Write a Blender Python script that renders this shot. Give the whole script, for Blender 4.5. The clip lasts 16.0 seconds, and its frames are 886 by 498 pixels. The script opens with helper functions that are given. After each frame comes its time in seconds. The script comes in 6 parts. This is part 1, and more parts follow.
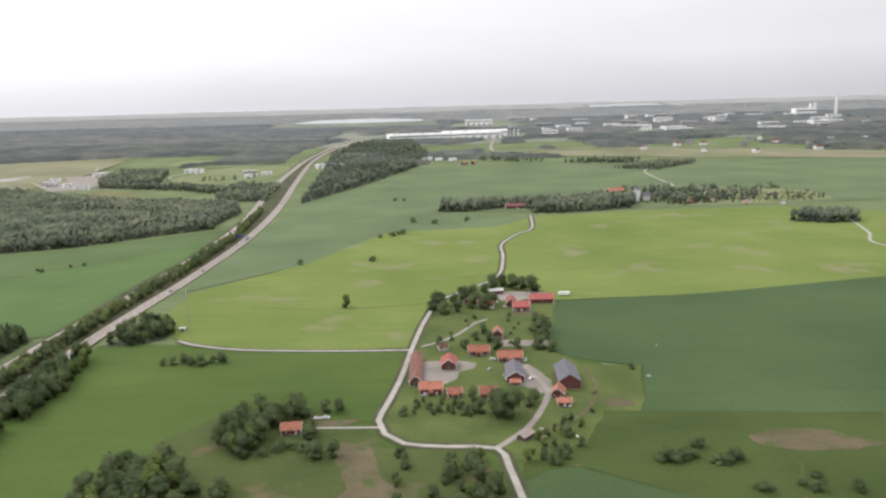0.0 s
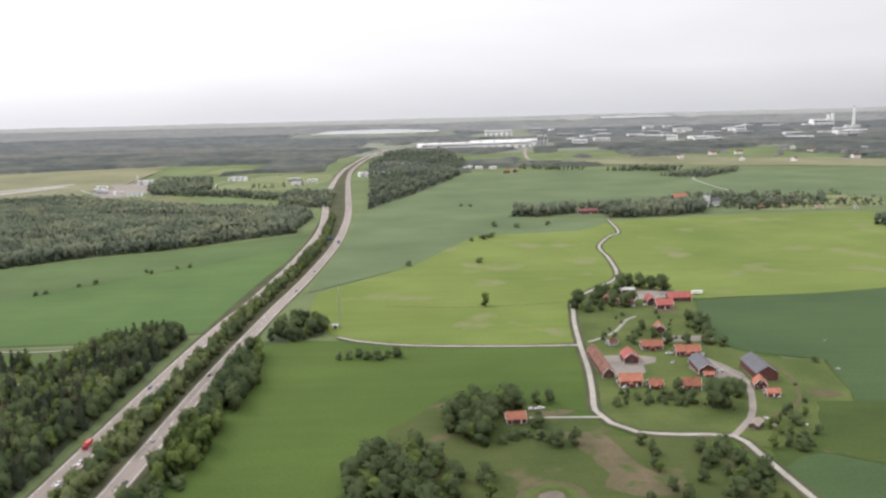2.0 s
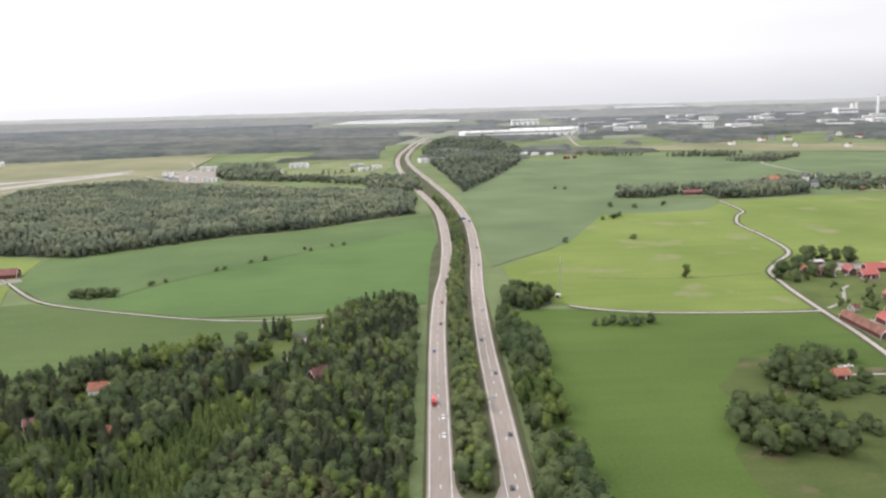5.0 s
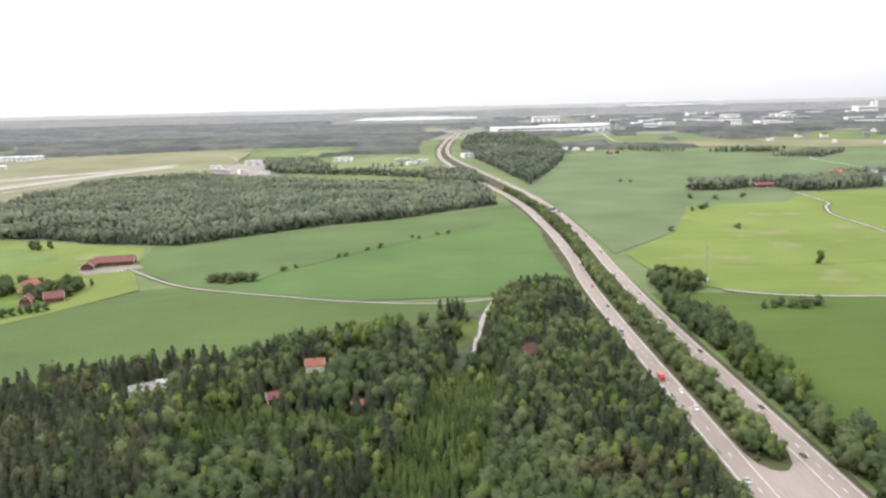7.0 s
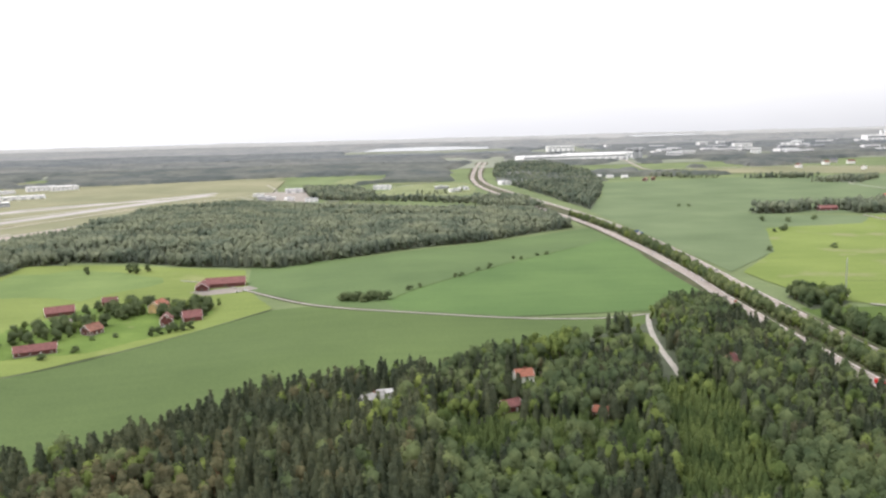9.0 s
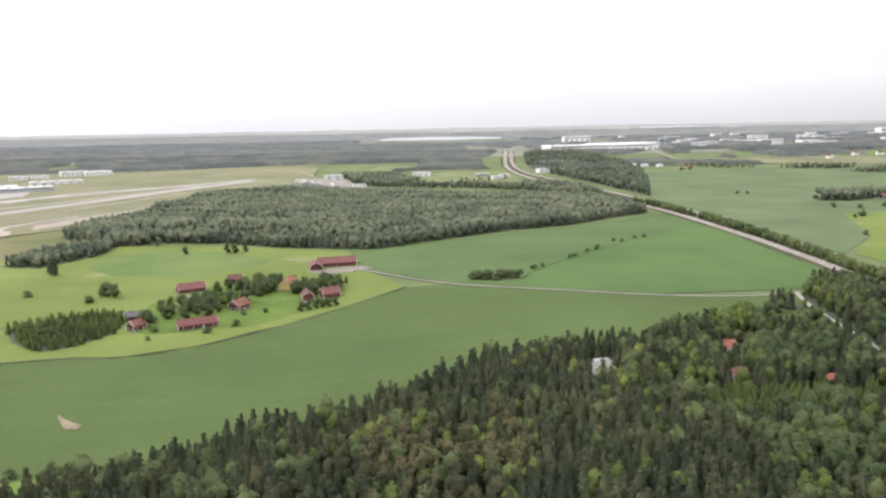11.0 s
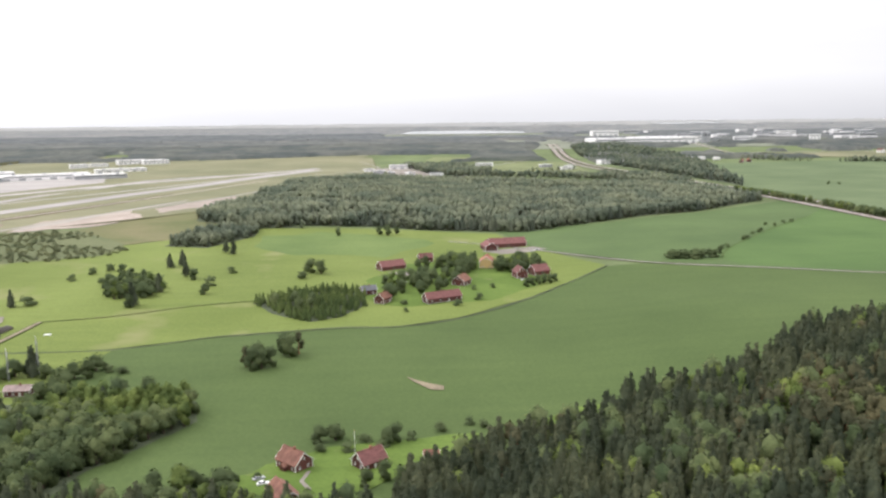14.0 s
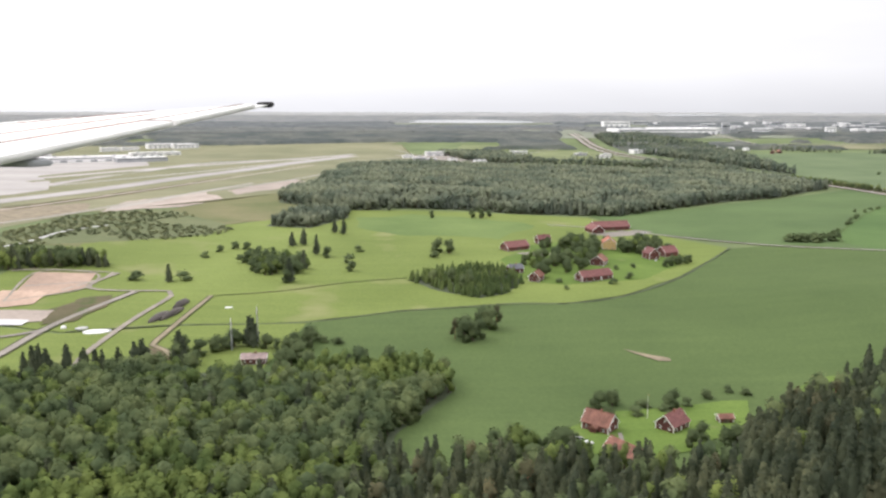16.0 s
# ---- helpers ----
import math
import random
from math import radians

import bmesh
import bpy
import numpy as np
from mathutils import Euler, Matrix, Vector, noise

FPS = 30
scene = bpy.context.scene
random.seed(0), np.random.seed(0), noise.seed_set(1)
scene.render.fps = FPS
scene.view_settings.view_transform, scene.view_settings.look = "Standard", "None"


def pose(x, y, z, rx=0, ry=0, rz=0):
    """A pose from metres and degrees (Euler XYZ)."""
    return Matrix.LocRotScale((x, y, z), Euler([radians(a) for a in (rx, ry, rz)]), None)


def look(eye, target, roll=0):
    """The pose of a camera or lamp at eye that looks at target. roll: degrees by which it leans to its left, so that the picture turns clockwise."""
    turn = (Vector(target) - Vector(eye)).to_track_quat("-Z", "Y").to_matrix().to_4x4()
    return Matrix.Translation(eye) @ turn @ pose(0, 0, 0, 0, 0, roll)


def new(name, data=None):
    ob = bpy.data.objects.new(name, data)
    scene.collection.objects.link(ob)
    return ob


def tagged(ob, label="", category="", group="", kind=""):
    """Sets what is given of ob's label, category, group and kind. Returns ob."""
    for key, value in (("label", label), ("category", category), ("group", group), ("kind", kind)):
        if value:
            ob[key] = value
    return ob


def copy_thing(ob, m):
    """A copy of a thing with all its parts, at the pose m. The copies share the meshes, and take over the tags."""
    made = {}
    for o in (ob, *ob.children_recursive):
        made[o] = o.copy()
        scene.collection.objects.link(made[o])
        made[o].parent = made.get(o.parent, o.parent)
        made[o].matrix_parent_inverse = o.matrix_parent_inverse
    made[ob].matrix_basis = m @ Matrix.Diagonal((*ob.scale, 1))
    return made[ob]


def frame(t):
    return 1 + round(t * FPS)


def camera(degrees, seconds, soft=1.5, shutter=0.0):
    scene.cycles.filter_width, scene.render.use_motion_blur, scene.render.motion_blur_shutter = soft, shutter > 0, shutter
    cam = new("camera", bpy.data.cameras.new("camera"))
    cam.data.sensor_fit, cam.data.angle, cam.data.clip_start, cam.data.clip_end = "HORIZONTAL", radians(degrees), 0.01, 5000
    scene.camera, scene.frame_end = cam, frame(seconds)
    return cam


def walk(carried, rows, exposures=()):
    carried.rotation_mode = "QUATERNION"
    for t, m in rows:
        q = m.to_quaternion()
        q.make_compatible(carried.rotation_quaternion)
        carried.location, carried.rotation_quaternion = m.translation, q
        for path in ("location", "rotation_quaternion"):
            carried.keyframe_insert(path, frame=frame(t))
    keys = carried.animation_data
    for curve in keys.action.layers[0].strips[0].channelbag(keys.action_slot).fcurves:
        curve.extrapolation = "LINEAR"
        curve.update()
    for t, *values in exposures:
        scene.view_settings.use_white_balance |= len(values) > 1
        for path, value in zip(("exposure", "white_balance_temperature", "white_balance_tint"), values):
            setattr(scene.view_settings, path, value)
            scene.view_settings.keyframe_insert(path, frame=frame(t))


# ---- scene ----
cam = camera(60.0, 16.0, soft=2.5)
METRES, EYE, TILT, LEAN, TURN = 620.0, 110.0, -11.0, 1.5, 0.0
ROWS = [
    (0.0, 0.0009, -0.0007, 0.0002, 0.00, 0.00, -0.00),
    (0.5, -0.0305, -0.0017, -0.0028, -0.05, -0.00, -0.12),
    (1.0, -0.0618, -0.0027, -0.0059, -0.11, 0.09, -0.19),
    (1.5, -0.0931, -0.0036, -0.0089, -0.23, 0.45, -0.22),
    (2.0, -0.1243, -0.0044, -0.0119, -0.22, 0.91, -0.02),
    (2.5, -0.1555, -0.0053, -0.0149, -0.48, 0.96, 0.15),
    (3.0, -0.1866, -0.0060, -0.0179, -0.44, 0.87, 0.14),
    (3.5, -0.2177, -0.0067, -0.0209, -0.50, 0.79, 0.19),
    (4.0, -0.2488, -0.0074, -0.0239, -0.58, 0.80, 0.23),
    (6.5, -0.4038, -0.0102, -0.0388, -0.95, -0.47, 0.05),
    (7.0, -0.4348, -0.0107, -0.0417, -0.90, 0.26, 0.01),
    (7.5, -0.4658, -0.0111, -0.0447, -1.31, 0.84, 0.30),
    (8.0, -0.4967, -0.0115, -0.0476, -1.48, 1.79, 0.39),
    (8.5, -0.5277, -0.0118, -0.0505, -1.54, 2.41, 0.51),
    (9.0, -0.5587, -0.0122, -0.0534, -1.39, 2.60, 0.30),
    (11.5, -0.7138, -0.0135, -0.0677, -1.99, 1.71, -0.10),
    (12.0, -0.7448, -0.0137, -0.0706, -1.89, 1.35, -0.26),
    (12.5, -0.7760, -0.0139, -0.0733, -1.97, 0.83, -0.30),
    (13.0, -0.8071, -0.0141, -0.0761, -1.70, 1.44, -0.47),
    (13.5, -0.8383, -0.0143, -0.0789, -1.78, 1.82, -0.49),
    (14.0, -0.8695, -0.0144, -0.0816, -2.35, 1.66, -0.41),
    (14.5, -0.9008, -0.0145, -0.0843, -2.42, 1.22, -0.58),
    (15.0, -0.9322, -0.0147, -0.0870, -2.89, 1.03, -0.87),
    (15.5, -0.9636, -0.0148, -0.0897, -3.23, 0.90, -1.06),
    (16.0, -0.9950, -0.0149, -0.0923, -3.25, 0.95, -0.98),
]
BASE = pose(0, 0, EYE, TILT, LEAN, TURN)
walk(cam, [(t, BASE @ pose(METRES * x, METRES * y, METRES * z, 90 + pitch, roll, yaw)) for t, x, y, z, yaw, pitch, roll in ROWS],
     exposures=[(0.0, -0.07, 6400, 13), (1.5, -0.05, 6400, 13), (3.5, -0.04, 6400, 13), (6.5, 0.40, 6400, 13), (8.0, 0.44, 6400, 13), (9.0, 0.33, 6400, 13), (12.5, 0.24, 6400, 13), (16.0, 0.22, 6400, 13)])

# ---- world and sun: bright overcast, a veiled sun ----
SUN_FROM = Vector((-0.72, 0.40, 0.80)).normalized()
world = bpy.data.worlds.new("overcast")
scene.world = world
world.use_nodes = True
wn, wl = world.node_tree.nodes, world.node_tree.links
wn.clear()
sky = wn.new("ShaderNodeTexSky")
sky.sky_type, sky.sun_disc = "NISHITA", False
sky.sun_elevation = math.asin(SUN_FROM.z)
sky.sun_rotation = math.atan2(SUN_FROM.x, SUN_FROM.y)
sky.air_density, sky.dust_density = 1.0, 4.0
coord = wn.new("ShaderNodeTexCoord")
split = wn.new("ShaderNodeSeparateXYZ")
wl.new(coord.outputs["Generated"], split.inputs[0])
rise = wn.new("ShaderNodeValToRGB")
for spot, (place_, shade_) in enumerate(((0.0, (8.0, 8.1, 8.3)), (0.17, (11.2, 11.2, 11.2)), (0.05, (10.0, 10.05, 10.15)), (0.5, (14.5, 14.5, 14.5)), (1.0, (18.5, 18.5, 18.5)))):
    stop = rise.color_ramp.elements[spot] if spot < 2 else rise.color_ramp.elements.new(place_)
    stop.position, stop.color = place_, (*shade_, 1)
wl.new(split.outputs["Z"], rise.inputs[0])
cloud = wn.new("ShaderNodeTexNoise")
cloud.inputs["Scale"].default_value, cloud.inputs["Detail"].default_value = 2.2, 5
stretch = wn.new("ShaderNodeMapping")
stretch.inputs["Scale"].default_value = (1, 1, 5)
wl.new(coord.outputs["Generated"], stretch.inputs[0])
wl.new(stretch.outputs[0], cloud.inputs["Vector"])
shade = wn.new("ShaderNodeMapRange")
shade.inputs["From Min"].default_value, shade.inputs["From Max"].default_value = 0.3, 0.7
shade.inputs["To Min"].default_value, shade.inputs["To Max"].default_value = 0.94, 1.05
wl.new(cloud.outputs["Fac"], shade.inputs["Value"])
cover = wn.new("ShaderNodeMix")
cover.data_type = "RGBA"
cover.inputs[0].default_value = 0.93
wl.new(sky.outputs[0], cover.inputs[6])
wl.new(rise.outputs[0], cover.inputs[7])
deck = wn.new("ShaderNodeVectorMath")
deck.operation = "SCALE"
wl.new(cover.outputs[2], deck.inputs[0])
wl.new(shade.outputs[0], deck.inputs["Scale"])
veil = wn.new("ShaderNodeMapRange")
veil.inputs["From Min"].default_value, veil.inputs["From Max"].default_value = -0.55, 0.55
veil.inputs["To Min"].default_value, veil.inputs["To Max"].default_value = 1.17, 0.86
wl.new(split.outputs["X"], veil.inputs["Value"])
glow = wn.new("ShaderNodeVectorMath")
glow.operation = "SCALE"
wl.new(deck.outputs[0], glow.inputs[0])
wl.new(veil.outputs[0], glow.inputs["Scale"])
back = wn.new("ShaderNodeBackground")
back.inputs["Strength"].default_value = 0.1
wl.new(glow.outputs[0], back.inputs["Color"])
wout = wn.new("ShaderNodeOutputWorld")
wl.new(back.outputs[0], wout.inputs[0])

sun = new("sun", bpy.data.lights.new("sun", "SUN"))
sun.data.energy, sun.data.angle, sun.data.color = 1.0, radians(12), (1.0, 0.96, 0.9)
sun.matrix_world = look(SUN_FROM * 500, (0, 0, 0))


# ---- materials ----
def shader(name, rough=0.8, metal=0.0):
    m = bpy.data.materials.new(name)
    m.use_nodes = True
    b = m.node_tree.nodes["Principled BSDF"]
    b.inputs["Roughness"].default_value, b.inputs["Metallic"].default_value = rough, metal
    return m, m.node_tree.nodes, m.node_tree.links, b


def noise_node(n, l, scale, detail=3.0, squash=(1, 1, 1), turn=0.0):
    tc, mp, tx = n.new("ShaderNodeTexCoord"), n.new("ShaderNodeMapping"), n.new("ShaderNodeTexNoise")
    mp.inputs["Scale"].default_value, mp.inputs["Rotation"].default_value = squash, (0, 0, radians(turn))
    l.new(tc.outputs["Object"], mp.inputs[0])
    l.new(mp.outputs[0], tx.inputs["Vector"])
    tx.inputs["Scale"].default_value, tx.inputs["Detail"].default_value = scale, detail
    return tx.outputs["Fac"]


def ramp(n, l, fac, low, high, a=0.35, b=0.65):
    r = n.new("ShaderNodeValToRGB")
    r.color_ramp.elements[0].position, r.color_ramp.elements[0].color = a, (*low, 1)
    r.color_ramp.elements[1].position, r.color_ramp.elements[1].color = b, (*high, 1)
    l.new(fac, r.inputs[0])
    return r.outputs[0]


def blend(n, l, a, b, fac, mode="MIX"):
    mx = n.new("ShaderNodeMix")
    mx.data_type, mx.blend_type = "RGBA", mode
    for value, slot in ((fac, 0), (a, 6), (b, 7)):
        if hasattr(value, "links"):
            l.new(value, mx.inputs[slot])
        else:
            mx.inputs[slot].default_value = value if slot == 0 else (*value, 1)
    return mx.outputs[2]


def tint(c, k):
    return tuple(min(1.0, v * k) for v in c)


def surface(name, base, rough=0.8, coarse=0.2, fine=3.0, vary=0.18, bump=0.0, metal=0.0, island=False, squash=(1, 1, 1)):
    """A weathered surface: base colour with stains at one scale and grain at another."""
    m, n, l, b = shader(name, rough, metal)
    stains = ramp(n, l, noise_node(n, l, coarse, 4, squash), tint(base, 1 - vary), tint(base, 1 + vary))
    grain = ramp(n, l, noise_node(n, l, fine, 2, squash), (1 - vary * 0.8,) * 3, (1 + vary * 0.5,) * 3)
    col = blend(n, l, stains, grain, 1.0, "MULTIPLY")
    info = n.new("ShaderNodeNewGeometry" if island else "ShaderNodeObjectInfo")
    one = ramp(n, l, info.outputs["Random Per Island" if island else "Random"], (1 - vary,) * 3, (1 + vary * 0.6,) * 3, 0, 1)
    col = blend(n, l, col, one, 1.0, "MULTIPLY")
    l.new(col, b.inputs["Base Color"])
    if bump:
        bp = n.new("ShaderNodeBump")
        bp.inputs["Strength"].default_value, bp.inputs["Distance"].default_value = bump, 0.05
        l.new(noise_node(n, l, fine * 2, 3), bp.inputs["Height"])
        l.new(bp.outputs[0], b.inputs["Normal"])
    return m


def crop(name, low, high, turn=0.0, rows=0.12, patch=0.012, worn=None, worn_from=0.62):
    """A field: broad patches of growth, drill rows and tramlines, fine grain, worn spots."""
    m, n, l, b = shader(name, 0.95)
    b.inputs["Specular IOR Level"].default_value = 0.15
    broad = ramp(n, l, noise_node(n, l, patch, 5), tint(low, 0.93), tint(high, 1.05), 0.32, 0.68)
    drift = ramp(n, l, noise_node(n, l, patch * 3, 4, (1, 5, 1), turn), (0.97, 0.972, 0.97), (1.03, 1.02, 1.02))
    col = blend(n, l, broad, drift, 1.0, "MULTIPLY")
    lines = ramp(n, l, noise_node(n, l, rows, 2, (0.02, 1, 1), turn), (0.975, 0.98, 0.975), (1.02, 1.015, 1.015), 0.42, 0.58)
    col = blend(n, l, col, lines, 1.0, "MULTIPLY")
    grain = ramp(n, l, noise_node(n, l, 0.9, 3), (0.91, 0.92, 0.91), (1.08, 1.07, 1.07))
    col = blend(n, l, col, grain, 1.0, "MULTIPLY")
    if worn:
        spots = ramp(n, l, noise_node(n, l, patch * 2.2, 6), (0, 0, 0), (1, 1, 1), worn_from, worn_from + 0.12)
        col = blend(n, l, col, worn, spots)
    l.new(col, b.inputs["Base Color"])
    return m


def foliage(name, low, high, stand=0.07, even=0.0):
    """Leaves: sprays differ a little, whole crowns and stands differ more."""
    m, n, l, b = shader(name, 0.85)
    b.inputs["Specular IOR Level"].default_value = 0.06
    geo, info = n.new("ShaderNodeNewGeometry"), n.new("ShaderNodeObjectInfo")
    col = ramp(n, l, geo.outputs["Random Per Island"], low, high, 0, 1)
    for scale, dark, light in ((stand, (0.76, 0.80, 0.80), (1.26, 1.2, 1.1)), (stand * 3.4, (0.84, 0.86, 0.84), (1.17, 1.14, 1.12))):
        drift = ramp(n, l, noise_node(n, l, scale, 2), tuple(v + (1 - v) * even for v in dark), tuple(v + (1 - v) * even for v in light), 0.38, 0.62)
        col = blend(n, l, col, drift, 1.0, "MULTIPLY")
    own = ramp(n, l, info.outputs["Random"], (0.82, 0.84, 0.84), (1.15, 1.12, 1.08), 0, 1)
    col = blend(n, l, col, own, 1.0, "MULTIPLY")
    leaves = ramp(n, l, noise_node(n, l, 1.6, 3), (0.86, 0.87, 0.86), (1.12, 1.11, 1.1))
    col = blend(n, l, col, leaves, 1.0, "MULTIPLY")
    l.new(col, b.inputs["Base Color"])
    thin, both, out = n.new("ShaderNodeBsdfTranslucent"), n.new("ShaderNodeMixShader"), n["Material Output"]
    l.new(col, thin.inputs["Color"])
    both.inputs[0].default_value = 0.42
    l.new(b.outputs[0], both.inputs[1])
    l.new(thin.outputs[0], both.inputs[2])
    l.new(both.outputs[0], out.inputs["Surface"])
    return m


M_GROUND = crop("valley_grass", (0.118, 0.151, 0.067), (0.147, 0.187, 0.084), 20)
M_WHEAT = crop("green_corn", (0.080, 0.124, 0.047), (0.098, 0.144, 0.055), 12, 0.2)
M_WHEATLIT = crop("bright_green_corn", (0.076, 0.132, 0.042), (0.094, 0.152, 0.049), 40, 0.2)
M_CORN = crop("lush_corn", (0.072, 0.108, 0.036), (0.087, 0.125, 0.042), 12, 0.2)
# corn green with some distance haze mixed into the colour
M_TEAL = crop("hazed_blue_green_corn", (0.104, 0.144, 0.070), (0.128, 0.168, 0.084), -25, 0.15)
M_BRIGHT = crop("yellow_green_ley", (0.130, 0.178, 0.042), (0.160, 0.204, 0.054), 5, 0.12, worn=(0.20, 0.20, 0.10), worn_from=0.58)
M_DARK = crop("dark_green_corn", (0.052, 0.088, 0.036), (0.068, 0.106, 0.043), -18, 0.2)
M_NEAR = crop("lush_grass", (0.058, 0.095, 0.021), (0.078, 0.118, 0.028), 8, 0.15)
M_PASTURE = crop("dark_pasture", (0.046, 0.072, 0.019), (0.066, 0.092, 0.026), 20, 0.2, 0.02, (0.10, 0.105, 0.045), 0.66)
M_MUD = surface("drying_mud", (0.165, 0.138, 0.105), 0.9, 0.2, 1.5, 0.2)
M_MEADOW = crop("rough_meadow", (0.053, 0.078, 0.023), (0.080, 0.097, 0.032), 30, 0.3, 0.03, (0.120, 0.104, 0.056), 0.57)
M_STRIP = crop("mown_strip", (0.136, 0.178, 0.045), (0.166, 0.208, 0.057), 30, 0.2, worn=(0.21, 0.22, 0.09), worn_from=0.6)
M_MIXLEY = crop("mixed_ley", (0.112, 0.166, 0.052), (0.140, 0.192, 0.062), 30, 0.2, 0.02)
M_LAWN = crop("farm_lawn", (0.070, 0.100, 0.029), (0.104, 0.128, 0.040), 50, 0.4, 0.05)
M_SOIL = surface("bare_soil", (0.25, 0.205, 0.135), 0.95, 0.15, 1.5, 0.22)
M_WORN = crop("worn_ground", (0.088, 0.086, 0.043), (0.138, 0.110, 0.070), 40, 0.3, 0.06, (0.07, 0.095, 0.03), 0.53)
M_SITE = surface("site_gravel", (0.285, 0.250, 0.205), 0.95, 0.1, 1.0, 0.18)
M_PINKSOIL = surface("building_site_soil", (0.40, 0.285, 0.215), 0.95, 0.04, 0.5, 0.15)
M_PALEEARTH = surface("pale_bare_earth", (0.36, 0.30, 0.255), 0.95, 0.04, 0.5, 0.15)
M_MARSH = crop("dry_marsh_grass", (0.132, 0.148, 0.064), (0.188, 0.172, 0.092), 10, 0.1, 0.02)
M_SCRUBGRASS = crop("scrub_grass", (0.112, 0.136, 0.066), (0.150, 0.164, 0.084), 10, 0.2, 0.03)
M_AIRGRASS = crop("airfield_grass", (0.172, 0.178, 0.102), (0.222, 0.214, 0.132), 60, 0.05, 0.01)
M_FLOOR = surface("forest_floor", (0.062, 0.078, 0.040), 0.95, 0.1, 1.0, 0.25)
M_VERGE = crop("road_verge", (0.056, 0.070, 0.032), (0.088, 0.084, 0.048), 80, 0.3, 0.06)
M_ASPHALT = surface("worn_asphalt", (0.285, 0.240, 0.212), 0.85, 0.05, 1.5, 0.1, squash=(1, 0.1, 1))
M_GRAVEL = surface("pale_gravel", (0.33, 0.308, 0.272), 0.95, 0.2, 2.0, 0.12)
M_YARD = surface("farmyard_gravel", (0.255, 0.226, 0.196), 0.95, 0.1, 1.2, 0.15)
M_CONCRETE = surface("runway_concrete", (0.36, 0.335, 0.315), 0.9, 0.02, 0.3, 0.12, squash=(0.2, 1, 1))
M_PAINT = surface("road_paint", (0.75, 0.75, 0.73), 0.7, 0.5, 4.0, 0.1)
M_SPRUCE = foliage("spruce_needles", (0.084, 0.103, 0.073), (0.110, 0.128, 0.081))
M_YOUNG = foliage("young_spruce_needles", (0.102, 0.143, 0.060), (0.132, 0.178, 0.068))
M_PINE = foliage("pine_needles", (0.106, 0.112, 0.070), (0.126, 0.124, 0.076))
M_LEAF = foliage("broad_leaves", (0.114, 0.151, 0.080), (0.144, 0.181, 0.088))
M_BIRCH = foliage("fresh_birch_leaves", (0.136, 0.186, 0.066), (0.174, 0.224, 0.074))
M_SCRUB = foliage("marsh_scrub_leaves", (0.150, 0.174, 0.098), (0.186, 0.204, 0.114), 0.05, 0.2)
# leaves and needles of farther trees, lightened and greyed with painted haze
M_WOOD = foliage("hazed_wood_leaves", (0.178, 0.210, 0.160), (0.204, 0.236, 0.178), 0.03, 0.1)
M_WOODDARK = foliage("hazed_wood_needles", (0.144, 0.170, 0.138), (0.166, 0.190, 0.150), 0.03, 0.1)
M_GARDEN = crop("cottage_grass", (0.092, 0.148, 0.030), (0.122, 0.180, 0.040), 15, 0.4, 0.05, (0.17, 0.17, 0.08), 0.62)
# aerial haze painted into the leaves, thickening from mossy green out to the rim
M_HAZEWOODS = [foliage("hazed_far_leaves_" + w_, c_, tuple(v * 1.1 for v in c_), 0.012, e_) for w_, c_, e_ in (
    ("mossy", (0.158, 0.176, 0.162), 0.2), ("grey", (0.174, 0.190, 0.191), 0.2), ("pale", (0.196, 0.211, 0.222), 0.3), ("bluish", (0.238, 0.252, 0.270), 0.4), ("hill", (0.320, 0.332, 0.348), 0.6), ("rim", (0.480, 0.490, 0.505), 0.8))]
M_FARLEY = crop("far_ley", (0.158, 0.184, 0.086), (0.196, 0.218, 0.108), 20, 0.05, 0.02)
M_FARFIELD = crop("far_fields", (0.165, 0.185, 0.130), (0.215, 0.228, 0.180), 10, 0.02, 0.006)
M_BARK = surface("bark", (0.12, 0.09, 0.065), 0.95, 1.0, 8.0, 0.3)
M_PINEBARK = surface("pine_bark", (0.26, 0.13, 0.07), 0.95, 1.0, 8.0, 0.3)
M_FALU = surface("falu_red_boards", (0.118, 0.040, 0.034), 0.9, 0.4, 6.0, 0.2, squash=(6, 6, 0.4))
M_WHITE = surface("white_paint", (0.78, 0.77, 0.74), 0.6, 0.5, 5.0, 0.08)
M_YELLOW = surface("ochre_paint", (0.60, 0.42, 0.19), 0.8, 0.5, 5.0, 0.1)
M_TILE = surface("orange_clay_tiles", (0.37, 0.142, 0.090), 0.85, 0.6, 5.0, 0.22, 0.6, squash=(1, 4, 1))
M_OLDTILE = surface("faded_red_tiles", (0.178, 0.072, 0.066), 0.85, 0.5, 5.0, 0.25, 0.6, squash=(1, 4, 1))
M_REDTIN = surface("red_sheet_roof", (0.36, 0.095, 0.080), 0.75, 0.4, 4.0, 0.16, 0.3)
M_BROWNTILE = surface("mossy_brown_tiles", (0.215, 0.100, 0.072), 0.9, 0.5, 5.0, 0.3, 0.6)
M_FADED = surface("faded_pinkish_roof", (0.30, 0.225, 0.21), 0.85, 0.5, 5.0, 0.2, 0.3)
M_SLATE = surface("grey_sheet_roof", (0.115, 0.115, 0.13), 0.55, 0.3, 4.0, 0.15, 0.2)
M_TIN = surface("light_tin_roof", (0.50, 0.49, 0.48), 0.5, 0.3, 4.0, 0.12)
M_BRICK = surface("chimney_brick", (0.30, 0.13, 0.09), 0.9, 1.0, 9.0, 0.2)
M_STONE = surface("plinth_stone", (0.32, 0.31, 0.29), 0.9, 0.8, 6.0, 0.2)
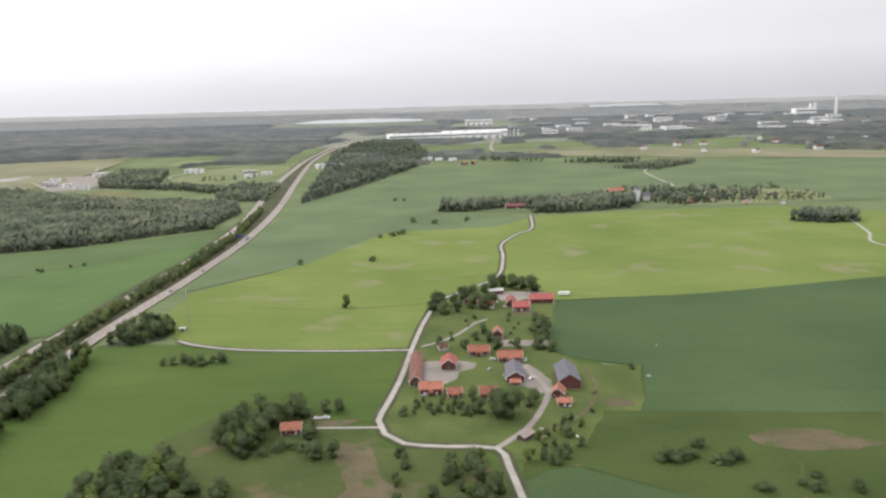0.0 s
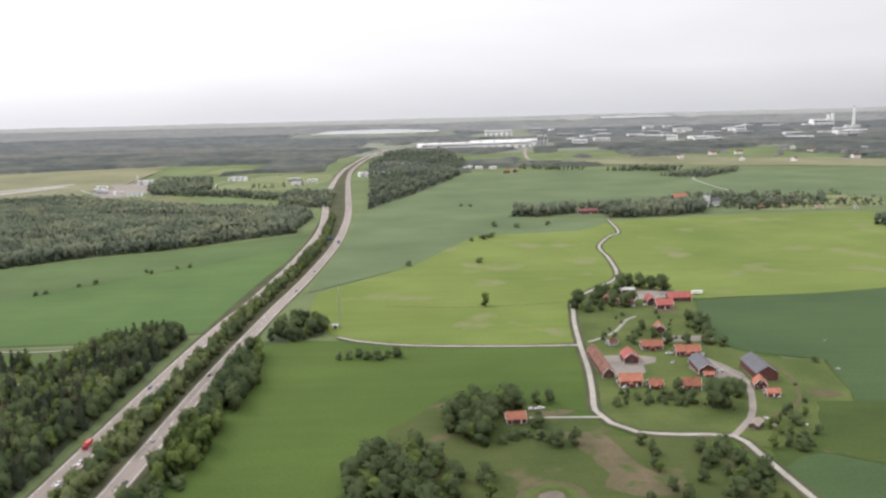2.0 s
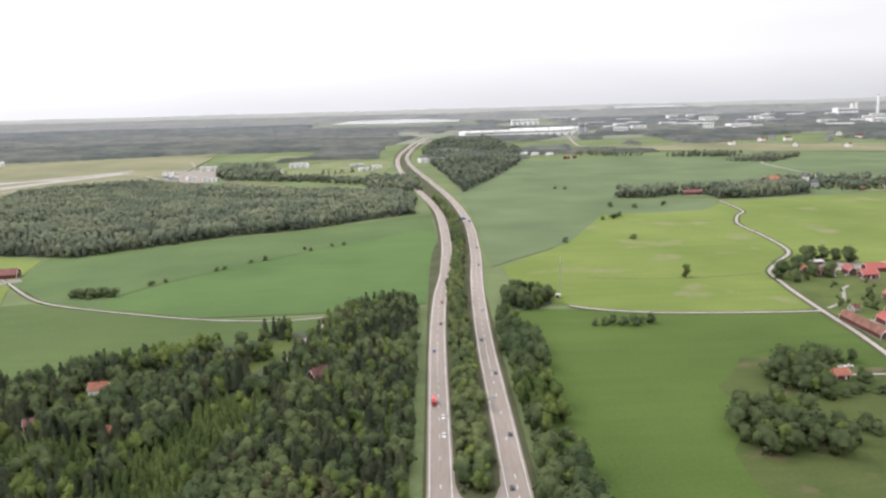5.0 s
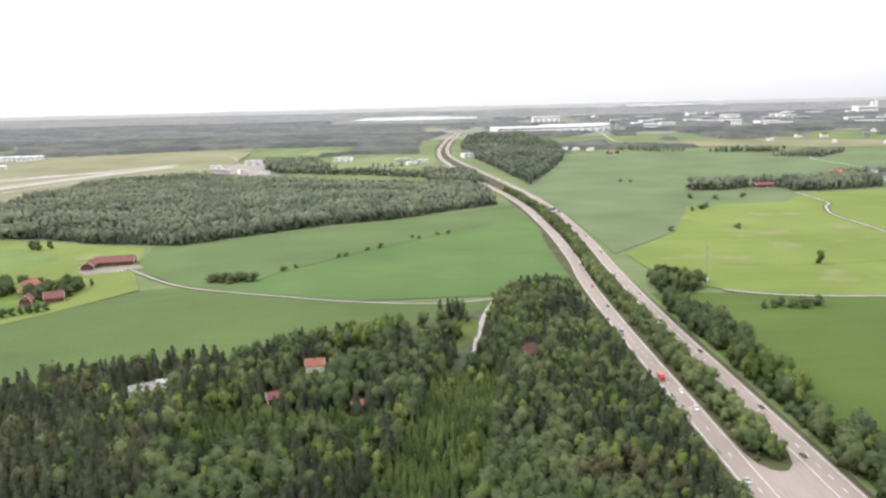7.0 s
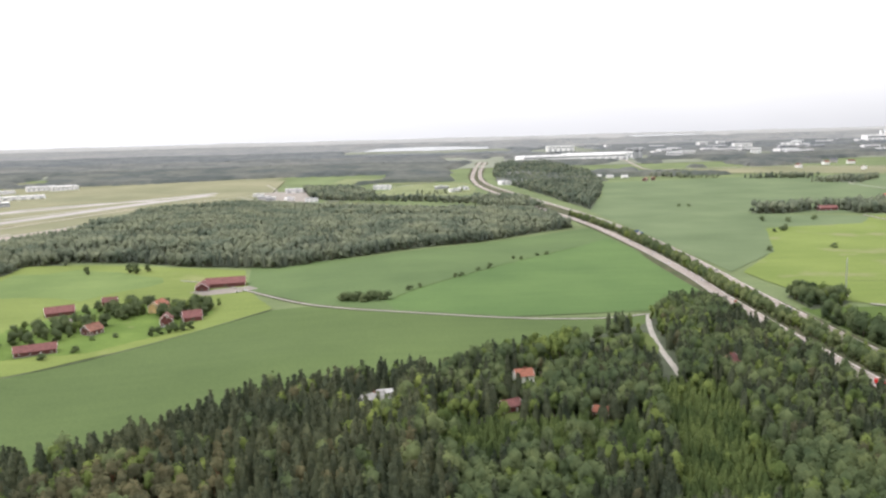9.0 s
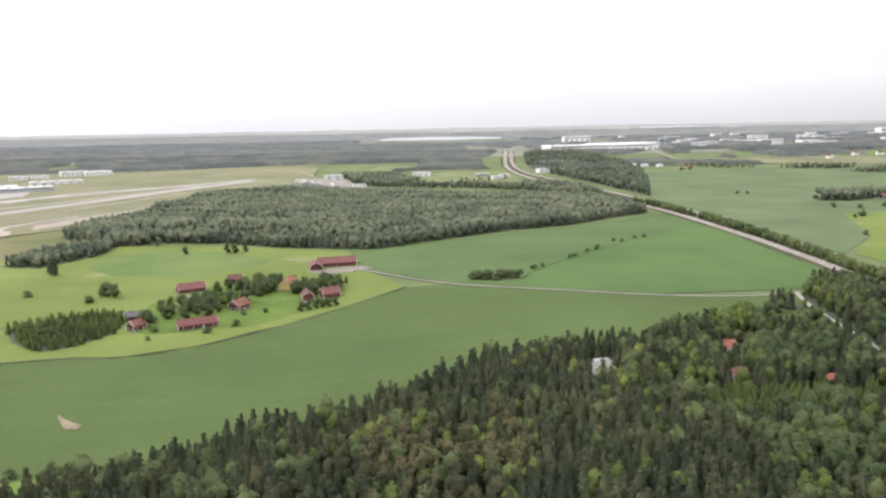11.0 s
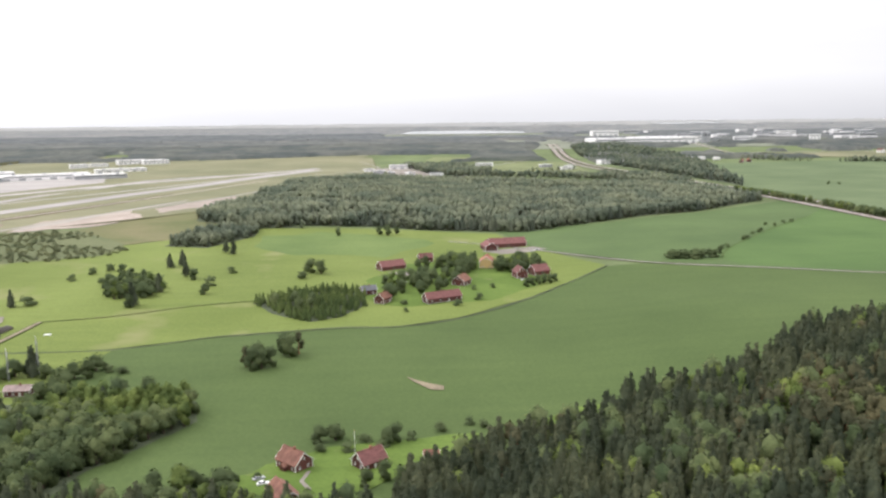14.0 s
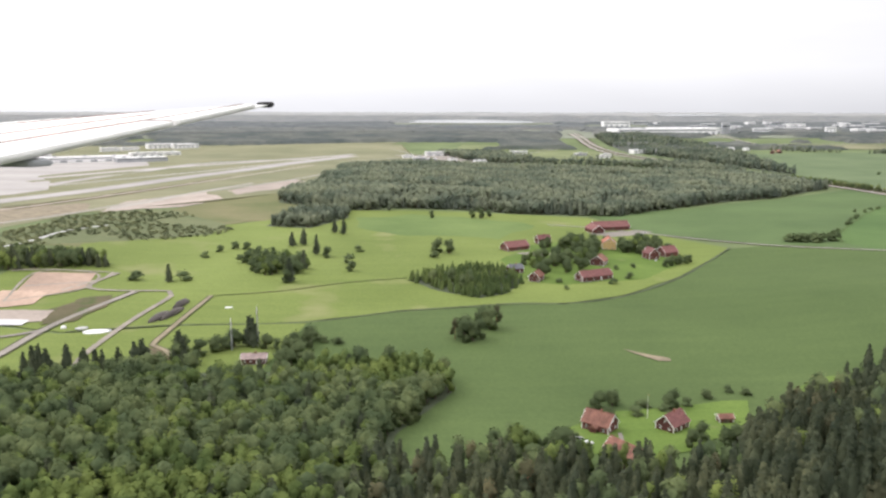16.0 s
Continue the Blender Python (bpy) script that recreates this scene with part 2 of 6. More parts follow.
M_CLAD = surface("white_cladding", (0.84, 0.83, 0.82), 0.6, 0.02, 0.3, 0.06)
M_GREYCLAD = surface("grey_cladding", (0.36, 0.37, 0.38), 0.6, 0.02, 0.3, 0.1)
M_GLASS, gn, gl, gb = shader("window_glass", 0.08)
gb.inputs["Base Color"].default_value = (0.05, 0.06, 0.07, 1)
M_WATER, gn, gl, gb = shader("lake_water", 0.12)
gb.inputs["Base Color"].default_value = (0.10, 0.12, 0.13, 1)
M_RUBBER = surface("rubber", (0.02, 0.02, 0.02), 0.8)
M_STEEL = surface("galvanised_steel", (0.42, 0.43, 0.44), 0.45, 1.0, 6.0, 0.1, metal=0.7)
CAR_PAINTS = [shader("car_paint_" + k, 0.25, 0.0) for k in ("white", "silver", "black", "red", "blue")]
for (m_, n_, l_, b_), c_ in zip(CAR_PAINTS, ((0.8, 0.8, 0.8), (0.45, 0.46, 0.47), (0.02, 0.02, 0.022), (0.5, 0.02, 0.02), (0.03, 0.07, 0.22))):
    b_.inputs["Base Color"].default_value = (*c_, 1)
    b_.inputs["Coat Weight"].default_value = 0.6
CAR_PAINTS = [p[0] for p in CAR_PAINTS]
M_BROWNHEAP = surface("tipped_earth", (0.11, 0.095, 0.085), 0.95, 0.3, 2.0, 0.25)


# ---- shared builders ----
def smooth(a, b, v):
    u = min(1.0, max(0.0, (v - a) / (b - a)))
    return u * u * (3 - 2 * u)


def land(x, y):
    """The height of the ground: a flat valley that rises to wooded country far off."""
    dip = 7.5 * smooth(-390, -520, x) * (1 - 0.45 * smooth(-660, -800, x)) * smooth(350, 285, y) * smooth(60, 210, y)
    dip += 6.0 * smooth(-340, -490, x) * smooth(-830, -730, x) * smooth(285, 350, y) * smooth(680, 540, y)
    return 20 * smooth(1250, 1800, y) + 42 * smooth(2300, 4800, y) - dip


def inside(poly, x, y):
    hit, j = False, len(poly) - 1
    for i in range(len(poly)):
        (xi, yi), (xj, yj) = poly[i], poly[j]
        if (yi > y) != (yj > y) and x < (xj - xi) * (y - yi) / (yj - yi) + xi:
            hit = not hit
        j = i
    return hit


def curve_through(pts, step=8.0, closed=False):
    """Catmull-Rom points through a polyline."""
    out, n = [], len(pts)
    for i in range(n if closed else n - 1):
        p = [Vector(pts[(i + k) % n] if closed else pts[min(max(i + k, 0), n - 1)]) for k in (-1, 0, 1, 2)]
        parts = max(1, int((p[2] - p[1]).length / step))
        for s in range(parts):
            u = s / parts
            out.append(0.5 * (2 * p[1] + (p[2] - p[0]) * u + (2 * p[0] - 5 * p[1] + 4 * p[2] - p[3]) * u * u + (3 * p[1] - p[0] - 3 * p[2] + p[3]) * u ** 3))
    if not closed:
        out.append(Vector(pts[-1]))
    return out


def mesh_of(name, verts, faces, mats, index=None, normals=None):
    """Triangles from arrays, fast; with normals, softly shaded by them."""
    me = bpy.data.meshes.new(name)
    verts, faces = np.asarray(verts, np.float32), np.asarray(faces, np.int32)
    me.vertices.add(len(verts))
    me.vertices.foreach_set("co", verts.ravel())
    me.loops.add(faces.size)
    me.loops.foreach_set("vertex_index", faces.ravel())
    me.polygons.add(len(faces))
    me.polygons.foreach_set("loop_start", np.arange(0, faces.size, 3, dtype=np.int32))
    for m in mats:
        me.materials.append(m)
    if index is not None:
        me.polygons.foreach_set("material_index", np.asarray(index, np.int32))
    if normals is not None:
        me.polygons.foreach_set("use_smooth", np.ones(len(faces), bool))
    me.update(calc_edges=True)
    me.validate()
    if normals is not None:
        me.normals_split_custom_set_from_vertices(np.asarray(normals, np.float32))
    return me


def part(name, bm, material, parent=None, label="", at=None):
    """One bmesh as one mesh object under a thing or a part."""
    me = bpy.data.meshes.new(name)
    bm.to_mesh(me)
    bm.free()
    me.materials.append(material)
    return place(name, me, parent, label, at)


def place(name, me, parent=None, label="", at=None):
    ob = new(name, me)
    if parent:
        ob.parent = parent
    if at is not None:
        ob.matrix_local = at
    return tagged(ob, label)


def box(bm, x0, y0, z0, x1, y1, z1, bevel=0.0):
    r = bmesh.ops.create_cube(bm, size=1)
    bmesh.ops.transform(bm, verts=r["verts"], matrix=Matrix.Translation(((x0 + x1) / 2, (y0 + y1) / 2, (z0 + z1) / 2)) @ Matrix.Diagonal((x1 - x0, y1 - y0, z1 - z0, 1)))
    if bevel:
        edges = list({e for v in r["verts"] for e in v.link_edges})
        bmesh.ops.bevel(bm, geom=edges, offset=bevel, segments=1, affect="EDGES")


def boxed(*dims, bevel=0.0):
    bm = bmesh.new()
    box(bm, *dims, bevel=bevel)
    return bm


def tube(r0, r1, z0, z1, n=10):
    bm = bmesh.new()
    bmesh.ops.create_cone(bm, cap_ends=True, segments=n, radius1=r0, radius2=r1, depth=z1 - z0, matrix=Matrix.Translation((0, 0, (z0 + z1) / 2)))
    return bm


def ragged(poly, amount, step):
    """A polygon's outline drawn with a slightly uneven hand."""
    out = []
    for i, (a, b) in enumerate(zip(poly, list(poly[1:]) + [poly[0]])):
        a, b = Vector(a), Vector(b)
        k = max(1, int((b - a).length / step))
        for s in range(k):
            p = a.lerp(b, s / k)
            d = noise.noise_vector(Vector((p.x * 0.05, p.y * 0.05, 3))) + 0.5 * noise.noise_vector(Vector((p.x * 0.22, p.y * 0.22, 8)))
            out.append((p.x + d.x * amount, p.y + d.y * amount))
    return out


def patch(name, poly, material, lift, label="", category="", grid=60.0, rag=0.0, kind="structure"):
    """A piece of ground cover that follows the land."""
    from mathutils.geometry import delaunay_2d_cdt
    if rag:
        poly = ragged(poly, rag, max(2.5, rag * 1.2))
    pts = [Vector(p) for p in poly]
    edges = [(i, (i + 1) % len(pts)) for i in range(len(pts))]
    xs, ys = [p[0] for p in poly], [p[1] for p in poly]
    low = min(xs) < -345 and min(ys) < 680 and max(ys) > 60
    if low:
        grid = min(grid, 9.0)
    if max(ys) > 1200 or low:
        y = min(ys) + grid / 2
        while y < max(ys):
            x = min(xs) + grid / 2
            while x < max(xs):
                if inside(poly, x, y):
                    pts.append(Vector((x, y)))
                x += grid
            y += grid
    v, e, f, *_ = delaunay_2d_cdt(pts, edges, [], 1, 1e-4)
    me = bpy.data.meshes.new(name)
    me.from_pydata([(p.x, p.y, land(p.x, p.y) + lift) for p in v], [], f)
    me.materials.append(material)
    if me.polygons and me.polygons[0].normal.z < 0:
        me.flip_normals()
    return tagged(new(name, me), label, category, kind=kind)


def ribbon_mesh(name, line, width, material, lift, offset=0.0):
    """A strip of even width along a line of points."""
    vs, fs = [], []
    for i, p in enumerate(line):
        d = (line[min(i + 1, len(line) - 1)] - line[max(i - 1, 0)]).normalized()
        n = Vector((-d.y, d.x))
        for s in (-1, 1):
            q = p + n * (offset + s * width / 2)
            vs.append((q.x, q.y, land(q.x, q.y) + lift))
        if i:
            fs.append((2 * i - 1, 2 * i - 2, 2 * i, 2 * i + 1))
    me = bpy.data.meshes.new(name)
    me.from_pydata(vs, [], fs)
    me.materials.append(material)
    if me.polygons[0].normal.z < 0:
        me.flip_normals()
    return me


def lane(name, pts, width, material, lift, label, category="road", verge=0.0):
    line = curve_through(pts, 6.0)
    if verge:
        tagged(new("verge", ribbon_mesh("verge", line, width + 2 * verge, M_VERGE, lift - 0.06)), "rough grass verge beside a " + category, "verge", kind="structure")
    return tagged(new(name, ribbon_mesh(name, line, width, material, lift)), label, category, kind="structure")


# ---- ground ----
def build_ground():
    xs = np.concatenate([np.linspace(-5200, -1000, 24), np.linspace(-900, -340, 66), np.linspace(-300, -220, 3), np.linspace(-210, -156, 19), np.linspace(-130, 900, 8), np.linspace(1050, 5200, 24)])
    ys = np.concatenate([np.linspace(-2500, 0, 6), np.linspace(40, 400, 42), np.linspace(409, 720, 37), np.linspace(800, 1150, 4), np.linspace(1250, 5000, 64)])
    v = [(x, y, land(x, y) - 0.25) for y in ys for x in xs]
    w = len(xs)
    f = []
    for j in range(len(ys) - 1):
        for i in range(w - 1):
            a = j * w + i
            f += [(a, a + 1, a + w + 1), (a, a + w + 1, a + w)]
    tagged(new("ground", mesh_of("ground", v, f, [M_GROUND])), "flat green farmland reaching to wooded country", "ground", kind="structure")


build_ground()

BRIGHT = [(-150, 385), (-154, 446), (-100, 521), (-49, 649), (44, 661), (82, 714), (200, 735), (326, 742), (400, 690), (430, 495), (261, 445), (145, 416), (61, 411),
          (40, 440), (-10, 392), (-14, 365), (-18, 334), (-49, 333), (-94, 338), (-121, 348), (-135, 358)]
DARK = [(60, 409), (144, 417), (260, 446), (430, 496), (520, 260), (300, 246), (151, 250), (69, 255.5), (81, 302), (60, 311), (45, 322), (46, 345), (55, 385)]
patch("ley_field", BRIGHT, M_BRIGHT, 0.06, "yellow-green grass ley between the farms", "field", rag=1.0)
patch("corn_field", DARK, M_DARK, 0.065, "dark green corn field beside the farm", "field", rag=0.8)
patch("corn_field", [(-160, 448), (-99, 522), (-49, 648), (45, 660), (83, 714), (-15, 762), (-45, 1300), (-100, 1050), (-165, 840), (-160, 640)], M_TEAL, 0.05, "blue-green corn field beside the motorway", "field")
patch("corn_field", [(-45, 1300), (-15, 764), (80, 745), (330, 760), (620, 790), (820, 1250), (210, 1330)], M_TEAL, 0.04, "blue-green corn field before the woods", "field")
patch("grass_field", [(-160, -700), (-90, -700), (-90, 180), (-85, 225), (-76, 240), (-80, 270), (-60, 280), (-44, 262), (-26, 250), (-21, 300), (-20, 328), (-94, 333), (-126, 344), (-160, 346)], M_NEAR, 0.05, "lush grass field beside the motorway", "field", rag=1.0)
patch("grass_field", [(40, 300), (82, 306), (74, 259), (152, 255), (300, 252), (520, 268), (520, 20), (20, 20), (20, 205)], M_PASTURE, 0.035, "lush grass field with bare spots", "field")
patch("rough_grass", [(-166, 60), (-166, 349), (-120, 346), (-16, 332), (-12, 390), (10, 442), (60, 432), (70, 404), (64, 300), (150, 250), (150, 60)], M_NEAR, -0.06, "grass between the lanes and fields", "grass")
patch("barn_grass", [(48, 309), (80, 302.5), (68.5, 256), (47, 257), (52, 280)], M_LAWN, 0.055, "light rough grass beside the barn", "grass", rag=1.5)
patch("corn_field", [(22, 207), (30, 213), (38, 215.5), (54.6, 205), (70.5, 195), (110, 172), (110, 20), (60, 20), (24, 150), (20, 198)], M_DARK, 0.045, "dark green corn beside the lane", "field", rag=1.5)
patch("meadow", [(-100, 232), (-78, 270), (-44, 262), (-26, 246), (-20, 231), (14, 229), (17, 211), (20, 150), (60, -700), (-118, -700), (-111, 180)], M_MEADOW, 0.085, "rough olive meadow with worn brown ground", "meadow", rag=6.0)
patch("farm_green", [(-23, 252), (-21, 274), (-17, 300), (-14, 330), (-9, 384), (10, 445), (56, 432), (60, 410), (54, 378), (47, 345), (46, 322), (56, 308), (58, 262), (44, 232), (24, 218), (16, 228), (-16, 233)], M_LAWN, 0.07, "mown lawn between farm buildings", "lawn", rag=2.0)
patch("corn_field", [(-198, 365), (-240, 352), (-309, 349), (-364.1, 371.8), (-412, 405.1), (-462.1, 465.9), (-478, 552), (-397, 561.7), (-303, 606), (-197, 684), (-192, 540)], M_WHEAT, 0.046, "blue-green corn field beside the motorway", "field")
patch("corn_field", [(-364, 373), (-309, 350.5), (-240, 353.5), (-200, 366), (-194, 540), (-198, 612), (-227, 576), (-283, 516), (-328, 462), (-356, 425), (-371, 399)], M_WHEATLIT, 0.075, "bright green corn between the lane and the ditch", "field", rag=1)
STRIP = [(-432.8, 400.2), (-486.1, 333.9), (-523.7, 301.5), (-550, 291.5), (-569, 292.7), (-591, 288.2), (-621, 282), (-656, 267), (-701, 263), (-740, 250), (-800, 270), (-803.4, 405.9), (-770.3, 484.7), (-718.8, 538.3), (-654.1, 589.1), (-570.7, 573.9), (-480.2, 543.1), (-462.1, 468)]
patch("ley_field", STRIP, M_STRIP, 0.05, "bright yellow-green grass round the hamlet", "field", rag=0.8)
patch("corn_field", [(-205, 352), (-243, 344), (-309, 345), (-364.1, 367.8), (-414.2, 399.5), (-432.8, 398.1), (-486.4, 330.5), (-523.8, 299), (-550, 289.3), (-569, 290.4), (-591, 286), (-621, 280), (-656, 265), (-665, 215), (-620, 110), (-200, 60)], M_CORN, 0.043, "wide blue-green corn field below the hamlet", "field")
patch("grass_field", [(-655, 265), (-701, 261), (-740, 248), (-800, 268), (-800, 190), (-664, 200)], M_STRIP, 0.06, "bright grass beside the building site", "field")
patch("corn_field", [(-651, 548), (-612, 560), (-572, 552), (-530, 520), (-536, 490), (-556, 452), (-600, 462), (-630, 470), (-648, 505)], M_MIXLEY, 0.065, "blue-green young corn above the hamlet", "field", rag=12)
patch("marsh", [(-799.3, 407.6), (-860, 400), (-850, 520), (-803.3, 552.8), (-773.1, 629.3), (-700, 700), (-691.5, 647.4), (-718.8, 538.3), (-774.6, 484.4)], M_MARSH, 0.07, "dry yellow marsh grass by the airfield", "marsh", rag=6)
patch("pasture", [(-440, 1123), (-366, 1080), (-270, 1150), (-262, 1300), (-275, 1370), (-350, 1372), (-397, 1330)], M_FARLEY, 0.05, "yellow-green pasture by the motorway", "field", rag=4)
for n_, (cx, cy, rx, ry, tu) in enumerate(((61.5, 264.5, 5.6, 4.6, -8), (-38, 252, 7, 2.4, 10))):
    patch("bare_patch", [(cx + rx * math.cos(a) * math.cos(tu / 57.3) - ry * math.sin(a) * math.sin(tu / 57.3), cy + rx * math.cos(a) * math.sin(tu / 57.3) + ry * math.sin(a) * math.cos(tu / 57.3))
          for a in [k * math.tau / 24 for k in range(24)]], M_WORN, 0.09, "patch of bare brown soil in the field", "soil", rag=2.5)

patch("bare_patch", [(96, 233), (108, 238), (128, 236), (138, 226), (126, 222), (112, 222), (100, 226)], M_WORN, 0.09, "wide patch of bare brown soil in the field", "soil", rag=3)
patch("bare_patch", [(-40, 237), (-28, 235), (-22, 222), (-18, 210), (-8, 203), (-13, 192), (-26, 192), (-32, 197), (-31, 208), (-38, 222)], M_WORN, 0.1, "wide bare brown ground in the meadow", "soil", rag=3)
for r_, mat_, lift_, words_ in ((9.5, M_WORN, 0.1, "worn brown rim of a dry pond"), (7.6, M_LAWN, 0.12, "green slope of a dry pond"), (5.2, M_MEADOW, 0.14, "rough grassy edge of a dry pond"), (3.4, M_MUD, 0.16, "brown mud floor of a dry pond")):
    patch("dry_pond", [(-49 + r_ * 1.1 * math.cos(k * 0.3927), 192.5 + r_ * math.sin(k * 0.3927)) for k in range(16)], mat_, lift_, words_, "pond", rag=r_ * 0.3)
patch("bare_patch", [(-544, 227), (-536, 220), (-531.5, 217), (-532, 213.5), (-536, 214), (-540, 220)], M_SOIL, 0.25, "wedge of bare pale soil in the corn", "soil", rag=0.6)
patch("far_pasture", [(58, 1460), (110, 1475), (190, 1490), (376, 1495), (640, 1410), (770, 1350), (1000, 1300), (900, 1240), (690, 1250), (430, 1340)], M_AIRGRASS, 0.3, "pale green pasture below the woods", "field", grid=40)
patch("clearing", [(-466, 956), (-375, 905), (-395, 1000), (-486, 1060)], M_MARSH, 0.1, "dry pale clearing in the wood", "field", rag=3)
patch("works_yard", [(-640, 1275), (-522, 1310), (-500, 1240), (-508, 1060), (-545, 1050), (-590, 1120), (-620, 1180)], M_YARD, 0.12, "grey gravel works yard", "yard", rag=5)
patch("clearing", [(-790, 1060), (-700, 1010), (-600, 1080), (-590, 1200), (-640, 1290), (-640, 1500), (-600, 1640), (-900, 1500)], M_AIRGRASS, 0.2, "pale open grass by the works yard", "field", grid=40, rag=4)
# ---- roads ----
HWY_L = [(-193.8, -400), (-193.8, 150), (-193.8, 300), (-191.8, 380), (-188, 436), (-186, 545), (-190, 690), (-203, 810), (-222, 950), (-243, 1150), (-255, 1300), (-258, 1420), (-250, 1530), (-228, 1720), (-193, 1980), (-150, 2200)]
HWY_R = [(-174, -400), (-174, 180), (-174, 300), (-171.5, 400), (-167, 500), (-166.5, 640), (-178, 806), (-203, 1020), (-230, 1250), (-242, 1400), (-236, 1540), (-218, 1690), (-184, 1990), (-140, 2200)]


def motorway(pts, label):
    line = curve_through(pts, 10.0)
    ob = tagged(new("motorway", ribbon_mesh("motorway", line, 7.3, M_ASPHALT, 0.30)), label, "motorway", kind="structure")
    for off in (-2.9, 2.9):
        place("edge_line", ribbon_mesh("edge_line", line, 0.16, M_PAINT, 0.31, off), ob)
    vs, fs = [], []
    fine = curve_through(pts, 3.0)
    for i in range(1, len(fine) - 1, 3):
        p, d = fine[i], (fine[i + 1] - fine[i - 1]).normalized()
        if p.y > 900:
            break
        n, k = Vector((-d.y, d.x)) * 0.09, len(vs)
        for q in (p - d * 1.2 - n, p + d * 1.2 - n, p + d * 1.2 + n, p - d * 1.2 + n):
            vs.append((q.x, q.y, land(q.x, q.y) + 0.31))
        fs.append((k, k + 1, k + 2, k + 3))
    me = bpy.data.meshes.new("lane_dashes")
    me.from_pydata(vs, [], fs)
    me.materials.append(M_PAINT)
    tagged(place("lane_dashes", me, ob), kind="stuff")
    return ob


tagged(new("verge", ribbon_mesh("verge", curve_through([(-183, -400), (-183, 400), (-177, 560), (-186, 750), (-214, 1000), (-245, 1280), (-250, 1420), (-243, 1540), (-190, 1980)], 10), 30, M_VERGE, 0.16)),
       "grassy motorway verge and central reservation", "verge", kind="structure")
motorway(HWY_L, "worn pinkish asphalt motorway carriageway")
motorway(HWY_R, "worn pinkish asphalt motorway carriageway")
patch("bare_patch", [(-181.5, 440), (-176, 438), (-172.5, 520), (-172, 600), (-177, 640), (-181, 600), (-179, 520)], M_WORN, 0.3, "bare brown ground on the central reservation", "soil", rag=1)
patch("crossover", [(-191, 60), (-177, 60), (-177, 184), (-191, 184)], M_ASPHALT, 0.28, "asphalt crossover between the motorway carriageways", "road")
patch("median_tip", [(-190.2, 186), (-177.8, 186), (-178.2, 176), (-180, 169.5), (-182.4, 166.4), (-184.4, 165.8), (-186.6, 167), (-188.8, 170.5), (-190, 177)], M_VERGE, 0.33, "rounded grassy end of the central reservation", "verge", rag=0.3)

lane("ring_lane", [(30, 120), (22, 180), (18, 215), (15, 229), (-1, 231), (-15, 234), (-22, 242), (-25, 253), (-22, 274), (-19, 298), (-16.5, 330), (-13, 365), (-10, 386), (-5, 413), (12, 440), (32, 471), (40, 530), (43, 580), (60, 625), (74, 650), (81, 725)], 2.1, M_GRAVEL, 0.2, "pale gravel lane round the farm", verge=1.6)
lane("yard_lane", [(15, 229), (26, 243), (33, 259), (38, 278), (34, 294), (31, 306)], 2.4, M_YARD, 0.19, "brownish gravel lane into the farmyard")
lane("field_lane", [(-16.5, 330), (-49, 331), (-94, 336), (-121, 346), (-129, 352)], 2.2, M_GRAVEL, 0.19, "straight pale gravel field lane", verge=1.0)
lane("side_lane", [(-24, 247), (-49, 248)], 1.6, M_GRAVEL, 0.19, "short gravel lane to the cabin")
lane("garden_path", [(-12, 334), (2, 347), (14, 370), (20, 376)], 1.8, M_GRAVEL, 0.19, "curving gravel garden path")
lane("field_edge", [(-110, 411), (-78, 404), (-47, 404), (-12, 409)], 0.7, M_VERGE, 0.12, "dark grassy field edge", "field edge")
lane("wheel_track", [(169, 663), (203, 587), (238, 520), (276, 471), (330, 420)], 2.2, M_STRIP, 0.1, "light wheel tracks across the ley", "track")
lane("wheel_track", [(38, 216.5), (54.6, 205), (70.5, 195), (100, 177)], 1.2, M_MEADOW, 0.12, "faint wheel track in the grass", "track")
lane("wheel_track", [(104, 224), (105, 212), (98, 197), (96, 180)], 1.2, M_MEADOW, 0.12, "faint wheel track in the grass", "track")
patch("bare_patch", [(30, 388), (44, 390), (46, 386), (38, 381), (30, 383)], M_WORN, 0.12, "bare earth before the barn", "soil", rag=1)
lane("barn_track", [(56, 300), (57, 280), (51, 261), (44, 251), (30, 242)], 1.4, M_WORN, 0.14, "worn track behind the barn", "track")
lane("far_lane", [(350, 660), (330, 590), (312, 548), (330, 500), (400, 440)], 2.6, M_GRAVEL, 0.19, "pale gravel lane past the copse")
lane("far_lane", [(330, 1180), (293, 1126), (282, 1000), (280, 940), (240, 850)], 3.0, M_GRAVEL, 0.19, "pale gravel lane over the fields")
lane("far_road", [(150, 2150), (125, 1850), (96, 1580), (108, 1500), (192, 1506), (378, 1501), (635, 1413), (800, 1330), (1100, 1250)], 6.0, M_ASPHALT, 0.5, "pale country road below the industrial estate")
lane("hamlet_lane", [(-516.8, 509.1), (-486.6, 489.7), (-462.1, 463.7), (-412, 403), (-364.1, 369.8), (-309, 347), (-267, 340), (-241, 346)], 1.6, M_GRAVEL, 0.19, "pale gravel lane across the corn", verge=0.8)
lane("wood_lane", [(-241, 346), (-247, 325), (-253, 292), (-257, 254), (-262, 215)], 2.4, M_GRAVEL, 0.19, "gravel lane into the wood")
patch("farmyard", [(-11, 314), (-11, 300), (-10, 288), (-3, 285), (3, 292), (4, 300), (10, 304), (12, 310), (4, 314)], M_YARD, 0.1, "grey gravel farmyard between barns", "yard", rag=0.6)
patch("farmyard", [(28, 308), (22, 296), (23, 287), (30, 282), (35, 274), (39, 277), (40, 288), (38, 298), (34, 308)], M_YARD, 0.11, "grey gravel farmyard between barns", "yard", rag=1.5)
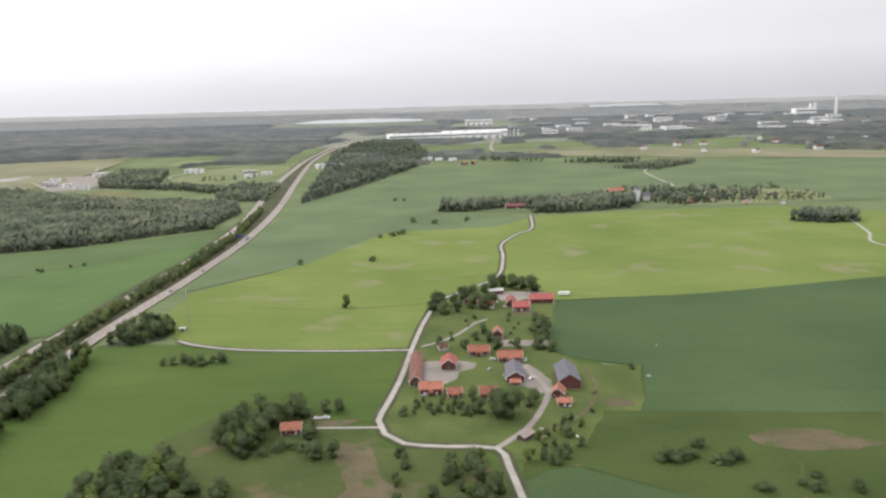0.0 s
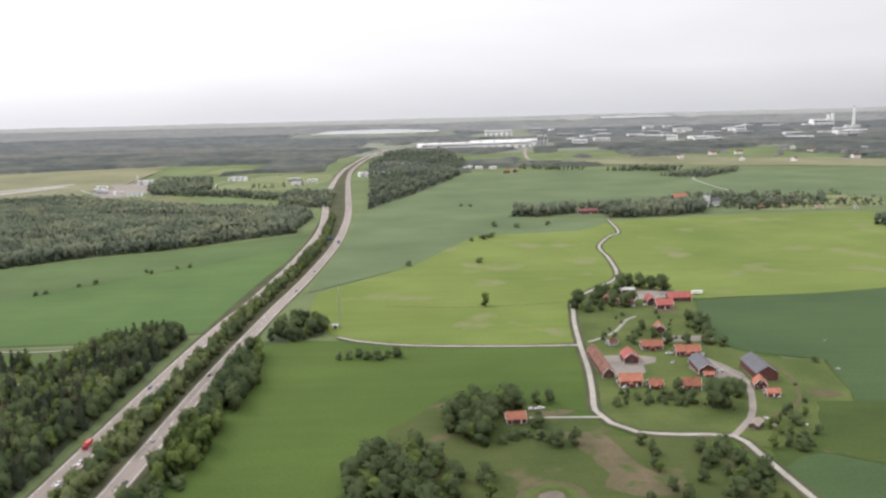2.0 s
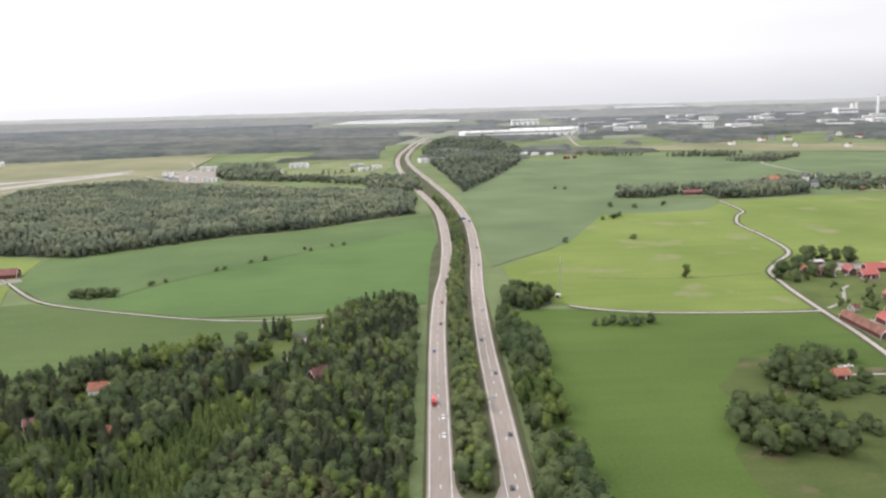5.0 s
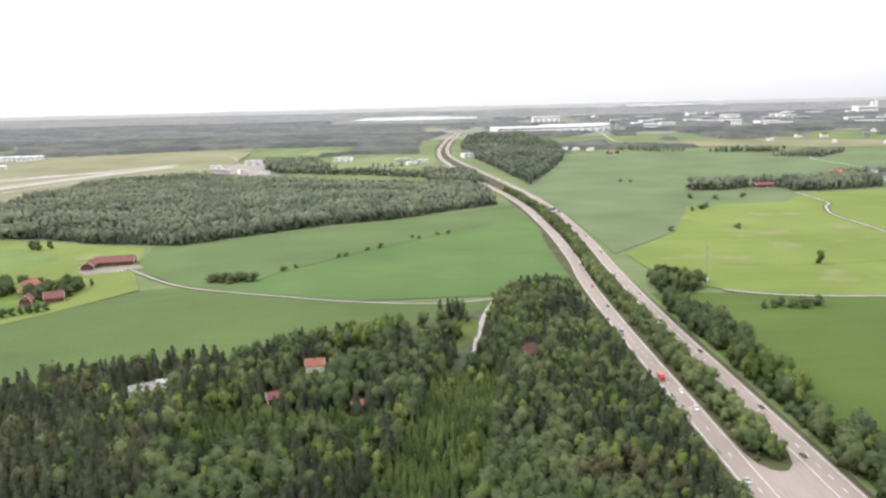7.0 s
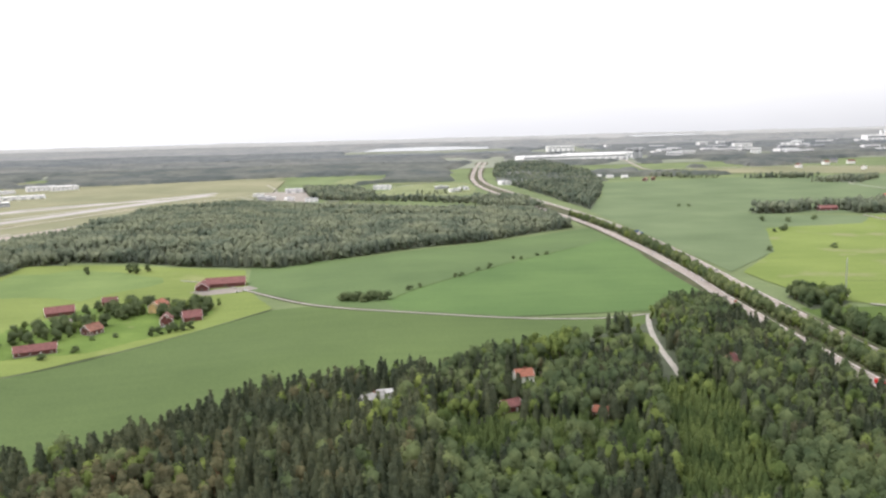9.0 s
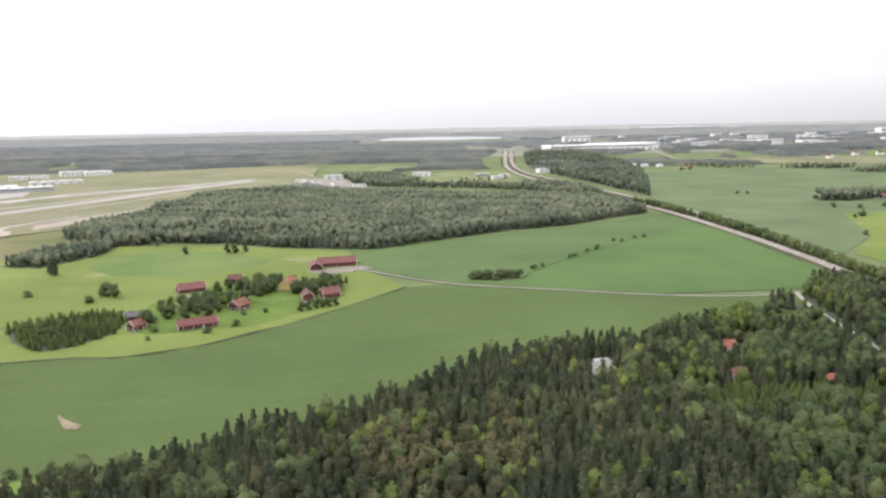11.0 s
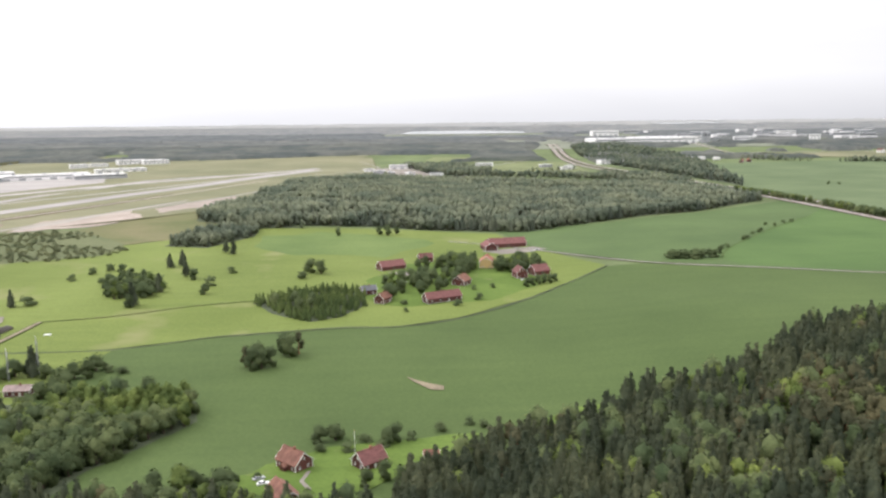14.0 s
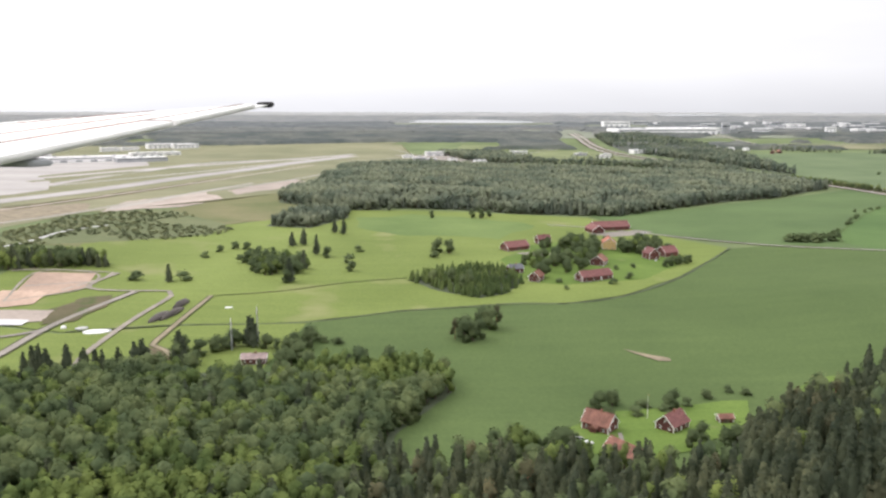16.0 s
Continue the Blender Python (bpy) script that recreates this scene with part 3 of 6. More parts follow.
patch("farmyard", [(22, 332), (45, 332), (46, 340), (24, 342)], M_YARD, 0.1, "grey gravel farmyard behind the cottages", "yard", rag=0.6)
patch("farmyard", [(26, 424), (30, 412), (38, 410), (43, 414), (56, 418), (58, 428), (44, 432), (34, 432)], M_YARD, 0.1, "grey gravel farmyard between barns", "yard", rag=0.6)


# ---- trees ----
def ico(sub):
    bm = bmesh.new()
    bmesh.ops.create_icosphere(bm, subdivisions=sub, radius=1)
    v = np.array([p.co[:] for p in bm.verts])
    f = np.array([[q.index for q in t.verts] for t in bm.faces])
    bm.free()
    return v, f


ICO = {s: ico(s) for s in (1, 2)}
# pines thickened here; their brown stands in for a window reflection's tint
PINE_SPOTS = ((-415, 160, 50),)
SPRUCE_SPOTS = ((-360, 140, 60),)


def cone_np(r0, r1, z0, z1, n, bend=0.0):
    a = np.arange(n) * math.tau / n
    lo = np.stack([r0 * np.cos(a), r0 * np.sin(a), np.full(n, z0)], 1)
    hi = np.stack([r1 * np.cos(a) + bend, r1 * np.sin(a), np.full(n, z1)], 1)
    i, j = np.arange(n), (np.arange(n) + 1) % n
    return np.concatenate([lo, hi]), np.concatenate([np.stack([i, j, j + n], 1), np.stack([i, j + n, i + n], 1)])


def join_np(pieces):
    """Joins pieces (points, triangles, slot, normals) and turns each triangle to face along its normals."""
    vs, fs, ms, ns, k = [], [], [], [], 0
    for v, f, m, n in pieces:
        v, f, n = np.asarray(v, float), np.asarray(f), np.asarray(n, float)
        n = n / np.maximum(1e-6, np.linalg.norm(n, axis=1))[:, None]
        face = np.cross(v[f[:, 1]] - v[f[:, 0]], v[f[:, 2]] - v[f[:, 0]])
        away = (face * n[f].sum(axis=1)).sum(axis=1) < 0
        f = np.where(away[:, None], f[:, ::-1], f)
        vs.append(v), fs.append(f + k), ms.append(np.full(len(f), m)), ns.append(n)
        k += len(v)
    return np.concatenate(vs), np.concatenate(fs), np.concatenate(ms), np.concatenate(ns)


def trunk_np(r0, r1, top, sides, bend=0.0):
    v, f = cone_np(r0, r1, -0.02, top, sides, bend)
    return v, f, 0, v * np.array([1, 1, 0]) + np.array([1e-4, 0, 0])


def limbs_np(rng, count, trunk, spread):
    out = []
    for k in range(count):
        v, f = cone_np(0.013, 0.005, 0, 1, 3)
        a = k * 2.4
        base, tip = np.array([0, 0, trunk]), np.array([spread * math.cos(a), spread * math.sin(a), trunk + 0.28])
        out.append((np.stack([base + (tip - base) * z + np.array([x, y, 0]) for x, y, z in v]), f, 0, v * np.array([1, 1, 0]) + np.array([0, 0, 0.02])))
    return out


def sprays_np(rng, seats, size, loose=0.6):
    """Small bent leaf sprays, each at a seat (point, facing)."""
    vs, fs, ns = [], [], []
    for p, face in seats:
        d = face + rng.normal(size=3) * loose
        d /= np.linalg.norm(d)
        t = np.cross(d, rng.normal(size=3))
        t /= np.linalg.norm(t)
        w, s, b = np.cross(d, t), size * rng.uniform(0.6, 1.35), len(vs)
        vs += [p - t * s, p + w * s * 0.8 + d * s * 0.35, p + t * s, p - w * s * 0.8 + d * s * 0.25]
        fs += [(b, b + 1, b + 2), (b, b + 2, b + 3)]
        ns += [0.75 * face + 0.55 * d] * 4
    return [(np.array(vs), np.array(fs), 1, np.array(ns))] if vs else []


def lobed(rng, width, low, belly, lobes, sprays, size, spread=0.5):
    """A broad crown of several rounded leaf masses, fringed with sprays. Every mass is one lump of the crown's outline."""
    mid = np.array([0, 0, low + (1 - low) * belly])
    balls = [(np.array([0.0, 0.0, low + (1 - low) * 0.66]), width * 0.78)]
    for k in range(lobes - 1):
        a, u = k * 2.4 + rng.uniform(-0.5, 0.5), low + (1 - low) * (0.12 + 0.62 * ((k * 0.618) % 1) + rng.uniform(-0.05, 0.05))
        q = width * spread * rng.uniform(0.75, 1.2) * (1.0 if u < 0.62 else 0.75)
        balls.append((np.array([q * math.cos(a), q * math.sin(a), u]), width * rng.uniform(0.48, 0.68)))
    v0, f0 = ICO[1]
    stretch = np.array([1, 1, min(1.75, (1 - low) * 0.42 / width)])
    pieces, seats = [], []
    for c, r in balls:
        q = c + v0 * stretch * r * rng.uniform(0.68, 1.0, len(v0))[:, None]
        q[:, 2] = np.clip(q[:, 2], low, 1.0)
        pieces.append((q, f0, 1, 0.6 * v0 + 0.55 * (q - mid) / width + np.array([0, 0, 0.3])))
    share = np.array([r * r for c, r in balls])
    while len(seats) < sprays:
        c, r = balls[rng.choice(len(balls), p=share / share.sum())]
        d = rng.normal(size=3)
        d /= np.linalg.norm(d)
        p = c + d * stretch * r * rng.uniform(0.86, 1.08)
        if d[2] < -0.55 or p[2] > 1.02 or p[2] < low or any(np.linalg.norm((p - c2) / stretch) < r2 * 0.8 for c2, r2 in balls if c2 is not c):
            continue
        face = 0.6 * d + 0.55 * (p - mid) / width + np.array([0, 0, 0.3])
        seats.append((p, face / np.linalg.norm(face)))
    return pieces + sprays_np(rng, seats, size)


def leafy(seed, width, low, lobes, sprays, size, belly=0.42, limbs=3):
    """A broad-leaved tree of unit height: tapered trunk, limbs, lumpy leafy crown."""
    rng = np.random.default_rng(seed)
    pieces = [trunk_np(0.030, 0.012, low + 0.35, 5)] + limbs_np(rng, limbs, low, width * 0.6)
    return join_np(pieces + lobed(rng, width, low, belly, lobes, sprays, size))


def spruce(seed, width, low, inner, sprays, size):
    """A spruce of unit height: straight trunk and drooping boughs in whorls, tapering to a tip."""
    rng = np.random.default_rng(seed)
    swell = [(rng.uniform(0, math.tau), rng.uniform(0, 1)) for _ in range(4)]

    def reach(a, u):
        return (width * (1 - u) ** 0.85 * min(1.0, 0.5 + u * 4) + 0.01) * (1 + 0.16 * sum(math.cos(a - b) * math.cos(6 * (u - c)) for b, c in swell))

    n, rings = inner
    v, f = [(0, 0, low)], []
    for r in range(1, rings):
        u = (r - 0.6) / rings
        for k in range(n):
            a = (k + 0.5 * (r % 2)) * math.tau / n
            q = 0.85 * reach(a, u) * rng.uniform(0.82, 1.12)
            v.append((q * math.cos(a), q * math.sin(a), low + (1 - low) * u - 0.02))
    v.append((0, 0, 0.985))
    for k in range(n):
        j = (k + 1) % n
        f.append((0, 1 + j, 1 + k))
        f.append((len(v) - 1, len(v) - 1 - n + k, len(v) - 1 - n + j))
        for r in range(rings - 2):
            a, b = 1 + r * n, 1 + (r + 1) * n
            f += [(a + k, a + j, b + k), (a + j, b + j, b + k)]
    v = np.array(v, float)
    norms = v * np.array([1, 1, 0]) / width + np.array([0, 0, 0.35])
    norms[-1] = (0, 0, 1)
    seats = []
    for k in range(sprays):
        u, a = rng.uniform(0.02, 0.97) ** 1.15, rng.uniform(0, math.tau)
        q = reach(a, u) * rng.uniform(0.85, 1.1)
        face = np.array([math.cos(a), math.sin(a), 0.45])
        seats.append((np.array([q * math.cos(a), q * math.sin(a), low + (1 - low) * u - 0.3 * q]), face / np.linalg.norm(face)))
    return join_np([trunk_np(0.02, 0.004, 0.9, 4), (v, np.array(f), 1, norms)] + sprays_np(rng, seats, size, 0.35))


def pine(seed, width, lobes, sprays, size):
    """A pine of unit height: tall bare reddish trunk, uneven crown at the top."""
    rng = np.random.default_rng(seed)
    return join_np([trunk_np(0.024, 0.010, 0.8, 5, rng.uniform(-0.02, 0.02))] + limbs_np(rng, 2, 0.45, 0.12) + lobed(rng, width, 0.20, 0.5, lobes, sprays, size, 0.6))


NEAR = {"spruce": [spruce(s, 0.18 + 0.02 * (s % 3), 0.04, (6, 5), 84, 0.042) for s in range(6)],
        "young": [spruce(10 + s, 0.22, 0.01, (6, 4), 44, 0.052) for s in range(4)],
        "leaf": [leafy(20 + s, 0.20 + 0.014 * s, 0.02, 6, 96, 0.040, 0.36 + 0.03 * s, 2) for s in range(6)],
        "birch": [leafy(30 + s, 0.145 + 0.012 * s, 0.06, 6, 90, 0.036, 0.42, 1) for s in range(5)],
        "pine": [pine(40 + s, 0.135 + 0.012 * s, 5, 84, 0.036) for s in range(5)],
        "bush": [leafy(95 + s, 0.42, 0.0, 4, 46, 0.075, 0.3, 0) for s in range(4)]}
AFAR = {"spruce": [spruce(50 + s, 0.18, 0.02, (5, 3), 12, 0.06) for s in range(4)],
        "leaf": [leafy(60 + s, 0.32, 0.04, 3, 9, 0.06, 0.5, 0) for s in range(5)],
        "birch": [leafy(70 + s, 0.26, 0.05, 3, 9, 0.06, 0.5, 0) for s in range(4)],
        "pine": [pine(80 + s, 0.18, 3, 8, 0.06) for s in range(3)],
        "bush": [leafy(90 + s, 0.5, 0.0, 3, 10, 0.10, 0.35, 0) for s in range(3)]}
BARKS = {"pine": M_PINEBARK}
LEAVES = {"spruce": M_SPRUCE, "young": M_YOUNG, "leaf": M_LEAF, "birch": M_BIRCH, "pine": M_PINE, "bush": M_LEAF}
NAMES = {"spruce": ("spruce_tree", "dark green spruce with drooping boughs"), "young": ("young_spruce", "light green young spruce in a plantation"),
         "leaf": ("broadleaf_tree", "full-crowned green broad-leaved tree"), "birch": ("birch_tree", "fresh light green birch with loose crown"),
         "pine": ("pine_tree", "tall pine with brownish open crown"), "bush": ("bush", "low round green bush")}


def scatter(poly, gap, seed, keep=None):
    """Uneven points over a polygon, no two much nearer than the gap."""
    rng = np.random.default_rng(seed)
    xs, ys = [p[0] for p in poly], [p[1] for p in poly]
    out, y, row = [], min(ys), 0
    while y < max(ys):
        x = min(xs) + (gap / 2 if row % 2 else 0)
        while x < max(xs):
            p = (x + rng.uniform(-0.42, 0.42) * gap, y + rng.uniform(-0.42, 0.42) * gap)
            if inside(poly, *p) and (keep is None or keep(*p)):
                out.append(p)
            x += gap
        y += gap * 0.88
        row += 1
    return out


# trees here get haze mixed into their colour; bushes keep the scrub green
HAZED_LEAVES = {"spruce": M_WOODDARK, "leaf": M_WOOD, "birch": M_WOOD, "pine": M_WOODDARK, "bush": M_SCRUB}


def mix_at(kinds, shares, x, y):
    """The share of each kind at a spot: kinds grow in drifts, pines and spruces thicken round their set spots."""
    out = np.array([max(0.015, s * (1 + 2.2 * noise.noise(Vector((x * 0.022, y * 0.022, 7 * i + 3))))) for i, s in enumerate(shares)])
    if "pine" in kinds:
        out[kinds.index("pine")] *= 0.12 + 1.8 * max([0.0] + [1 - math.hypot(x - px, y - py) / r for px, py, r in PINE_SPOTS])
    if "spruce" in kinds:
        out[kinds.index("spruce")] *= 1 + 3.5 * max([0.0] + [1 - math.hypot(x - px, y - py) / r for px, py, r in SPRUCE_SPOTS])
    return out / out.sum()


TALL = {"young": 0.62, "bush": 0.35, "birch": 0.95}


def stand(name, label, spots, stock, lo, hi, seed, templates=AFAR, category="wood", fat=None, leaves=None, ages=0.0):
    """Many trees joined into one object. stock: kind to share; ages: how much stands of different age differ in height."""
    fat = fat or ((1.05, 1.35) if templates is NEAR else (0.95, 1.25))
    rng = np.random.default_rng(seed)
    kinds, shares = list(stock), np.array(list(stock.values()), float)
    mats = [M_BARK, M_PINEBARK] + [(leaves or (LEAVES if templates is NEAR else HAZED_LEAVES))[k] for k in kinds]
    vs, fs, ms, ns, base = [], [], [], [], 0
    for x, y in spots:
        i = rng.choice(len(kinds), p=mix_at(kinds, shares, x, y))
        pool = templates[kinds[i]]
        v, f, m, n = pool[rng.integers(len(pool))]
        a, h = rng.uniform(0, math.tau), rng.uniform(lo, hi) * TALL.get(kinds[i], 1.0)
        if ages:
            h *= 1 + ages * (round(1.6 * noise.noise(Vector((x * 0.009 + y * 0.004, y * 0.013, 2)))) + 0.5 * noise.noise(Vector((x * 0.03, y * 0.03, 4))))
        w, c, s = h * rng.uniform(*fat), math.cos(a), math.sin(a)
        turn = np.array([[c, s, 0], [-s, c, 0], [0, 0, 1]])
        q = (v @ turn) * np.array([w, w, h]) + np.array([x, y, land(x, y)])
        vs.append(q), fs.append(f + base), ns.append(n @ turn)
        ms.append(np.where(m == 0, 1 if kinds[i] == "pine" else 0, i + 2))
        base += len(v)
    if not vs:
        return None
    return tagged(new(name, mesh_of(name, np.concatenate(vs), np.concatenate(fs), mats, np.concatenate(ms), np.concatenate(ns))), label, category, kind="stuff")


SINGLE = {}


def tree(kind, x, y, height, fat=1.0, label="", group="", templates=None):
    """One tree as a thing of its own: trunk and crown share the kind's few shapes."""
    name, words = NAMES[kind]
    pool = (templates or NEAR)[kind]
    i = random.randrange(len(pool))
    key = (kind, i, templates is None)
    if key not in SINGLE:
        v, f, m, ns = pool[i]
        SINGLE[key] = [mesh_of(n, v[np.unique(f[m == j])], np.unique(f[m == j], return_inverse=True)[1].reshape(-1, 3), [mat], None, ns[np.unique(f[m == j])]) for j, n, mat in ((0, "trunk", BARKS.get(kind, M_BARK)), (1, "crown", LEAVES[kind]))]
    spread = 1.25 if kind in ("leaf", "birch") else 1.0
    ob = tagged(new(name), label or words, "bush" if kind == "bush" else "tree", group)
    ob.matrix_basis = pose(x, y, land(x, y), 0, 0, random.uniform(0, 360)) @ Matrix.Diagonal((height * fat * spread, height * fat * spread, height, 1))
    for n, me in zip(("trunk", "crown"), SINGLE[key]):
        if n == "trunk" and kind == "bush":
            continue
        place(n, me, ob)
    return ob


def wood(name, label, poly, gap, stock, lo, hi, seed, singles=0, near=False, floor=True, keep=None, group="", fat=None, leaves=None, ages=0.0):
    """A wood: its floor, the trees nearest to the flight as single things, the rest joined."""
    if floor:
        patch("forest_floor", poly, M_FLOOR, 0.12, "dark mossy forest floor", "forest floor", rag=1.5)
    spots = sorted(scatter(poly, gap, seed, keep), key=lambda p: p[1])
    rng = np.random.default_rng(seed + 1)
    kinds, shares = list(stock), np.array(list(stock.values()), float)
    for x, y in spots[:singles]:
        k = kinds[rng.choice(len(kinds), p=mix_at(kinds, shares, x, y))]
        tree(k, x, y, rng.uniform(lo, hi) * TALL.get(k, 1.0), rng.uniform(0.85, 1.15), group=group)
    stand(name, label, spots[singles:], stock, lo, hi, seed + 2, NEAR if near else AFAR, fat=fat, leaves=leaves, ages=ages)


PLANTING = [(-270, 238), (-247, 236), (-262, 146), (-289, 148)]
ROWS_OF_YOUNG = [(-347, 214), (-330, 208), (-318, 206), (-284, 210), (-288, 180), (-345, 182)]
LANE_GAP = [(-242, 347), (-251, 345), (-263, 262), (-268, 234), (-262, 232), (-253, 268)]
CLEAR = [(-314, 249, 9), (-366, 225, 6.5), (-294, 213, 4), (-237, 254, 5), (-363, 235, 5), (-255, 290, 5), (-254, 310, 5), (-258, 262, 4), (-247, 325, 5), (-300, 262, 9), (-270, 300, 12), (-278, 285, 9), (-260, 236, 4), (-262, 218, 4), (-312, 238, 7), (-294, 204, 3), (-322, 221, 4.5), (-322, 214, 2.5), (-237, 246, 4), (-363, 226, 5), (-275, 296, 10), (-284, 282, 8), (-264, 274, 8)]


def open_ground(x, y):
    return not inside(PLANTING, x, y) and not inside(ROWS_OF_YOUNG, x, y) and not inside(LANE_GAP, x, y) and all((x - cx) ** 2 + (y - cy) ** 2 > r * r for cx, cy, r in CLEAR)


# the great wood under the flight
EAST = [(-202, 112), (-202, 150), (-203, 260), (-204, 362), (-222, 366), (-236, 342), (-250, 326), (-262, 318), (-300, 292), (-325, 276), (-345, 258), (-345, 112)]
MIDDLE = [(-345, 112), (-345, 258), (-374, 252), (-401, 240), (-432, 212), (-464, 190), (-491, 178), (-520, 163), (-536, 146), (-548, 128), (-540, 92)]
wood("mixed_wood", "dense mixed wood of spruce, pine and birch", EAST, 3.75, {"spruce": 3.0, "leaf": 2.4, "birch": 1.3, "pine": 1.0}, 7.2, 9.8, 101, 70, True, keep=open_ground, group="wood beside the motorway")
wood("spruce_wood", "dense spruce and pine wood with some birches", MIDDLE, 3.7, {"spruce": 6, "leaf": 0.35, "birch": 0.7, "pine": 1.6}, 8, 11, 111, 130, True, keep=open_ground, group="wood below the flight")
wood("pine_wood", "pine and spruce wood beside the cottages", [(-540, 92), (-548, 128), (-566, 131), (-590, 133), (-610, 134), (-624, 138), (-640, 88)], 3.7, {"spruce": 5, "leaf": 0.5, "birch": 0.4, "pine": 0.8}, 6, 9, 121, 40, True, group="wood below the cottages")
wood("leafy_wood", "dense fresh green broad-leaved wood", [(-603, 192), (-608, 209), (-640, 212), (-656, 209), (-680, 209), (-692, 210), (-715, 198), (-760, 190), (-775, 188), (-775, 88), (-640, 88), (-622, 135), (-620, 155)], 4.1, {"leaf": 3.0, "birch": 2.0, "spruce": 0.25}, 6.8, 8.8, 131, 30, True, fat=(1.25, 1.6), keep=lambda x, y: not (-682 < x < -650 and y > 199), group="broad-leaved wood")

wood("spruce_plantation", "dense light green young spruce plantation", PLANTING, 2.6, {"young": 8, "birch": 0.1}, 7.0, 9.0, 115, 0, True, fat=(1.2, 1.5))
wood("spruce_plantation", "dense light green young spruce plantation below the houses", ROWS_OF_YOUNG, 2.6, {"young": 6, "birch": 0.3, "leaf": 0.1}, 7.0, 9.0, 116, 0, True, fat=(1.2, 1.5), keep=lambda x, y: (x + 294) ** 2 + (y - 208) ** 2 > 30 and (x + 322) ** 2 + (y - 213) ** 2 > 16)
for x_, y_, r_ in ((-314, 247, 12), (-294, 211, 6), (-322, 219, 7), (-366, 224, 8), (-237, 254, 6)):
    patch("garden", [(x_ + r_ * math.cos(k * 0.5236), y_ + r_ * math.sin(k * 0.5236)) for k in range(12)], M_LAWN, 0.22, "rough garden grass round a house in the wood", "garden", rag=1.5)
patch("garden_clearing", [(-284, 274), (-276, 304), (-252, 312), (-254, 284), (-266, 262)], M_LAWN, 0.2, "grassy clearing in the wood", "clearing", rag=2)
patch("clearing", [(-507, 176), (-503, 186), (-495, 193), (-486, 194), (-478, 186), (-484, 176), (-496, 172)], M_GARDEN, 0.24, "bright grassy nook at the edge of the wood", "clearing", rag=2)
for x_, y_, h_ in ((-480, 192, 9), (-476, 189, 10), (-473, 194, 10.5), (-469, 189, 9.5), (-466, 194, 10), (-470, 198, 9), (-463, 191, 10.5), (-484, 196, 4), (-477, 197, 8.5)):
    tree("spruce", x_, y_, h_, 1.2, group="spruces at the edge of the wood")
UNDER = [(-202, -160), (-202, 112), (-345, 112), (-540, 92), (-640, 88), (-850, 88), (-850, -160)]
wood("mixed_wood", "mixed wood under the flight path", UNDER, 13.0, {"spruce": 3, "leaf": 1.6, "birch": 0.6}, 8, 11, 117, fat=(1.5, 1.9), leaves=LEAVES)

# woods beyond the fields
MIDWOOD = [(-723.8, 647.4), (-694.2, 619.8), (-653.4, 599.1), (-570.6, 583.1), (-527.8, 564), (-480.3, 554.9), (-458.8, 543.8), (-396.9, 571), (-303, 616), (-215, 690), (-212, 790), (-236, 850), (-300, 880), (-375, 890), (-466, 940), (-520, 1000), (-600, 1050), (-690, 1000), (-705, 780)]
FRONT = [(-653.4, 599.1), (-570.6, 583.1), (-527.8, 564), (-480.3, 554.9), (-458.8, 543.8), (-396.9, 571), (-303, 616), (-215, 690)]
wood("wood_edge", "tall leafy trees along the edge of the dark wood", FRONT + [(x + 3, y + 9) for x, y in FRONT[::-1]], 5.2, {"leaf": 2, "birch": 1.6, "spruce": 1.2}, 8, 11.5, 142, near=True, floor=False, leaves=HAZED_LEAVES, fat=(1.1, 1.4))
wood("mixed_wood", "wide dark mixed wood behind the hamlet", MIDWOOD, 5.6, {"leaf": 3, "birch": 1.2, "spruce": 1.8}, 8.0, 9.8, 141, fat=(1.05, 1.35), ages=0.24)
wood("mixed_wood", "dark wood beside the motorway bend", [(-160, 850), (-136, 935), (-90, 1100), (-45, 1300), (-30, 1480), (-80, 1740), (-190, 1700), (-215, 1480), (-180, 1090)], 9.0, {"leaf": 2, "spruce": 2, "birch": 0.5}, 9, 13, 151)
wood("mixed_wood", "dark tree belt round the far hamlet", [(-12, 766), (20, 756), (60, 780), (84, 776), (86, 738), (120, 736), (180, 752), (205, 800), (180, 820), (120, 800), (60, 795), (0, 788)], 6.0, {"leaf": 3, "spruce": 1.0, "birch": 0.4}, 9, 14, 161)
wood("mixed_wood", "garden trees round the far hamlet", [(205, 790), (240, 765), (330, 800), (345, 850), (280, 905), (200, 890)], 8.0, {"leaf": 3, "spruce": 0.8, "bush": 1.5}, 6, 11, 163, floor=False, keep=lambda x, y: noise.noise(Vector((x * 0.03, y * 0.03, 1))) > -0.15)
wood("copse", "round copse of broad-leaved trees in the field", [(297, 655), (320, 638), (352, 640), (356, 668), (320, 678)], 6.0, {"leaf": 3, "birch": 0.5}, 9, 12, 171)
wood("spruce_planting", "dense dark young spruce planting by the hamlet", [(-616.1, 334.4), (-602.8, 314.2), (-585.2, 300.2), (-572.2, 307), (-563.1, 326.4), (-564.2, 349.6), (-580.3, 361.6), (-600.2, 351.4)], 3.3, {"young": 5, "leaf": 0.3}, 7, 8.2, 181, fat=(1.1, 1.5), near=True)
wood("thicket", "rows of trees by the marsh", [(-649.2, 599.1), (-723.8, 647.4), (-721, 619.8), (-666.2, 583.1), (-623.7, 583.1)], 6.0, {"leaf": 2, "birch": 1}, 7, 11, 191, near=True, leaves=HAZED_LEAVES, fat=(1.15, 1.5))
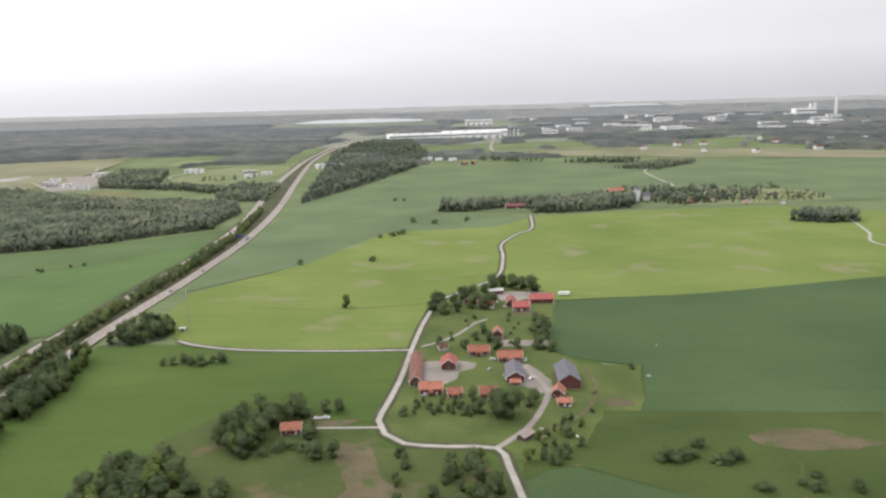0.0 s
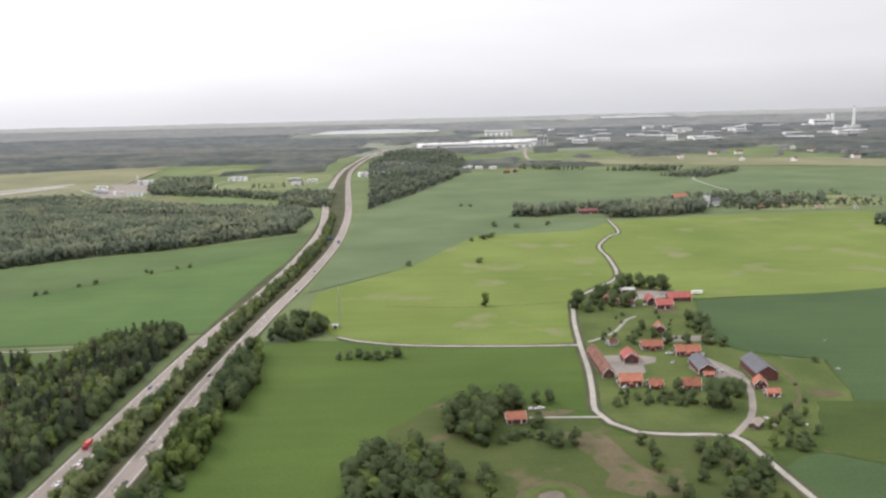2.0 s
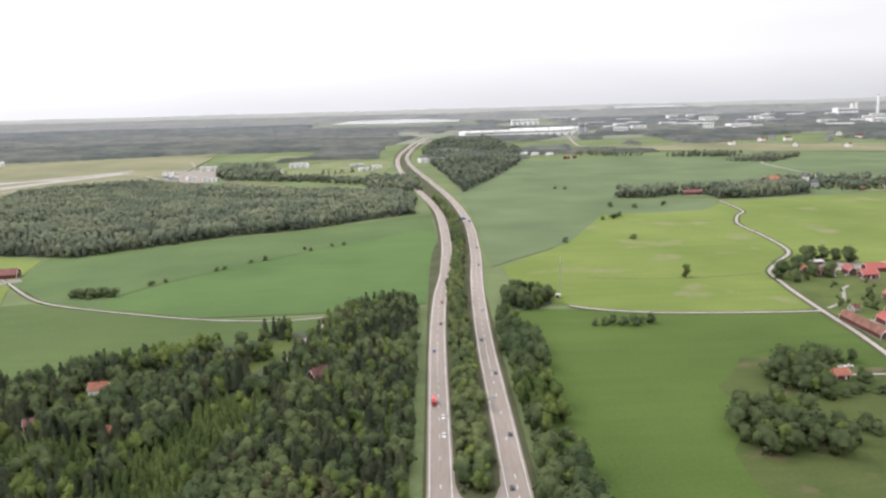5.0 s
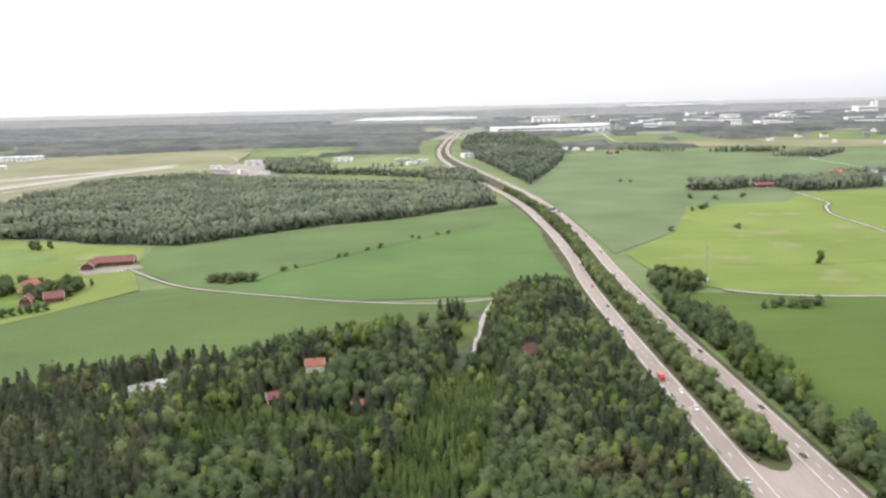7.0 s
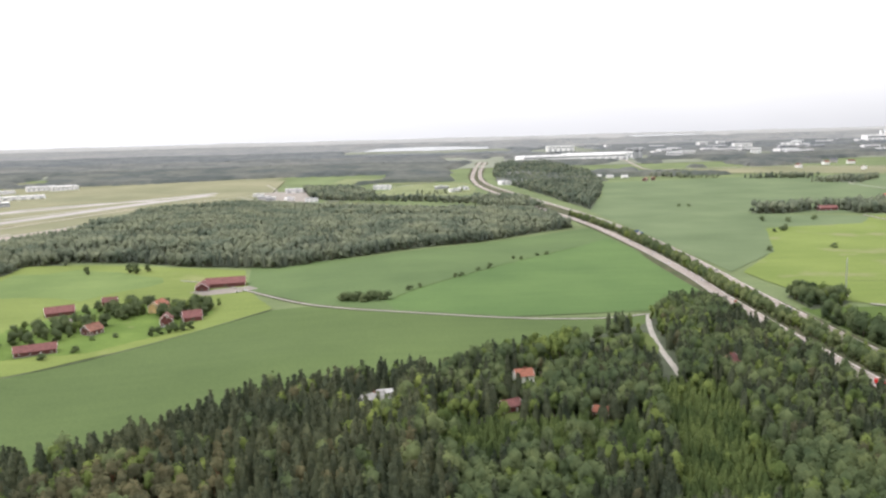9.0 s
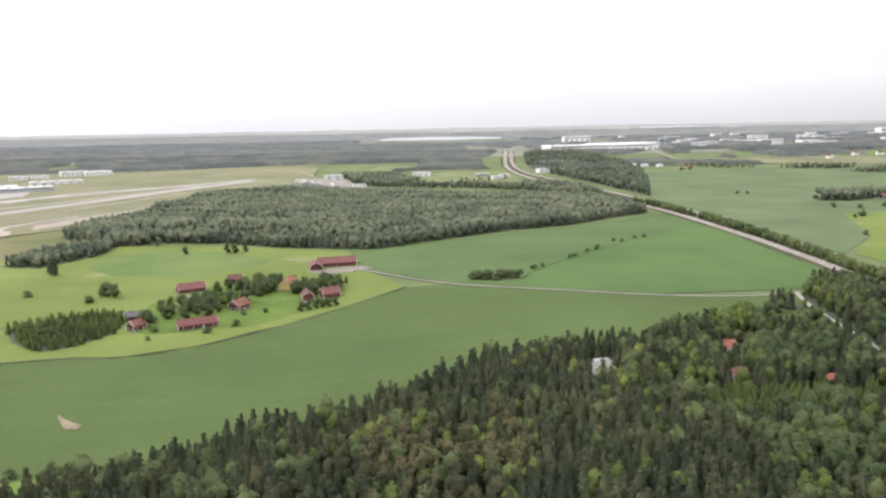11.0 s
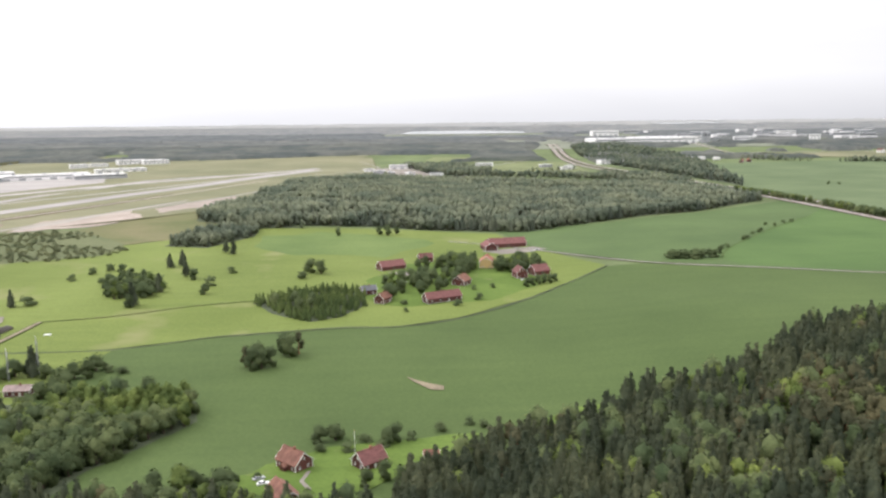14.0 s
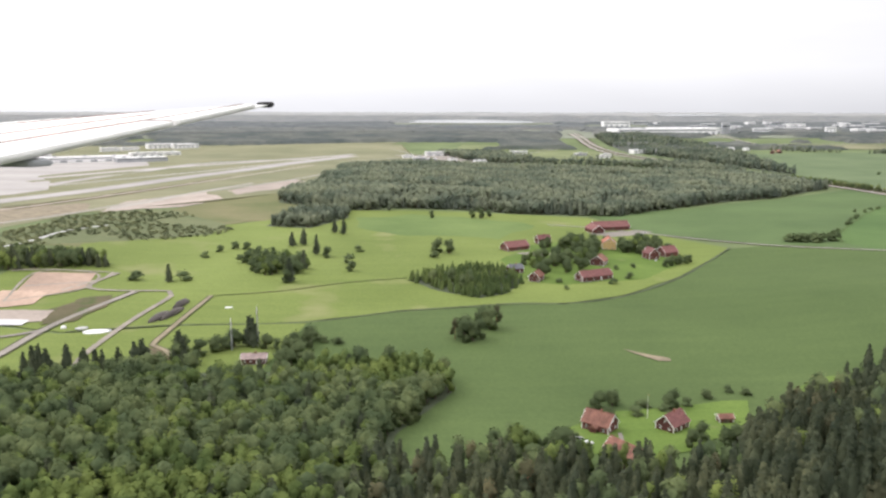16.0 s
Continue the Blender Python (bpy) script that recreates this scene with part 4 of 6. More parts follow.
wood("thicket", "small wood at the marsh edge", [(-713.4, 510.2), (-681, 498.3), (-658.2, 550.6), (-660.3, 592), (-698.6, 577)], 6.0, {"leaf": 2, "birch": 1}, 7, 10, 192, near=True, leaves=HAZED_LEAVES, fat=(1.15, 1.5))
wood("thicket", "scattered bushes on the marsh", [(-860, 400), (-803.4, 407.9), (-732.8, 476.7), (-732.8, 519.9), (-770.3, 547.6), (-794.6, 571.6), (-850, 520)], 6.0, {"bush": 1}, 3.6, 6.0, 193, fat=(2.3, 3.2), floor=False, keep=lambda x, y: noise.noise(Vector((x * 0.02, y * 0.02, 4))) > -0.15)
patch("scrub", [(-866, 405), (-806, 412), (-740, 474), (-738, 520), (-772, 546), (-796, 568), (-852, 520)], M_SCRUBGRASS, 0.11, "olive green scrub on the marsh", "scrub", rag=8)
wood("thicket", "dark trees along the building site", [(-830, 335), (-804, 339), (-788.5, 350), (-764, 362), (-766, 372), (-803.4, 369.4), (-830, 362)], 3.8, {"spruce": 1, "leaf": 1.4, "birch": 0.6}, 7, 9.5, 195, floor=False, near=True)
wood("mixed_wood", "far grove in the clearings", [(-562, 1325), (-463, 1297), (-420, 1127), (-480, 1063), (-520, 1150)], 9.0, {"leaf": 2, "spruce": 0.6}, 9, 12, 197)
wood("mixed_wood", "far grove beside the motorway", [(-290, 1054), (-222, 1033), (-206, 880), (-268, 885), (-280, 960)], 7.5, {"leaf": 2, "spruce": 1}, 7, 11, 198)
wood("tree_belt", "dark belt of trees between far fields", [(-470, 1098), (-400, 1070), (-347, 1046), (-281, 1002), (-281, 962), (-347, 1010), (-400, 1040), (-470, 1066)], 7.0, {"leaf": 2, "spruce": 1}, 7, 11, 210, floor=False)
wood("tree_belt", "broken hedge of trees across a far pasture", [(-430, 1165), (-340, 1150), (-285, 1180), (-285, 1168), (-340, 1136), (-430, 1150)], 7.5, {"leaf": 2, "bush": 1}, 6, 10, 211, floor=False, keep=lambda x, y: noise.noise(Vector((x * 0.03, y * 0.03, 6))) > -0.1)
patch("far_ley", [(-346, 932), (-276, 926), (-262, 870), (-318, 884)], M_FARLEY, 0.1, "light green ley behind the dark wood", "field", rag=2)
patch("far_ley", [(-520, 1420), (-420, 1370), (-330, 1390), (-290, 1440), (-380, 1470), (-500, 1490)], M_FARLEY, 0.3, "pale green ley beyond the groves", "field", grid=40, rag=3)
wood("mixed_wood", "far belt of trees among the fields", [(186, 1300), (240, 1318), (296, 1310), (330, 1285), (300, 1270), (240, 1284)], 8.0, {"leaf": 2, "spruce": 0.7}, 8, 11, 199)
wood("mixed_wood", "far copse among the fields", [(262, 1185), (300, 1215), (375, 1262), (410, 1245), (350, 1180), (314, 1140)], 8.0, {"leaf": 2, "spruce": 0.7}, 7, 10, 212)
wood("tree_belt", "low belt of trees before the pasture", [(100, 1352), (170, 1336), (172, 1322), (110, 1338)], 8.0, {"leaf": 2, "bush": 1}, 7, 9, 213, floor=False)
wood("mixed_wood", "far belt of bushes before the pasture", [(60, 1370), (130, 1350), (130, 1370), (60, 1395)], 9.0, {"leaf": 2, "bush": 1}, 8, 11, 200, floor=False)

# planted strips of the motorway
wood("median_thicket", "bushes and small trees on the central reservation", [(-188.6, 172), (-180.5, 172), (-180, 400), (-173.5, 520), (-175, 640), (-190, 800), (-195, 800), (-182, 640), (-180.5, 500), (-187, 400)], 2.5, {"leaf": 2.8, "bush": 2.2, "birch": 0.8}, 4.4, 7.4, 201, near=True, floor=False, fat=(1.15, 1.5), keep=lambda x, y: y < 400 or noise.noise(Vector((x * 0.05, y * 0.03, 2))) > -0.3)
wood("roadside_thicket", "leafy trees and bushes beside the motorway", [(-168.5, 75), (-154, 75), (-155, 210), (-153, 290), (-160, 330), (-166, 330)], 3.5, {"leaf": 3, "bush": 0.3, "birch": 0.5}, 7.5, 10.5, 203, near=True, floor=False, fat=(1.15, 1.5), keep=lambda x, y: not 252 < y < 260)
wood("grove", "leafy grove at the end of the field lane", [(-163, 344), (-160, 374), (-146, 382), (-138, 372), (-137, 356), (-148, 347)], 5.2, {"leaf": 3, "birch": 0.5}, 6, 9, 205, near=True, fat=(1.2, 1.6))
for k_ in range(7):
    tree("bush", -124 + k_ * 4.2, 318 + random.uniform(-2, 2), random.uniform(3, 5.5), 1.3, group="bushes in the field")

for x_, y_ in ((-229, 258), (-227, 264), (-231, 266), (-230, 252)):
    tree("leaf", x_, y_, random.uniform(8, 9.5), 1.3, group="trees beside the red villa")

# ---- farm trees and single trees ----
def grove(spots, kind="leaf", lo=6, hi=9, group="farm trees"):
    for x, y in spots:
        tree(kind, x, y, random.uniform(lo, hi), random.uniform(1.2, 1.6) * (1.35 if kind == "bush" else 1.0), group=group)


def thicken(poly, gap, seed, lo, hi, group, kinds=("leaf", "leaf", "leaf", "birch")):
    for k, p in enumerate(scatter(poly, gap, seed)):
        tree(kinds[(k * 7 + seed) % len(kinds)], *p, random.uniform(lo, hi), random.uniform(1.15, 1.5), group=group)


grove([(-6, 397), (-3, 406), (4, 402), (9, 412), (-2, 388), (6, 391), (13, 398), (16, 408), (14, 420), (22, 426), (27, 438), (33, 443), (39, 441), (44, 436), (49, 430), (20, 396), (24, 402)], lo=7, hi=11)
grove([(44, 366), (46, 358), (43, 350), (45, 342), (42, 334), (47, 350), (41, 328)], lo=6, hi=9)
grove([(17, 352), (13, 342), (19, 338), (-4, 338), (8, 330), (22, 327), (31, 327), (46, 324)], lo=4, hi=7)
grove([(17, 253), (22, 254)], lo=11, hi=12.5)
grove([(29.5, 262), (31, 266), (9, 268), (11, 258)], lo=5, hi=6.5)
thicken([(-18, 258), (-16, 272), (-4, 270), (8, 262), (10, 254), (-6, 256)], 4.2, 14, 1.8, 3.6, "orchard trees", ("bush", "leaf", "bush"))
thicken([(-77, 230), (-78, 245), (-72, 258), (-60, 264), (-51, 262), (-54, 254), (-60, 249), (-60, 230), (-66, 223)], 5.0, 3, 6, 10, "trees round the cabin")
thicken([(-106, 184), (-107, 201), (-100, 218), (-88, 222), (-80, 212), (-72, 198), (-80, 186)], 5.0, 4, 5, 10, "grove in the meadow")
grove([(-46.5, 244), (-47, 240), (-45, 262)], lo=4, hi=5.5, group="trees round the cabin")
grove([(-52, 233), (-56, 231), (-60, 228), (-47, 231), (-44, 229)], "bush", 2.5, 3.6, "bushes before the cabin")
thicken([(-70, 206), (-62, 206), (-60, 198), (-68, 198)], 4.5, 8, 3.5, 5.5, "meadow trees", ("leaf", "birch", "bush"))
thicken([(-60, 180), (-40, 176), (-44, 160), (-64, 164)], 6.5, 9, 5, 8, "meadow trees")
grove([(-66, 190)], "birch", 7, 7.5, "meadow trees")
thicken([(-17, 204), (-16, 228), (-10, 228), (-10, 204)], 5.5, 5, 3, 5, "meadow trees", ("leaf", "bush", "birch"))
thicken([(-2, 195), (0, 228), (9, 226), (13, 205), (14, 186), (2, 186)], 6.2, 6, 3.2, 6.5, "meadow trees", ("leaf", "bush", "birch", "bush"))
grove([(13, 200)], lo=7, hi=7.5, group="meadow trees")
grove([(-15, 194), (-23.6, 186), (-12, 190), (-14, 219), (-16, 225), (-5, 199), (-20, 181)], "leaf", 3.4, 5.0, "meadow trees")
grove([(100, 201), (106, 205), (103, 198)], "bush", 2.4, 3.4, "bushes in the pasture")
thicken([(22, 218), (24, 226), (33, 240), (42, 252), (46, 246), (42, 228), (32, 216)], 5.5, 7, 2.8, 5, "trees beside the lane", ("leaf", "bush", "birch"))
grove([(-43, 225), (-40, 262), (-37, 226)], lo=5, hi=7)
grove([(66.4, 219), (69, 217.5), (72, 219), (74.8, 220), (79, 227), (77, 226), (81, 216), (84, 215), (87, 217.5), (88, 198), (114, 197)], "bush", 2.6, 4.2)
grove([(-55, 405)], "birch", 9, 9.5, "lone field tree")
grove([(-40, 636), (-36, 640), (-44, 628), (-54, 622), (-52, 530), (-102, 524), (-56, 860), (-46, 856), (-30, 700), (-10, 690), (20, 700)], "bush", 3, 5, "bushes along the field edge")
grove([(-394, 408), (-391, 405), (-388, 404), (-385, 406), (-382, 401), (-378, 403), (-374, 402), (-370, 402), (-386, 410), (-379, 408)], "bush", 4.0, 5.5, "bushes beside the lane")
grove([(-358, 425), (-352, 431), (-330, 459), (-326, 463), (-314, 482), (-306, 489), (-286, 524), (-281, 520), (-268, 534), (-260, 538)], "bush", 2.0, 3.4, "bushes along the ditch")
lane("field_ditch", [(-369, 397), (-356, 422), (-328, 459), (-283, 513), (-227, 573)], 0.6, M_MEADOW, 0.25, "grassy ditch across the corn", "ditch")
for k_, (x_, y_, h_) in enumerate(((-600, 242, 8.5), (-597, 239, 9), (-594, 239.5, 8.5), (-596, 244, 9), (-591, 242, 8), (-586, 253, 9.5), (-583.5, 256, 9.5), (-589, 256, 9))):
    tree("pine" if k_ in (0, 6) else "leaf", x_, y_, h_, random.uniform(1.0, 1.3), group="round grove in the corn")
grove([(-555.7, 366.3), (-547.1, 373.5), (-539.7, 363.2), (-532, 372.1), (-524.4, 379.5), (-547.3, 349.6), (-537.9, 346.1), (-552.7, 336.1), (-528.2, 353.1), (-516.8, 381.7), (-542.8, 381.7), (-534.1, 386)], lo=6, hi=9, group="hamlet trees")
thicken([(-551.4, 373.5), (-555.8, 356.6), (-538.9, 349.6), (-521.6, 359.9), (-512.5, 377.3), (-519, 386), (-538.4, 386)], 7.2, 51, 4.5, 8, "hamlet trees")
thicken([(-527.6, 420.5), (-521.2, 396.8), (-508.2, 392.5), (-505, 409.7), (-512.5, 424.9)], 7.2, 52, 5, 9, "hamlet trees")
thicken([(-490.9, 407.6), (-486.6, 390.3), (-467.2, 396.5), (-465.9, 421.8), (-482.3, 429)], 6.6, 53, 4.5, 8, "hamlet trees")
grove([(-492, 398.9), (-487.7, 405.4), (-482.3, 392.3), (-478, 409.3), (-473.8, 400.1), (-490.9, 416.2), (-515.8, 398.9), (-521.2, 405.4), (-527.6, 411.9), (-534.1, 416.2), (-538.4, 409.7), (-486.6, 394.6), (-483.4, 401), (-480.2, 418), (-471.9, 412.8), (-511.4, 429.2), (-519, 424.9)], lo=6, hi=9, group="hamlet trees")
grove([(-484, 358), (-480.9, 360.4), (-477.5, 362), (-474.2, 364), (-471, 366), (-468, 368.5), (-477.2, 368), (-473, 370)], lo=4.2, hi=5.2, group="clipped hedge of the hamlet")
grove([(-568.4, 342.7), (-551.6, 342.7), (-545.6, 326.4), (-524.4, 342.7), (-511.3, 353.1), (-521, 323.2), (-501.5, 356.8), (-544.7, 314.2), (-510.2, 332.9)], "bush", 2, 3.5, "hamlet bushes")
grove([(-596.7, 546.6), (-566.5, 547.7), (-560, 543.7), (-553.6, 549.6), (-592.4, 401.1), (-598.9, 405.4)], lo=6, hi=9, group="trees at the field edge")
grove([(-643.9, 354.8), (-659.4, 391.4), (-671.9, 331.2)], lo=5, hi=7.5, group="pasture trees")
thicken([(-697.1, 363.3), (-685.9, 342.9), (-673.7, 346.2), (-663.4, 358.3), (-672.4, 379.5), (-687.5, 390.3), (-700.4, 381.7)], 5.4, 21, 4, 8, "pasture trees", ("leaf", "birch", "leaf", "bush"))
thicken([(-708, 401.1), (-700.4, 414.1), (-685.3, 407.6), (-689.6, 396.8)], 5.5, 22, 2, 4, "pasture bushes", ("bush", "leaf"))
grove([(-683.2, 428.1), (-665.9, 400), (-656.2, 470.2), (-662.6, 477.8), (-671.1, 332.8), (-668, 361.6), (-726.7, 334.2), (-676.7, 431.3)], "spruce", 8.5, 12, "pasture spruces")
grove([(-742.8, 337.3), (-720.9, 337.3), (-643.2, 408.7), (-725.3, 394.6), (-601.1, 389.2), (-721, 411.9), (-714.5, 420.5), (-708, 420.5), (-646.3, 374.8), (-702.6, 379.5)], "bush", 3.6, 5.4, "pasture bushes")
grove([(-681, 230), (-685, 226), (-692, 228), (-676, 236), (-654, 216), (-652, 220), (-657, 214), (-655, 233), (-651, 234), (-684, 216), (-690, 220)], lo=5, hi=7.5, group="trees round the bungalow")
grove([(-700.4, 210), (-699, 213), (-688.5, 219), (-690, 221), (-669.5, 236), (-671, 238)], "spruce", 8, 11, "spruces round the bungalow")
thicken([(-706, 208), (-706, 213), (-732, 212), (-734, 204)], 4.6, 61, 6, 9, "dark spruces beside the building site", ("spruce",))
grove([(-656, 220), (-653, 222), (-661, 232), (-665, 234), (-678, 233), (-681, 231), (-651, 241), (-657, 228)], lo=4.5, hi=6.5, group="trees round the bungalow")
grove([(-508, 404), (-511, 410), (-494, 402), (-506, 422), (-498, 424)], lo=6, hi=8.5, group="hamlet trees")
grove([(-649, 243), (-646, 240), (-641, 238)], "bush", 2, 3, "bushes round the bungalow")
grove([(-561, 176), (-558, 166), (-549, 169), (-542, 173), (-534, 179), (-526, 184), (-565, 166), (-554, 172), (-522, 181)], "bush", 1.8, 3, "cottage hedge")
thicken([(-576, 151), (-583, 149), (-592, 145), (-592, 141), (-578, 147)], 3.0, 41, 1.6, 2.8, "cottage hedge", ("bush",))
thicken([(-596, 148), (-584, 140), (-578, 136), (-578, 128), (-604, 128)], 5.0, 42, 5, 8, "cottage trees")
grove([(-562, 174), (-566, 173), (-548, 170), (-546, 172), (-548, 147), (-544, 143), (-540, 146), (-552, 143)], lo=4.5, hi=6.5, group="cottage trees")
grove([(-262, 316), (-268, 306), (-276, 300), (-283, 292), (-290, 280), (-305, 272), (-318, 270), (-325, 258), (-300, 252), (-288, 256), (-306, 240), (-322, 240)], lo=6, hi=9, group="garden trees in the wood")


# ---- houses ----
def window_part(parent, at, w=0.55, h=0.75):
    key = (round(w, 2), round(h, 2))
    if key not in WINDOWS:
        bm = bmesh.new()
        t = 0.07
        for d in ((-w / 2, 0, -h / 2, -w / 2 + t, 0.09, h / 2), (w / 2 - t, 0, -h / 2, w / 2, 0.09, h / 2), (-w / 2 + t, 0, -h / 2, w / 2 - t, 0.09, -h / 2 + t),
                  (-w / 2 + t, 0, h / 2 - t, w / 2 - t, 0.09, h / 2), (-0.02, 0, -h / 2 + t, 0.02, 0.07, h / 2 - t)):
            box(bm, *d)
        fr, pa = bpy.data.meshes.new("window"), bpy.data.meshes.new("pane")
        bm.to_mesh(fr)
        bm.free()
        bm = boxed(-w / 2 + t, 0.0, -h / 2 + t, w / 2 - t, 0.04, h / 2 - t)
        bm.to_mesh(pa)
        bm.free()
        fr.materials.append(M_WHITE)
        pa.materials.append(M_GLASS)
        WINDOWS[key] = (fr, pa)
    fr, pa = WINDOWS[key]
    ob = place("window", fr, parent, "", at)
    place("pane", pa, ob)
    return ob


WINDOWS = {}


def house(name, label, x, y, turn, length, width, eave, pitch, walls, roof, windows=2, chimneys=1, trim=True, doors=1, porch=False, category="house", storeys=1, group=""):
    """A gabled building, its ridge along its own x."""
    ob = tagged(new(name), label, category, group)
    ob.matrix_basis = pose(x, y, land(x, y), 0, 0, turn)
    a, b, rise = length / 2, width / 2, width / 2 * math.tan(radians(pitch))
    bm = bmesh.new()
    ring = [(-b, 0.25), (b, 0.25), (b, eave), (0, eave + rise), (-b, eave)]
    v = [[bm.verts.new((s * a, p, q)) for p, q in ring] for s in (-1, 1)]
    bm.faces.new(v[0])
    bm.faces.new(v[1][::-1])
    for i in range(5):
        j = (i + 1) % 5
        bm.faces.new((v[0][j], v[0][i], v[1][i], v[1][j]))
    bmesh.ops.recalc_face_normals(bm, faces=bm.faces)
    part("wall", bm, walls, ob)
    part("plinth", boxed(-a - 0.04, -b - 0.04, -0.3, a + 0.04, b + 0.04, 0.25), M_STONE, ob)
    over, thick = 0.35, 0.14
    tan = math.tan(radians(pitch))
    for s in (-1, 1):
        bm = bmesh.new()
        y1, z1 = s * (b + over), eave - over * tan + 0.02
        y0, z0 = 0.0, eave + rise + 0.02
        lo = [bm.verts.new(p) for p in ((-a - over, y0, z0), (a + over, y0, z0), (a + over, y1, z1), (-a - over, y1, z1))]
        hi = [bm.verts.new((p.co.x, p.co.y, p.co.z + thick)) for p in lo]
        bm.faces.new(lo)
        bm.faces.new(hi[::-1])
        for i in range(4):
            bm.faces.new((lo[i], hi[i], hi[(i + 1) % 4], lo[(i + 1) % 4]))
        bmesh.ops.recalc_face_normals(bm, faces=bm.faces)
        part("roof", bm, roof, ob)
    part("ridge", boxed(-a - over, -0.12, eave + rise + 0.12, a + over, 0.12, eave + rise + 0.24, bevel=0.04), roof, ob)
    if trim:
        for sx in (-1, 1):
            for sy in (-1, 1):
                part("corner_board", boxed(sx * a - 0.1, sy * b - 0.1, 0.25, sx * a + 0.1, sy * b + 0.1, eave - 0.05), M_WHITE, ob)
            for sy in (-1, 1):
                bm = boxed(-0.05, 0, -0.14, 0.05, math.hypot(b + over, (b + over) * tan), 0.06)
                bmesh.ops.transform(bm, verts=bm.verts, matrix=Matrix.Translation((sx * (a + over + 0.03), sy * (b + over), eave - over * tan + 0.05)) @ Matrix.Rotation(-sy * radians(90 - 90) + (0 if sy < 0 else math.pi), 4, "Z") @ Matrix.Rotation(radians(pitch), 4, "X"))
                part("barge_board", bm, M_WHITE, ob)
    for k in range(chimneys):
        cx = (k + 1) / (chimneys + 1) * length - a + 0.4
        part("chimney", boxed(cx - 0.22, -0.3, eave + rise - 0.5, cx + 0.22, 0.14, eave + rise + 0.75, bevel=0.03), M_BRICK, ob)
    n = max(0, windows)
    for level in range(storeys):
        z = 1.15 + level * 1.55
        for s in (-1, 1):
            for k in range(n):
                px = -a + length * (k + 0.5) / n
                if level == 0 and doors and k == n // 2 and s < 0:
                    continue
                window_part(ob, pose(px, s * b, z, 0, 0, 0 if s > 0 else 180))
    if n:
        for s in (-1, 1):
            for py in ((-width / 4, width / 4) if width > 3.2 else (0,)):
                window_part(ob, pose(s * a, py, 1.15, 0, 0, -90 if s > 0 else 90))
            window_part(ob, pose(s * a, 0, eave + rise * 0.35, 0, 0, -90 if s > 0 else 90), 0.5, 0.6)
    if doors:
        dw, dh = (0.55, 1.25) if n else (1.6, min(1.9, eave - 0.2))
        px = -a + length * (n // 2 + 0.5) / n if n else 0.0
        part("door", boxed(px - dw / 2, -b - 0.06, 0.2, px + dw / 2, -b + 0.02, 0.2 + dh), M_WHITE if n else M_BARK, ob)
        if not n:
            for s in (-1, 1):
                part("door", boxed(s * a - 0.06, -0.8, 0.2, s * a + 0.06, 0.8, 0.2 + dh), M_BARK, ob)
    if porch:
        bm = boxed(-0.8, -b - 1.2, 0.2, 0.8, -b + 0.02, 1.6)
        part("porch", bm, walls, ob)
        bm = bmesh.new()
        p = [bm.verts.new(c) for c in ((-1.05, -b - 1.4, 1.55), (1.05, -b - 1.4, 1.55), (0, -b - 1.4, 2.35), (-1.05, -b + 0.9, 1.55), (1.05, -b + 0.9, 1.55), (0, -b + 0.9, 2.35))]
        for f in ((0, 1, 2), (5, 4, 3), (0, 2, 5, 3), (2, 1, 4, 5), (0, 3, 4, 1)):
            bm.faces.new([p[i] for i in f])
        bmesh.ops.recalc_face_normals(bm, faces=bm.faces)
        part("porch_roof", bm, roof, ob)
    return ob


for x_, y_ in scatter([(-8, 340), (8, 332), (48, 330), (50, 380), (14, 384)], 7.0, 32)[::3]:
    tree("bush", x_, y_, random.uniform(1.2, 2.6), random.uniform(1.2, 1.8), "low garden bush between farm houses", "garden bushes")
for x_, y_ in scatter([(46, 330), (60, 300), (56, 262), (48, 250), (46, 270)], 8.0, 33)[::3]:
    tree("bush", x_, y_, random.uniform(1.2, 2.2), random.uniform(1.2, 1.8), "low bush behind the barn", "garden bushes")

FARM, HAM = "buildings of the roadside farm", "buildings of the hamlet"
house("long_barn", "long red board barn with mossy brown tile roof", -13.4, 301, 91, 31, 4.6, 2.4, 42, M_FALU, M_BROWNTILE, 0, 0, True, group=FARM, category="barn")
house("barn", "red board barn with bright red roof and open gable", 0.2, 307, 88, 8.5, 6.2, 2.6, 35, M_FALU, M_REDTIN, 0, 0, group=FARM, category="barn")
house("stable", "red board stable with orange tile roof", -6.8, 278, 0, 8.6, 5.2, 2.6, 38, M_FALU, M_TILE, 2, 0, porch=True, group=FARM, category="barn")
house("cottage", "small red cottage with orange tile roof", 2, 274.5, 8, 5.2, 3.8, 1.8, 40, M_FALU, M_TILE, 2, 1, porch=True, group=FARM)
house("farmhouse", "red farmhouse with orange tile roof and white trim", 13.4, 322, 0, 9, 4.6, 2.2, 40, M_FALU, M_TILE, 4, 1, porch=True, group=FARM)
house("farmhouse", "red farmhouse with orange tile roof and white porch", 26.4, 313, -2, 10.2, 5, 2.3, 40, M_FALU, M_TILE, 4, 2, porch=True, group=FARM)
house("cart_shed", "red board barn with dark grey roof", 26.6, 294, 88, 14.5, 7.0, 2.5, 32, M_FALU, M_SLATE, 0, 0, group=FARM, category="barn")
house("lean_shed", "little red shed with orange roof", 26, 284.5, 0, 3.6, 2.4, 1.5, 35, M_FALU, M_TILE, 0, 0, group=FARM, category="shed")
house("great_barn", "large dark red barn with grey sheet roof", 46.6, 287, 88, 18, 8.2, 3.4, 33, M_FALU, M_SLATE, 0, 0, False, group=FARM, category="barn")
